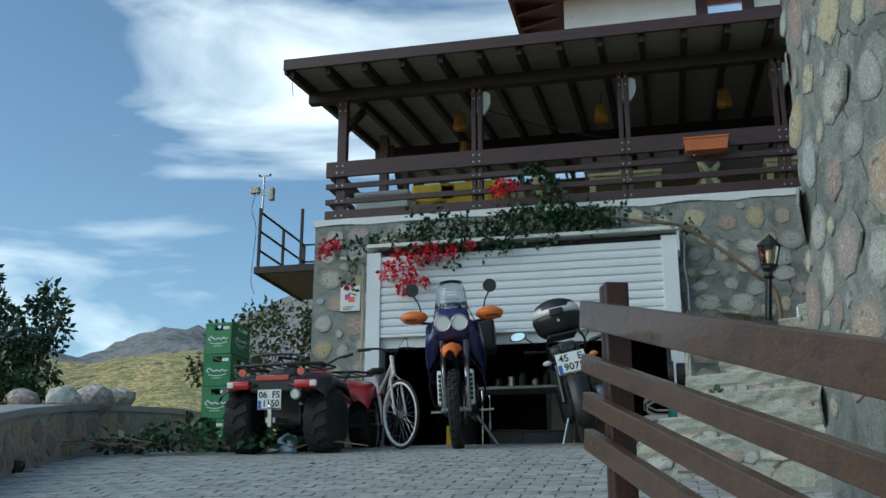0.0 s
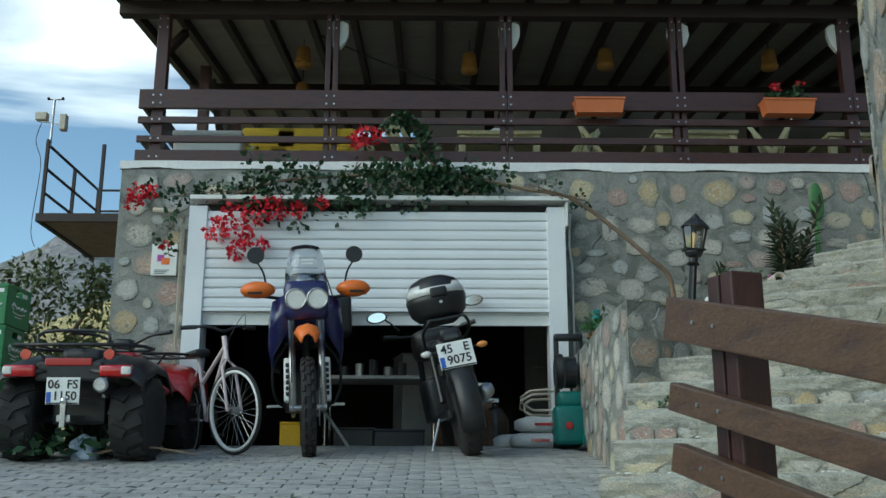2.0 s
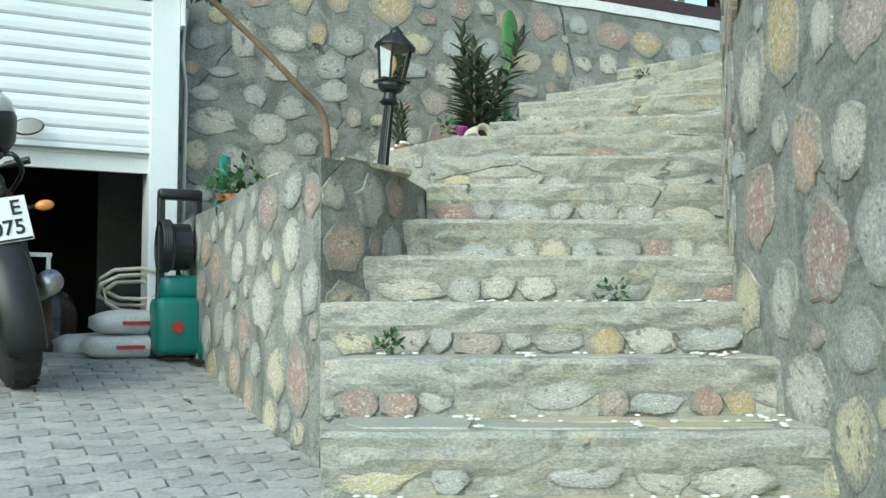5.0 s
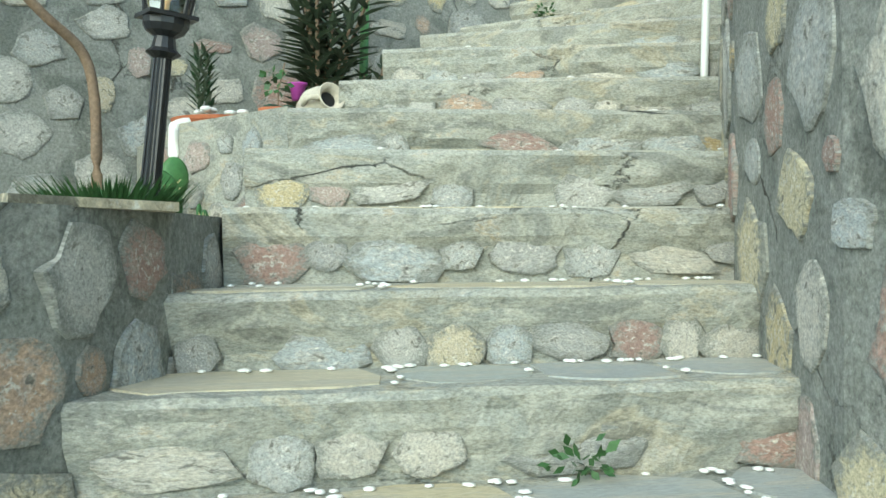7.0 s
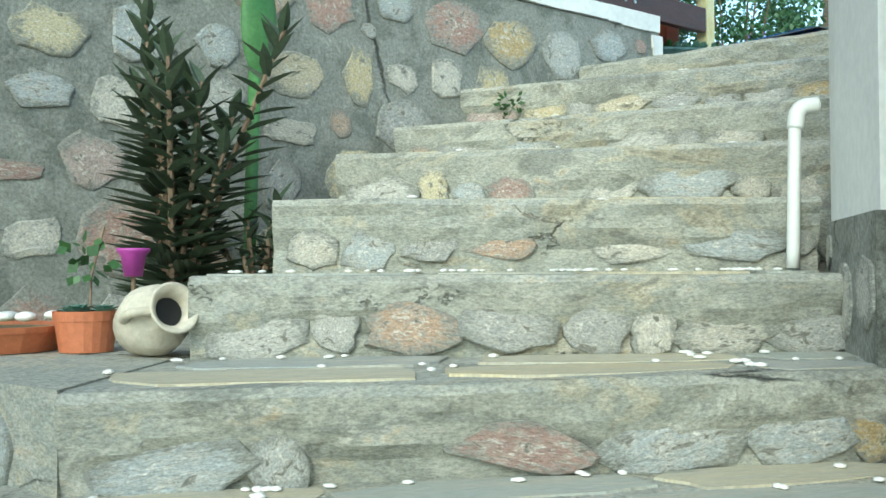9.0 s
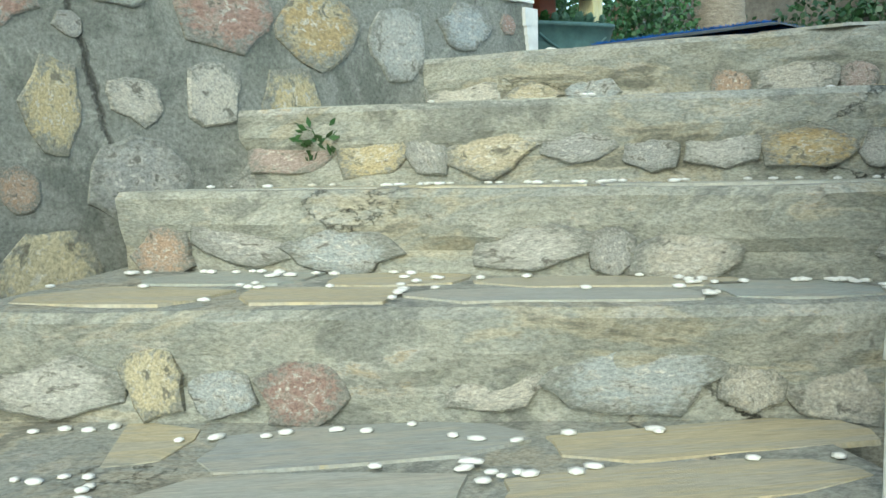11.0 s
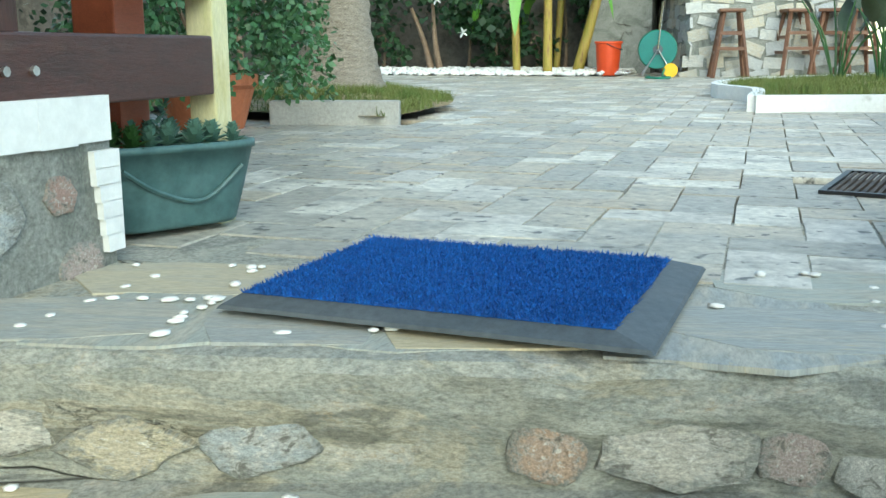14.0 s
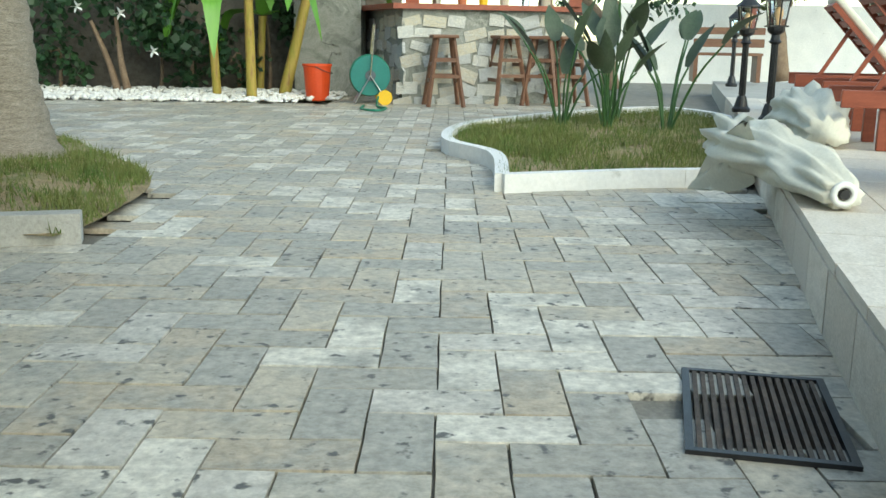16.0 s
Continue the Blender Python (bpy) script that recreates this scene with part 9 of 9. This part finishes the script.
# ---- stones in walls and stairs, paving pieces ----
OCHRE_AT = [(0.32, 4.54, 0.26, 0.24), (0.94, 4.52, 0.2, 0.25), (1.58, 4.53, 0.32, 0.26), (1.78, 4.29, 0.22, 0.15), (1.06, 4.26, 0.13, 0.15), (2.67, 4.26, 0.27, 0.18),
            (2.95, 4.28, 0.15, 0.2), (0.27, 3.41, 0.17, 0.19), (0.24, 3.95, 0.1, 0.1), (1.16, 3.58, 0.12, 0.17), (3.74, 4.53, 0.3, 0.21)]
PALE_AT = [(0.56, 4.16, 0.18, 0.28), (0.86, 4.21, 0.25, 0.16), (0.31, 4.14, 0.16, 0.16), (0.43, 3.94, 0.18, 0.07), (0.81, 4.0, 0.27, 0.2), (1.15, 4.06, 0.24, 0.19),
           (1.17, 3.89, 0.23, 0.15), (0.64, 3.81, 0.16, 0.15), (0.33, 3.8, 0.19, 0.11), (0.39, 3.62, 0.29, 0.19), (0.74, 3.61, 0.28, 0.21), (0.89, 3.75, 0.2, 0.17),
           (0.5, 3.39, 0.19, 0.17), (1.48, 4.0, 0.25, 0.18), (1.75, 4.1, 0.21, 0.11), (2.06, 4.31, 0.21, 0.22), (2.35, 4.32, 0.17, 0.16), (2.36, 4.12, 0.2, 0.18),
           (2.0, 4.08, 0.19, 0.2), (1.27, 4.25, 0.23, 0.19), (2.65, 4.04, 0.25, 0.11), (4.08, 4.52, 0.27, 0.24), (4.4, 4.6, 0.24, 0.15), (3.38, 4.32, 0.19, 0.19)]
RUST_AT = [(1.32, 3.73, 0.12, 0.16), (0.65, 4.47, 0.22, 0.2), (1.21, 4.51, 0.17, 0.21), (1.85, 4.62, 0.15, 0.13), (1.86, 4.47, 0.17, 0.1), (2.12, 4.58, 0.2, 0.15),
           (2.52, 4.53, 0.24, 0.19), (2.81, 4.54, 0.23, 0.23), (1.92, 3.88, 0.22, 0.18), (1.67, 3.84, 0.23, 0.07), (3.43, 4.55, 0.32, 0.21)]
r = random.Random(64)
for spots, pool in ((OCHRE_AT, OCHRE_POOL), (PALE_AT, PALE_POOL), (RUST_AT, RUST_POOL)):
    for x, z, w, h in spots:
        shared("stone", r.choice(pool), Matrix.Translation((x, WALL_Y, z)) @ Matrix.Rotation(radians(90), 4, "X") @ Matrix.Diagonal((w * 0.98, h * 0.98, r.uniform(0.6, 1.1), 1)), wall_terrace)
set_stones(wall_terrace, [(GX1 + 0.12, WALL_Y), (4.76, WALL_Y)], lambda u: 2.75 if u < 1.3 else 3.2, lambda u: 4.71, 0.27, 0.09, 0.04, 11,
           [(x - GX1 - 0.12, z, w, h) for x, z, w, h in OCHRE_AT + PALE_AT + RUST_AT])
set_stones(wall_terrace, [(-3.92, WALL_Y), (GX0 - 0.08, WALL_Y)], lambda u: 2.1, lambda u: 4.71, 0.26, 0.09, 0.035, 12)
set_stones(wall_terrace, [(GX0, WALL_Y), (GX1, WALL_Y)], lambda u: 4.37, lambda u: 4.71, 0.24, 0.08, 0.03, 13)
set_stones(wall_stair, ([(2.53, 8.15)] + RIGHT[::-1][2:])[:-2], lambda u: 1.8, lambda u: 5.6, 0.28, 0.08, 0.045, 14, tall=1.15, pool=PALE_POOL + OCHRE_POOL + RUST_POOL + RUST_POOL[:4])
set_stones(wall_foot, [(3.10, 8.60), (2.98, 8.52), (2.62, 8.23)], lambda u: 2.9, lambda u: 3.62, 0.20, 0.08, 0.03, 15)
set_stones(pier, [(0.16, 10.40), (0.15, 9.3), (0.10, 8.35), (0.13, 7.66)], lambda u: 1.9, lambda u: 2.95, 0.23, 0.08, 0.03, 16, tall=1.2)
set_stones(pier, [(0.13, 7.66), (0.33, 7.76), (0.60, 8.00), (0.84, 8.31)], lambda u: 2.3, lambda u: 2.95, 0.20, 0.08, 0.03, 17)
set_stones(planter, [(1.30, 10.40), (1.17, 9.50), (1.305, 8.888)], lambda u: 2.9, lambda u: 3.3, 0.17, 0.07, 0.03, 18)

SMALL_STONE = [stone_mesh(400 + i, 0.014, M_PALE) for i in range(16)] + [stone_mesh(430 + i, 0.014, M_REDSTONE) for i in range(3)] + [stone_mesh(440 + i, 0.014, M_OCHRE) for i in range(3)]


def flag_mesh(seed):
    r = random.Random(seed)
    bm = bmesh.new()
    n = 11
    pts = []
    for k in range(n):
        a = k * math.tau / n + r.uniform(-0.22, 0.22)
        q = 0.5 * r.uniform(0.86, 1.06) / max(abs(math.cos(a)), abs(math.sin(a))) ** 0.7
        pts.append((q * math.cos(a), q * math.sin(a)))
    lo = [bm.verts.new((x, y, -0.008)) for x, y in pts]
    hi = [bm.verts.new((x * 0.995, y * 0.995, 0.0005)) for x, y in pts]
    for k in range(n):
        bm.faces.new((lo[k], lo[(k + 1) % n], hi[(k + 1) % n], hi[k]))
    bm.faces.new(hi)
    return emit("flagstone", bm, M_FLAG)


FLAGS = [flag_mesh(500 + i) for i in range(10)]
r = random.Random(99)
st = stairs.matrix_basis.translation
for i, (ob, z, a, b, d, back) in enumerate(bmesh_steps):
    L = (b - a).length
    ang = math.atan2(d.y, d.x)
    # rubble in the riser
    u = 0.03
    while u < L - 0.06:
        w = r.choice((0.10, 0.14, 0.18, 0.22, 0.26)) * r.uniform(0.85, 1.15)
        if r.random() < 0.86:
            p = a + d * min(u + w / 2, L - 0.05) + back * (0.020 + r.uniform(-0.004, 0.004)) - st
            h = r.uniform(0.085, 0.13)
            shared("rubble", r.choice(SMALL_STONE), Matrix.Translation((p.x, p.y, z - 0.126 + r.uniform(-0.014, 0.014) - st.z)) @ Matrix.Rotation(ang, 4, "Z") @ Matrix.Rotation(radians(90), 4, "X") @ Matrix.Rotation(r.uniform(-0.15, 0.15), 4, "Z") @ Matrix.Diagonal((w * 0.95, h, r.uniform(0.7, 1.2), 1)), ob)
        u += w * 0.97
    # flagstones and pebbles on the tread
    nxt = bmesh_steps[i + 1] if i + 1 < len(bmesh_steps) else None
    u = 0.02
    spots = []
    while u < L - 0.08:
        w = min(r.uniform(0.28, 0.62), L - u)
        c = a + d * (u + w / 2)
        if nxt:
            depth = max(0.16, min(0.6, ((nxt[2] + (nxt[3] - nxt[2]) * min(1, (u + w / 2) / L)) - c).dot(back)))
        else:
            depth = 0.55
        rows_ = 1 if depth < 0.34 else 2
        for q in range(rows_):
            dd = depth / rows_
            cc = c + back * (dd * (q + 0.5) + 0.03) + d * (0.12 * q) - st
            shared("flagstone", r.choice(FLAGS), Matrix.Translation((cc.x, cc.y, z + 0.003 - st.z)) @ Matrix.Rotation(ang + r.uniform(-0.06, 0.06), 4, "Z") @ Matrix.Diagonal((w * 0.97, dd * 0.94, 1, 1)), ob)
        for k in range(11 if i < 9 else 18):
            t = r.random()
            q = c + d * (w * 0.5 + r.uniform(-0.02, 0.02)) + back * (0.04 + depth * 0.9 * t) - st
            if r.random() < 0.5:
                q = c + d * (r.uniform(-0.5, 0.5) * w) + back * (depth * (0.93 if rows_ == 1 else r.choice((0.5, 0.94))) + r.uniform(-0.015, 0.015)) - st
            if 0.0 < (q + st - a).dot(d) < L - 0.03:
                spots.append((q.x, q.y, z + 0.008 - st.z, r.uniform(0.010, 0.015)))
        u += w
    pebbles("pebble_inlay", spots, "white pebbles set in the joints", ob)

# flagstones on the landing before the paving
spots = []
y = 8.62
while y < 10.3:
    h = r.uniform(0.30, 0.46)
    yc = min(y + h / 2, 10.2)
    xc = 4.66 - 0.23 * (yc - 9.4)
    shared("flagstone", r.choice(FLAGS), Matrix.Translation((xc, yc, TOP_Z + 0.002)) @ Matrix.Rotation(r.uniform(-0.15, 0.15), 4, "Z") @ Matrix.Diagonal((0.44, h * 0.92, 1, 1)), platform)
    for k in range(5):
        spots.append((xc - 0.16 + k * 0.085 + r.uniform(-0.015, 0.015), y + h + r.uniform(-0.012, 0.012), TOP_Z + 0.003, r.uniform(0.010, 0.014)))
    y += h + 0.02
structure("landing", prism(bmesh.new(), [(4.30, 10.43), (4.76, 8.4), (4.97, 8.4), (4.97, 9.6), (5.1, 10.2), (5.3, 10.43)], TOP_Z - 0.05, TOP_Z - 0.003), M_STEP, "cement landing set with flagstones", "floor")
pebbles("pebble_inlay", spots, "white pebbles set in the landing joints", platform)

# travertine, laid in herringbone
S = 0.155


def tile_mesh(seed):
    r = random.Random(seed)
    bm = bmesh.new()
    g, h = 0.002, 0.012
    pts = [(g, g), (S, g + 0.001), (2 * S - g, g), (2 * S - g, S - g), (S, S - g), (g, S - g)]
    pts = [(x + r.uniform(-0.002, 0.002), y + r.uniform(-0.002, 0.002)) for x, y in pts]
    lo = [bm.verts.new((x, y, -h)) for x, y in pts]
    mid = [bm.verts.new((x, y, h * 0.5)) for x, y in pts]
    hi = [bm.verts.new((x + (S - x) * 0.006, y + (S / 2 - y) * 0.015, h + r.uniform(-0.0012, 0.0012))) for x, y in pts]
    for a, b in ((lo, mid), (mid, hi)):
        for k in range(6):
            bm.faces.new((a[k], a[(k + 1) % 6], b[(k + 1) % 6], b[k]))
    bm.faces.new(hi)
    return emit("paving_tile", bm, M_PAVE)


TILES = [tile_mesh(600 + i) for i in range(8)]
data = [([v.co.copy() for v in me.vertices], [list(p.vertices) for p in me.polygons]) for me in TILES]
X0, Y0 = 4.93, 7.93
r = random.Random(123)
near, verts, faces = 0, [], []


def in_poly(x, y, poly):
    inside = False
    for (x0, y0), (x1, y1) in zip(poly, poly[1:] + poly[:1]):
        if (y0 > y) != (y1 > y) and x < (x1 - x0) * (y - y0) / (y1 - y0) + x0:
            inside = not inside
    return inside


def deck_y(x):
    for (x0, y0), (x1, y1) in zip(EDGE, EDGE[1:]):
        if x0 <= x <= x1:
            return y0 + (y1 - y0) * (x - x0) / (x1 - x0)
    return 5


B1, B2 = [(p.x, p.y) for p in p1], [(p.x, p.y) for p in p2]
for iy in range(0, 52):
    for ix in range(0, 92):
        k = (ix - iy) % 4
        if k not in (0, 3):
            continue
        x, y = X0 + ix * S, Y0 + iy * S
        cx, cy = (x + S, y + S / 2) if k == 0 else (x + S / 2, y + S)
        if cy < deck_y(cx) - 0.1 or in_poly(cx, cy, B1) or in_poly(cx, cy, B2) or cx > 18 or (abs(cx - 6.36) < 0.27 and abs(cy - 8.885) < 0.17):
            continue
        if cx < 5.0 or (cx > 15.6 and cy > 11):
            continue
        m = Matrix.Translation((x, y, pave_z(cx) - 0.009)) if k == 0 else Matrix.Translation((x + S, y, pave_z(cx) - 0.009)) @ Matrix.Rotation(radians(90), 4, "Z")
        m = m @ Matrix.Translation((0, 0, r.uniform(-0.0015, 0.0015)))
        j = r.randrange(8)
        if cx < 7.35 and cy < 10.9 and near < 300:
            shared("paving_tile", TILES[j], m, platform)
            near += 1
        else:
            n0 = len(verts)
            verts += [tuple(m @ q) for q in data[j][0]]
            faces += [[i + n0 for i in f] for f in data[j][1]]
me = bpy.data.meshes.new("far_paving")
me.from_pydata(verts, [], faces)
me.materials.append(M_PAVE_FAR)
far = new("far_paving", me)
far.parent = platform
tagged(far, "travertine paving tiles farther off", kind="stuff")

# driveway pavers in zigzag courses
bm = bmesh.new()
zz = [(0, 0.012), (0.05, 0), (0.10, 0.024), (0.15, 0), (0.20, 0.012)]
lo_pts = [(x * 0.97, y + 0.003) for x, y in zz] + [(x * 0.97, y + 0.097) for x, y in zz[::-1]]
lo = [bm.verts.new((x, y, -0.03)) for x, y in lo_pts]
hi = [bm.verts.new((x + (0.1 - x) * 0.03, y + (0.055 - y) * 0.06, 0.008)) for x, y in lo_pts]
for k in range(len(lo)):
    bm.faces.new((lo[k], lo[(k + 1) % len(lo)], hi[(k + 1) % len(lo)], hi[k]))
bm.faces.new(hi)
PAVER = emit("paver", bm, M_PAVER)
pv, pf = [v.co.copy() for v in PAVER.vertices], [list(p.vertices) for p in PAVER.polygons]
drive = structure("driveway", boxes((-5.5, 0.4, 9.9, 10.2, 2.0, 2.17)), M_CONC, "sloping driveway of grey interlocking pavers", "driveway")
near, verts, faces = 0, [], []
y = 2.0
row = 0
while y < 10.2:
    sl = (drive_z(0, y + 0.05) - drive_z(0, y - 0.05)) / 0.1
    x = -5.9 + 0.1 * (row % 2)
    while x < 1.2:
        edge = -4.3 - 0.33 * (y - 4.6) if y < 9 else -5.65
        wall_x = 0.9 if y < 6.3 else 0.05
        if x > edge and x < wall_x:
            z = drive_z(x, y + 0.05)
            m = Matrix.Translation((x, y, z + r.uniform(-0.003, 0.003) - 0.004 - sl * 0.05)) @ Matrix.Rotation(math.atan(sl), 4, "X")
            if near < 300 and 7.3 < y < 8.6 and -3.2 < x < 0.0:
                shared("paver", PAVER, m, drive)
                near += 1
            else:
                n0 = len(verts)
                verts += [tuple(m @ q) for q in pv]
                faces += [[i + n0 for i in f] for f in pf]
        x += 0.2
    y += 0.1 * math.cos(math.atan(sl))
    row += 1
me = bpy.data.meshes.new("far_pavers")
me.from_pydata(verts, [], faces)
me.materials.append(M_PAVER_FAR)
far = new("far_pavers", me)
far.parent = drive
tagged(far, "grey interlocking pavers of the driveway", kind="stuff")

# fallen leaves on the driveway
for k in range(9):
    x, y = -2.6 + 0.33 * k + r.uniform(-0.2, 0.2), 7.6 + r.uniform(-0.8, 1.4)
    o = thing("fallen_leaf", pose(x, y, drive_z(x, y) + 0.012, 4, 0, r.uniform(0, 360)), "dry brown fallen leaf on the paving", "leaf", "fallen leaves")
    part("blade", leaf(bmesh.new(), (0, 0, 0), (1, 0, 0.1), 0.07, 0.035, fold=0.3, n=4), M_TWIG if k % 3 else M_LEAF, o)

# bar cladding
bar_pool = []
for s in range(8):
    q = random.Random(700 + s)
    bm = bmesh.new()
    prism(bm, [(-0.5, -0.5 * q.uniform(0.85, 1)), (0.5 * q.uniform(0.9, 1), -0.5), (0.5, 0.5 * q.uniform(0.85, 1)), (-0.5 * q.uniform(0.9, 1), 0.5)], -0.02, 0.02)
    bar_pool.append(emit("cladding_stone", bm, M_BARSTONE))
lay_stones(bar, [(17.5, 10.72), (15.78, 10.18), (16.28, 8.15)], lambda u: 4.5, lambda u: 5.62, 0.26, 0.97, 21, pool=bar_pool, name="cladding_stone", rowh=0.55)
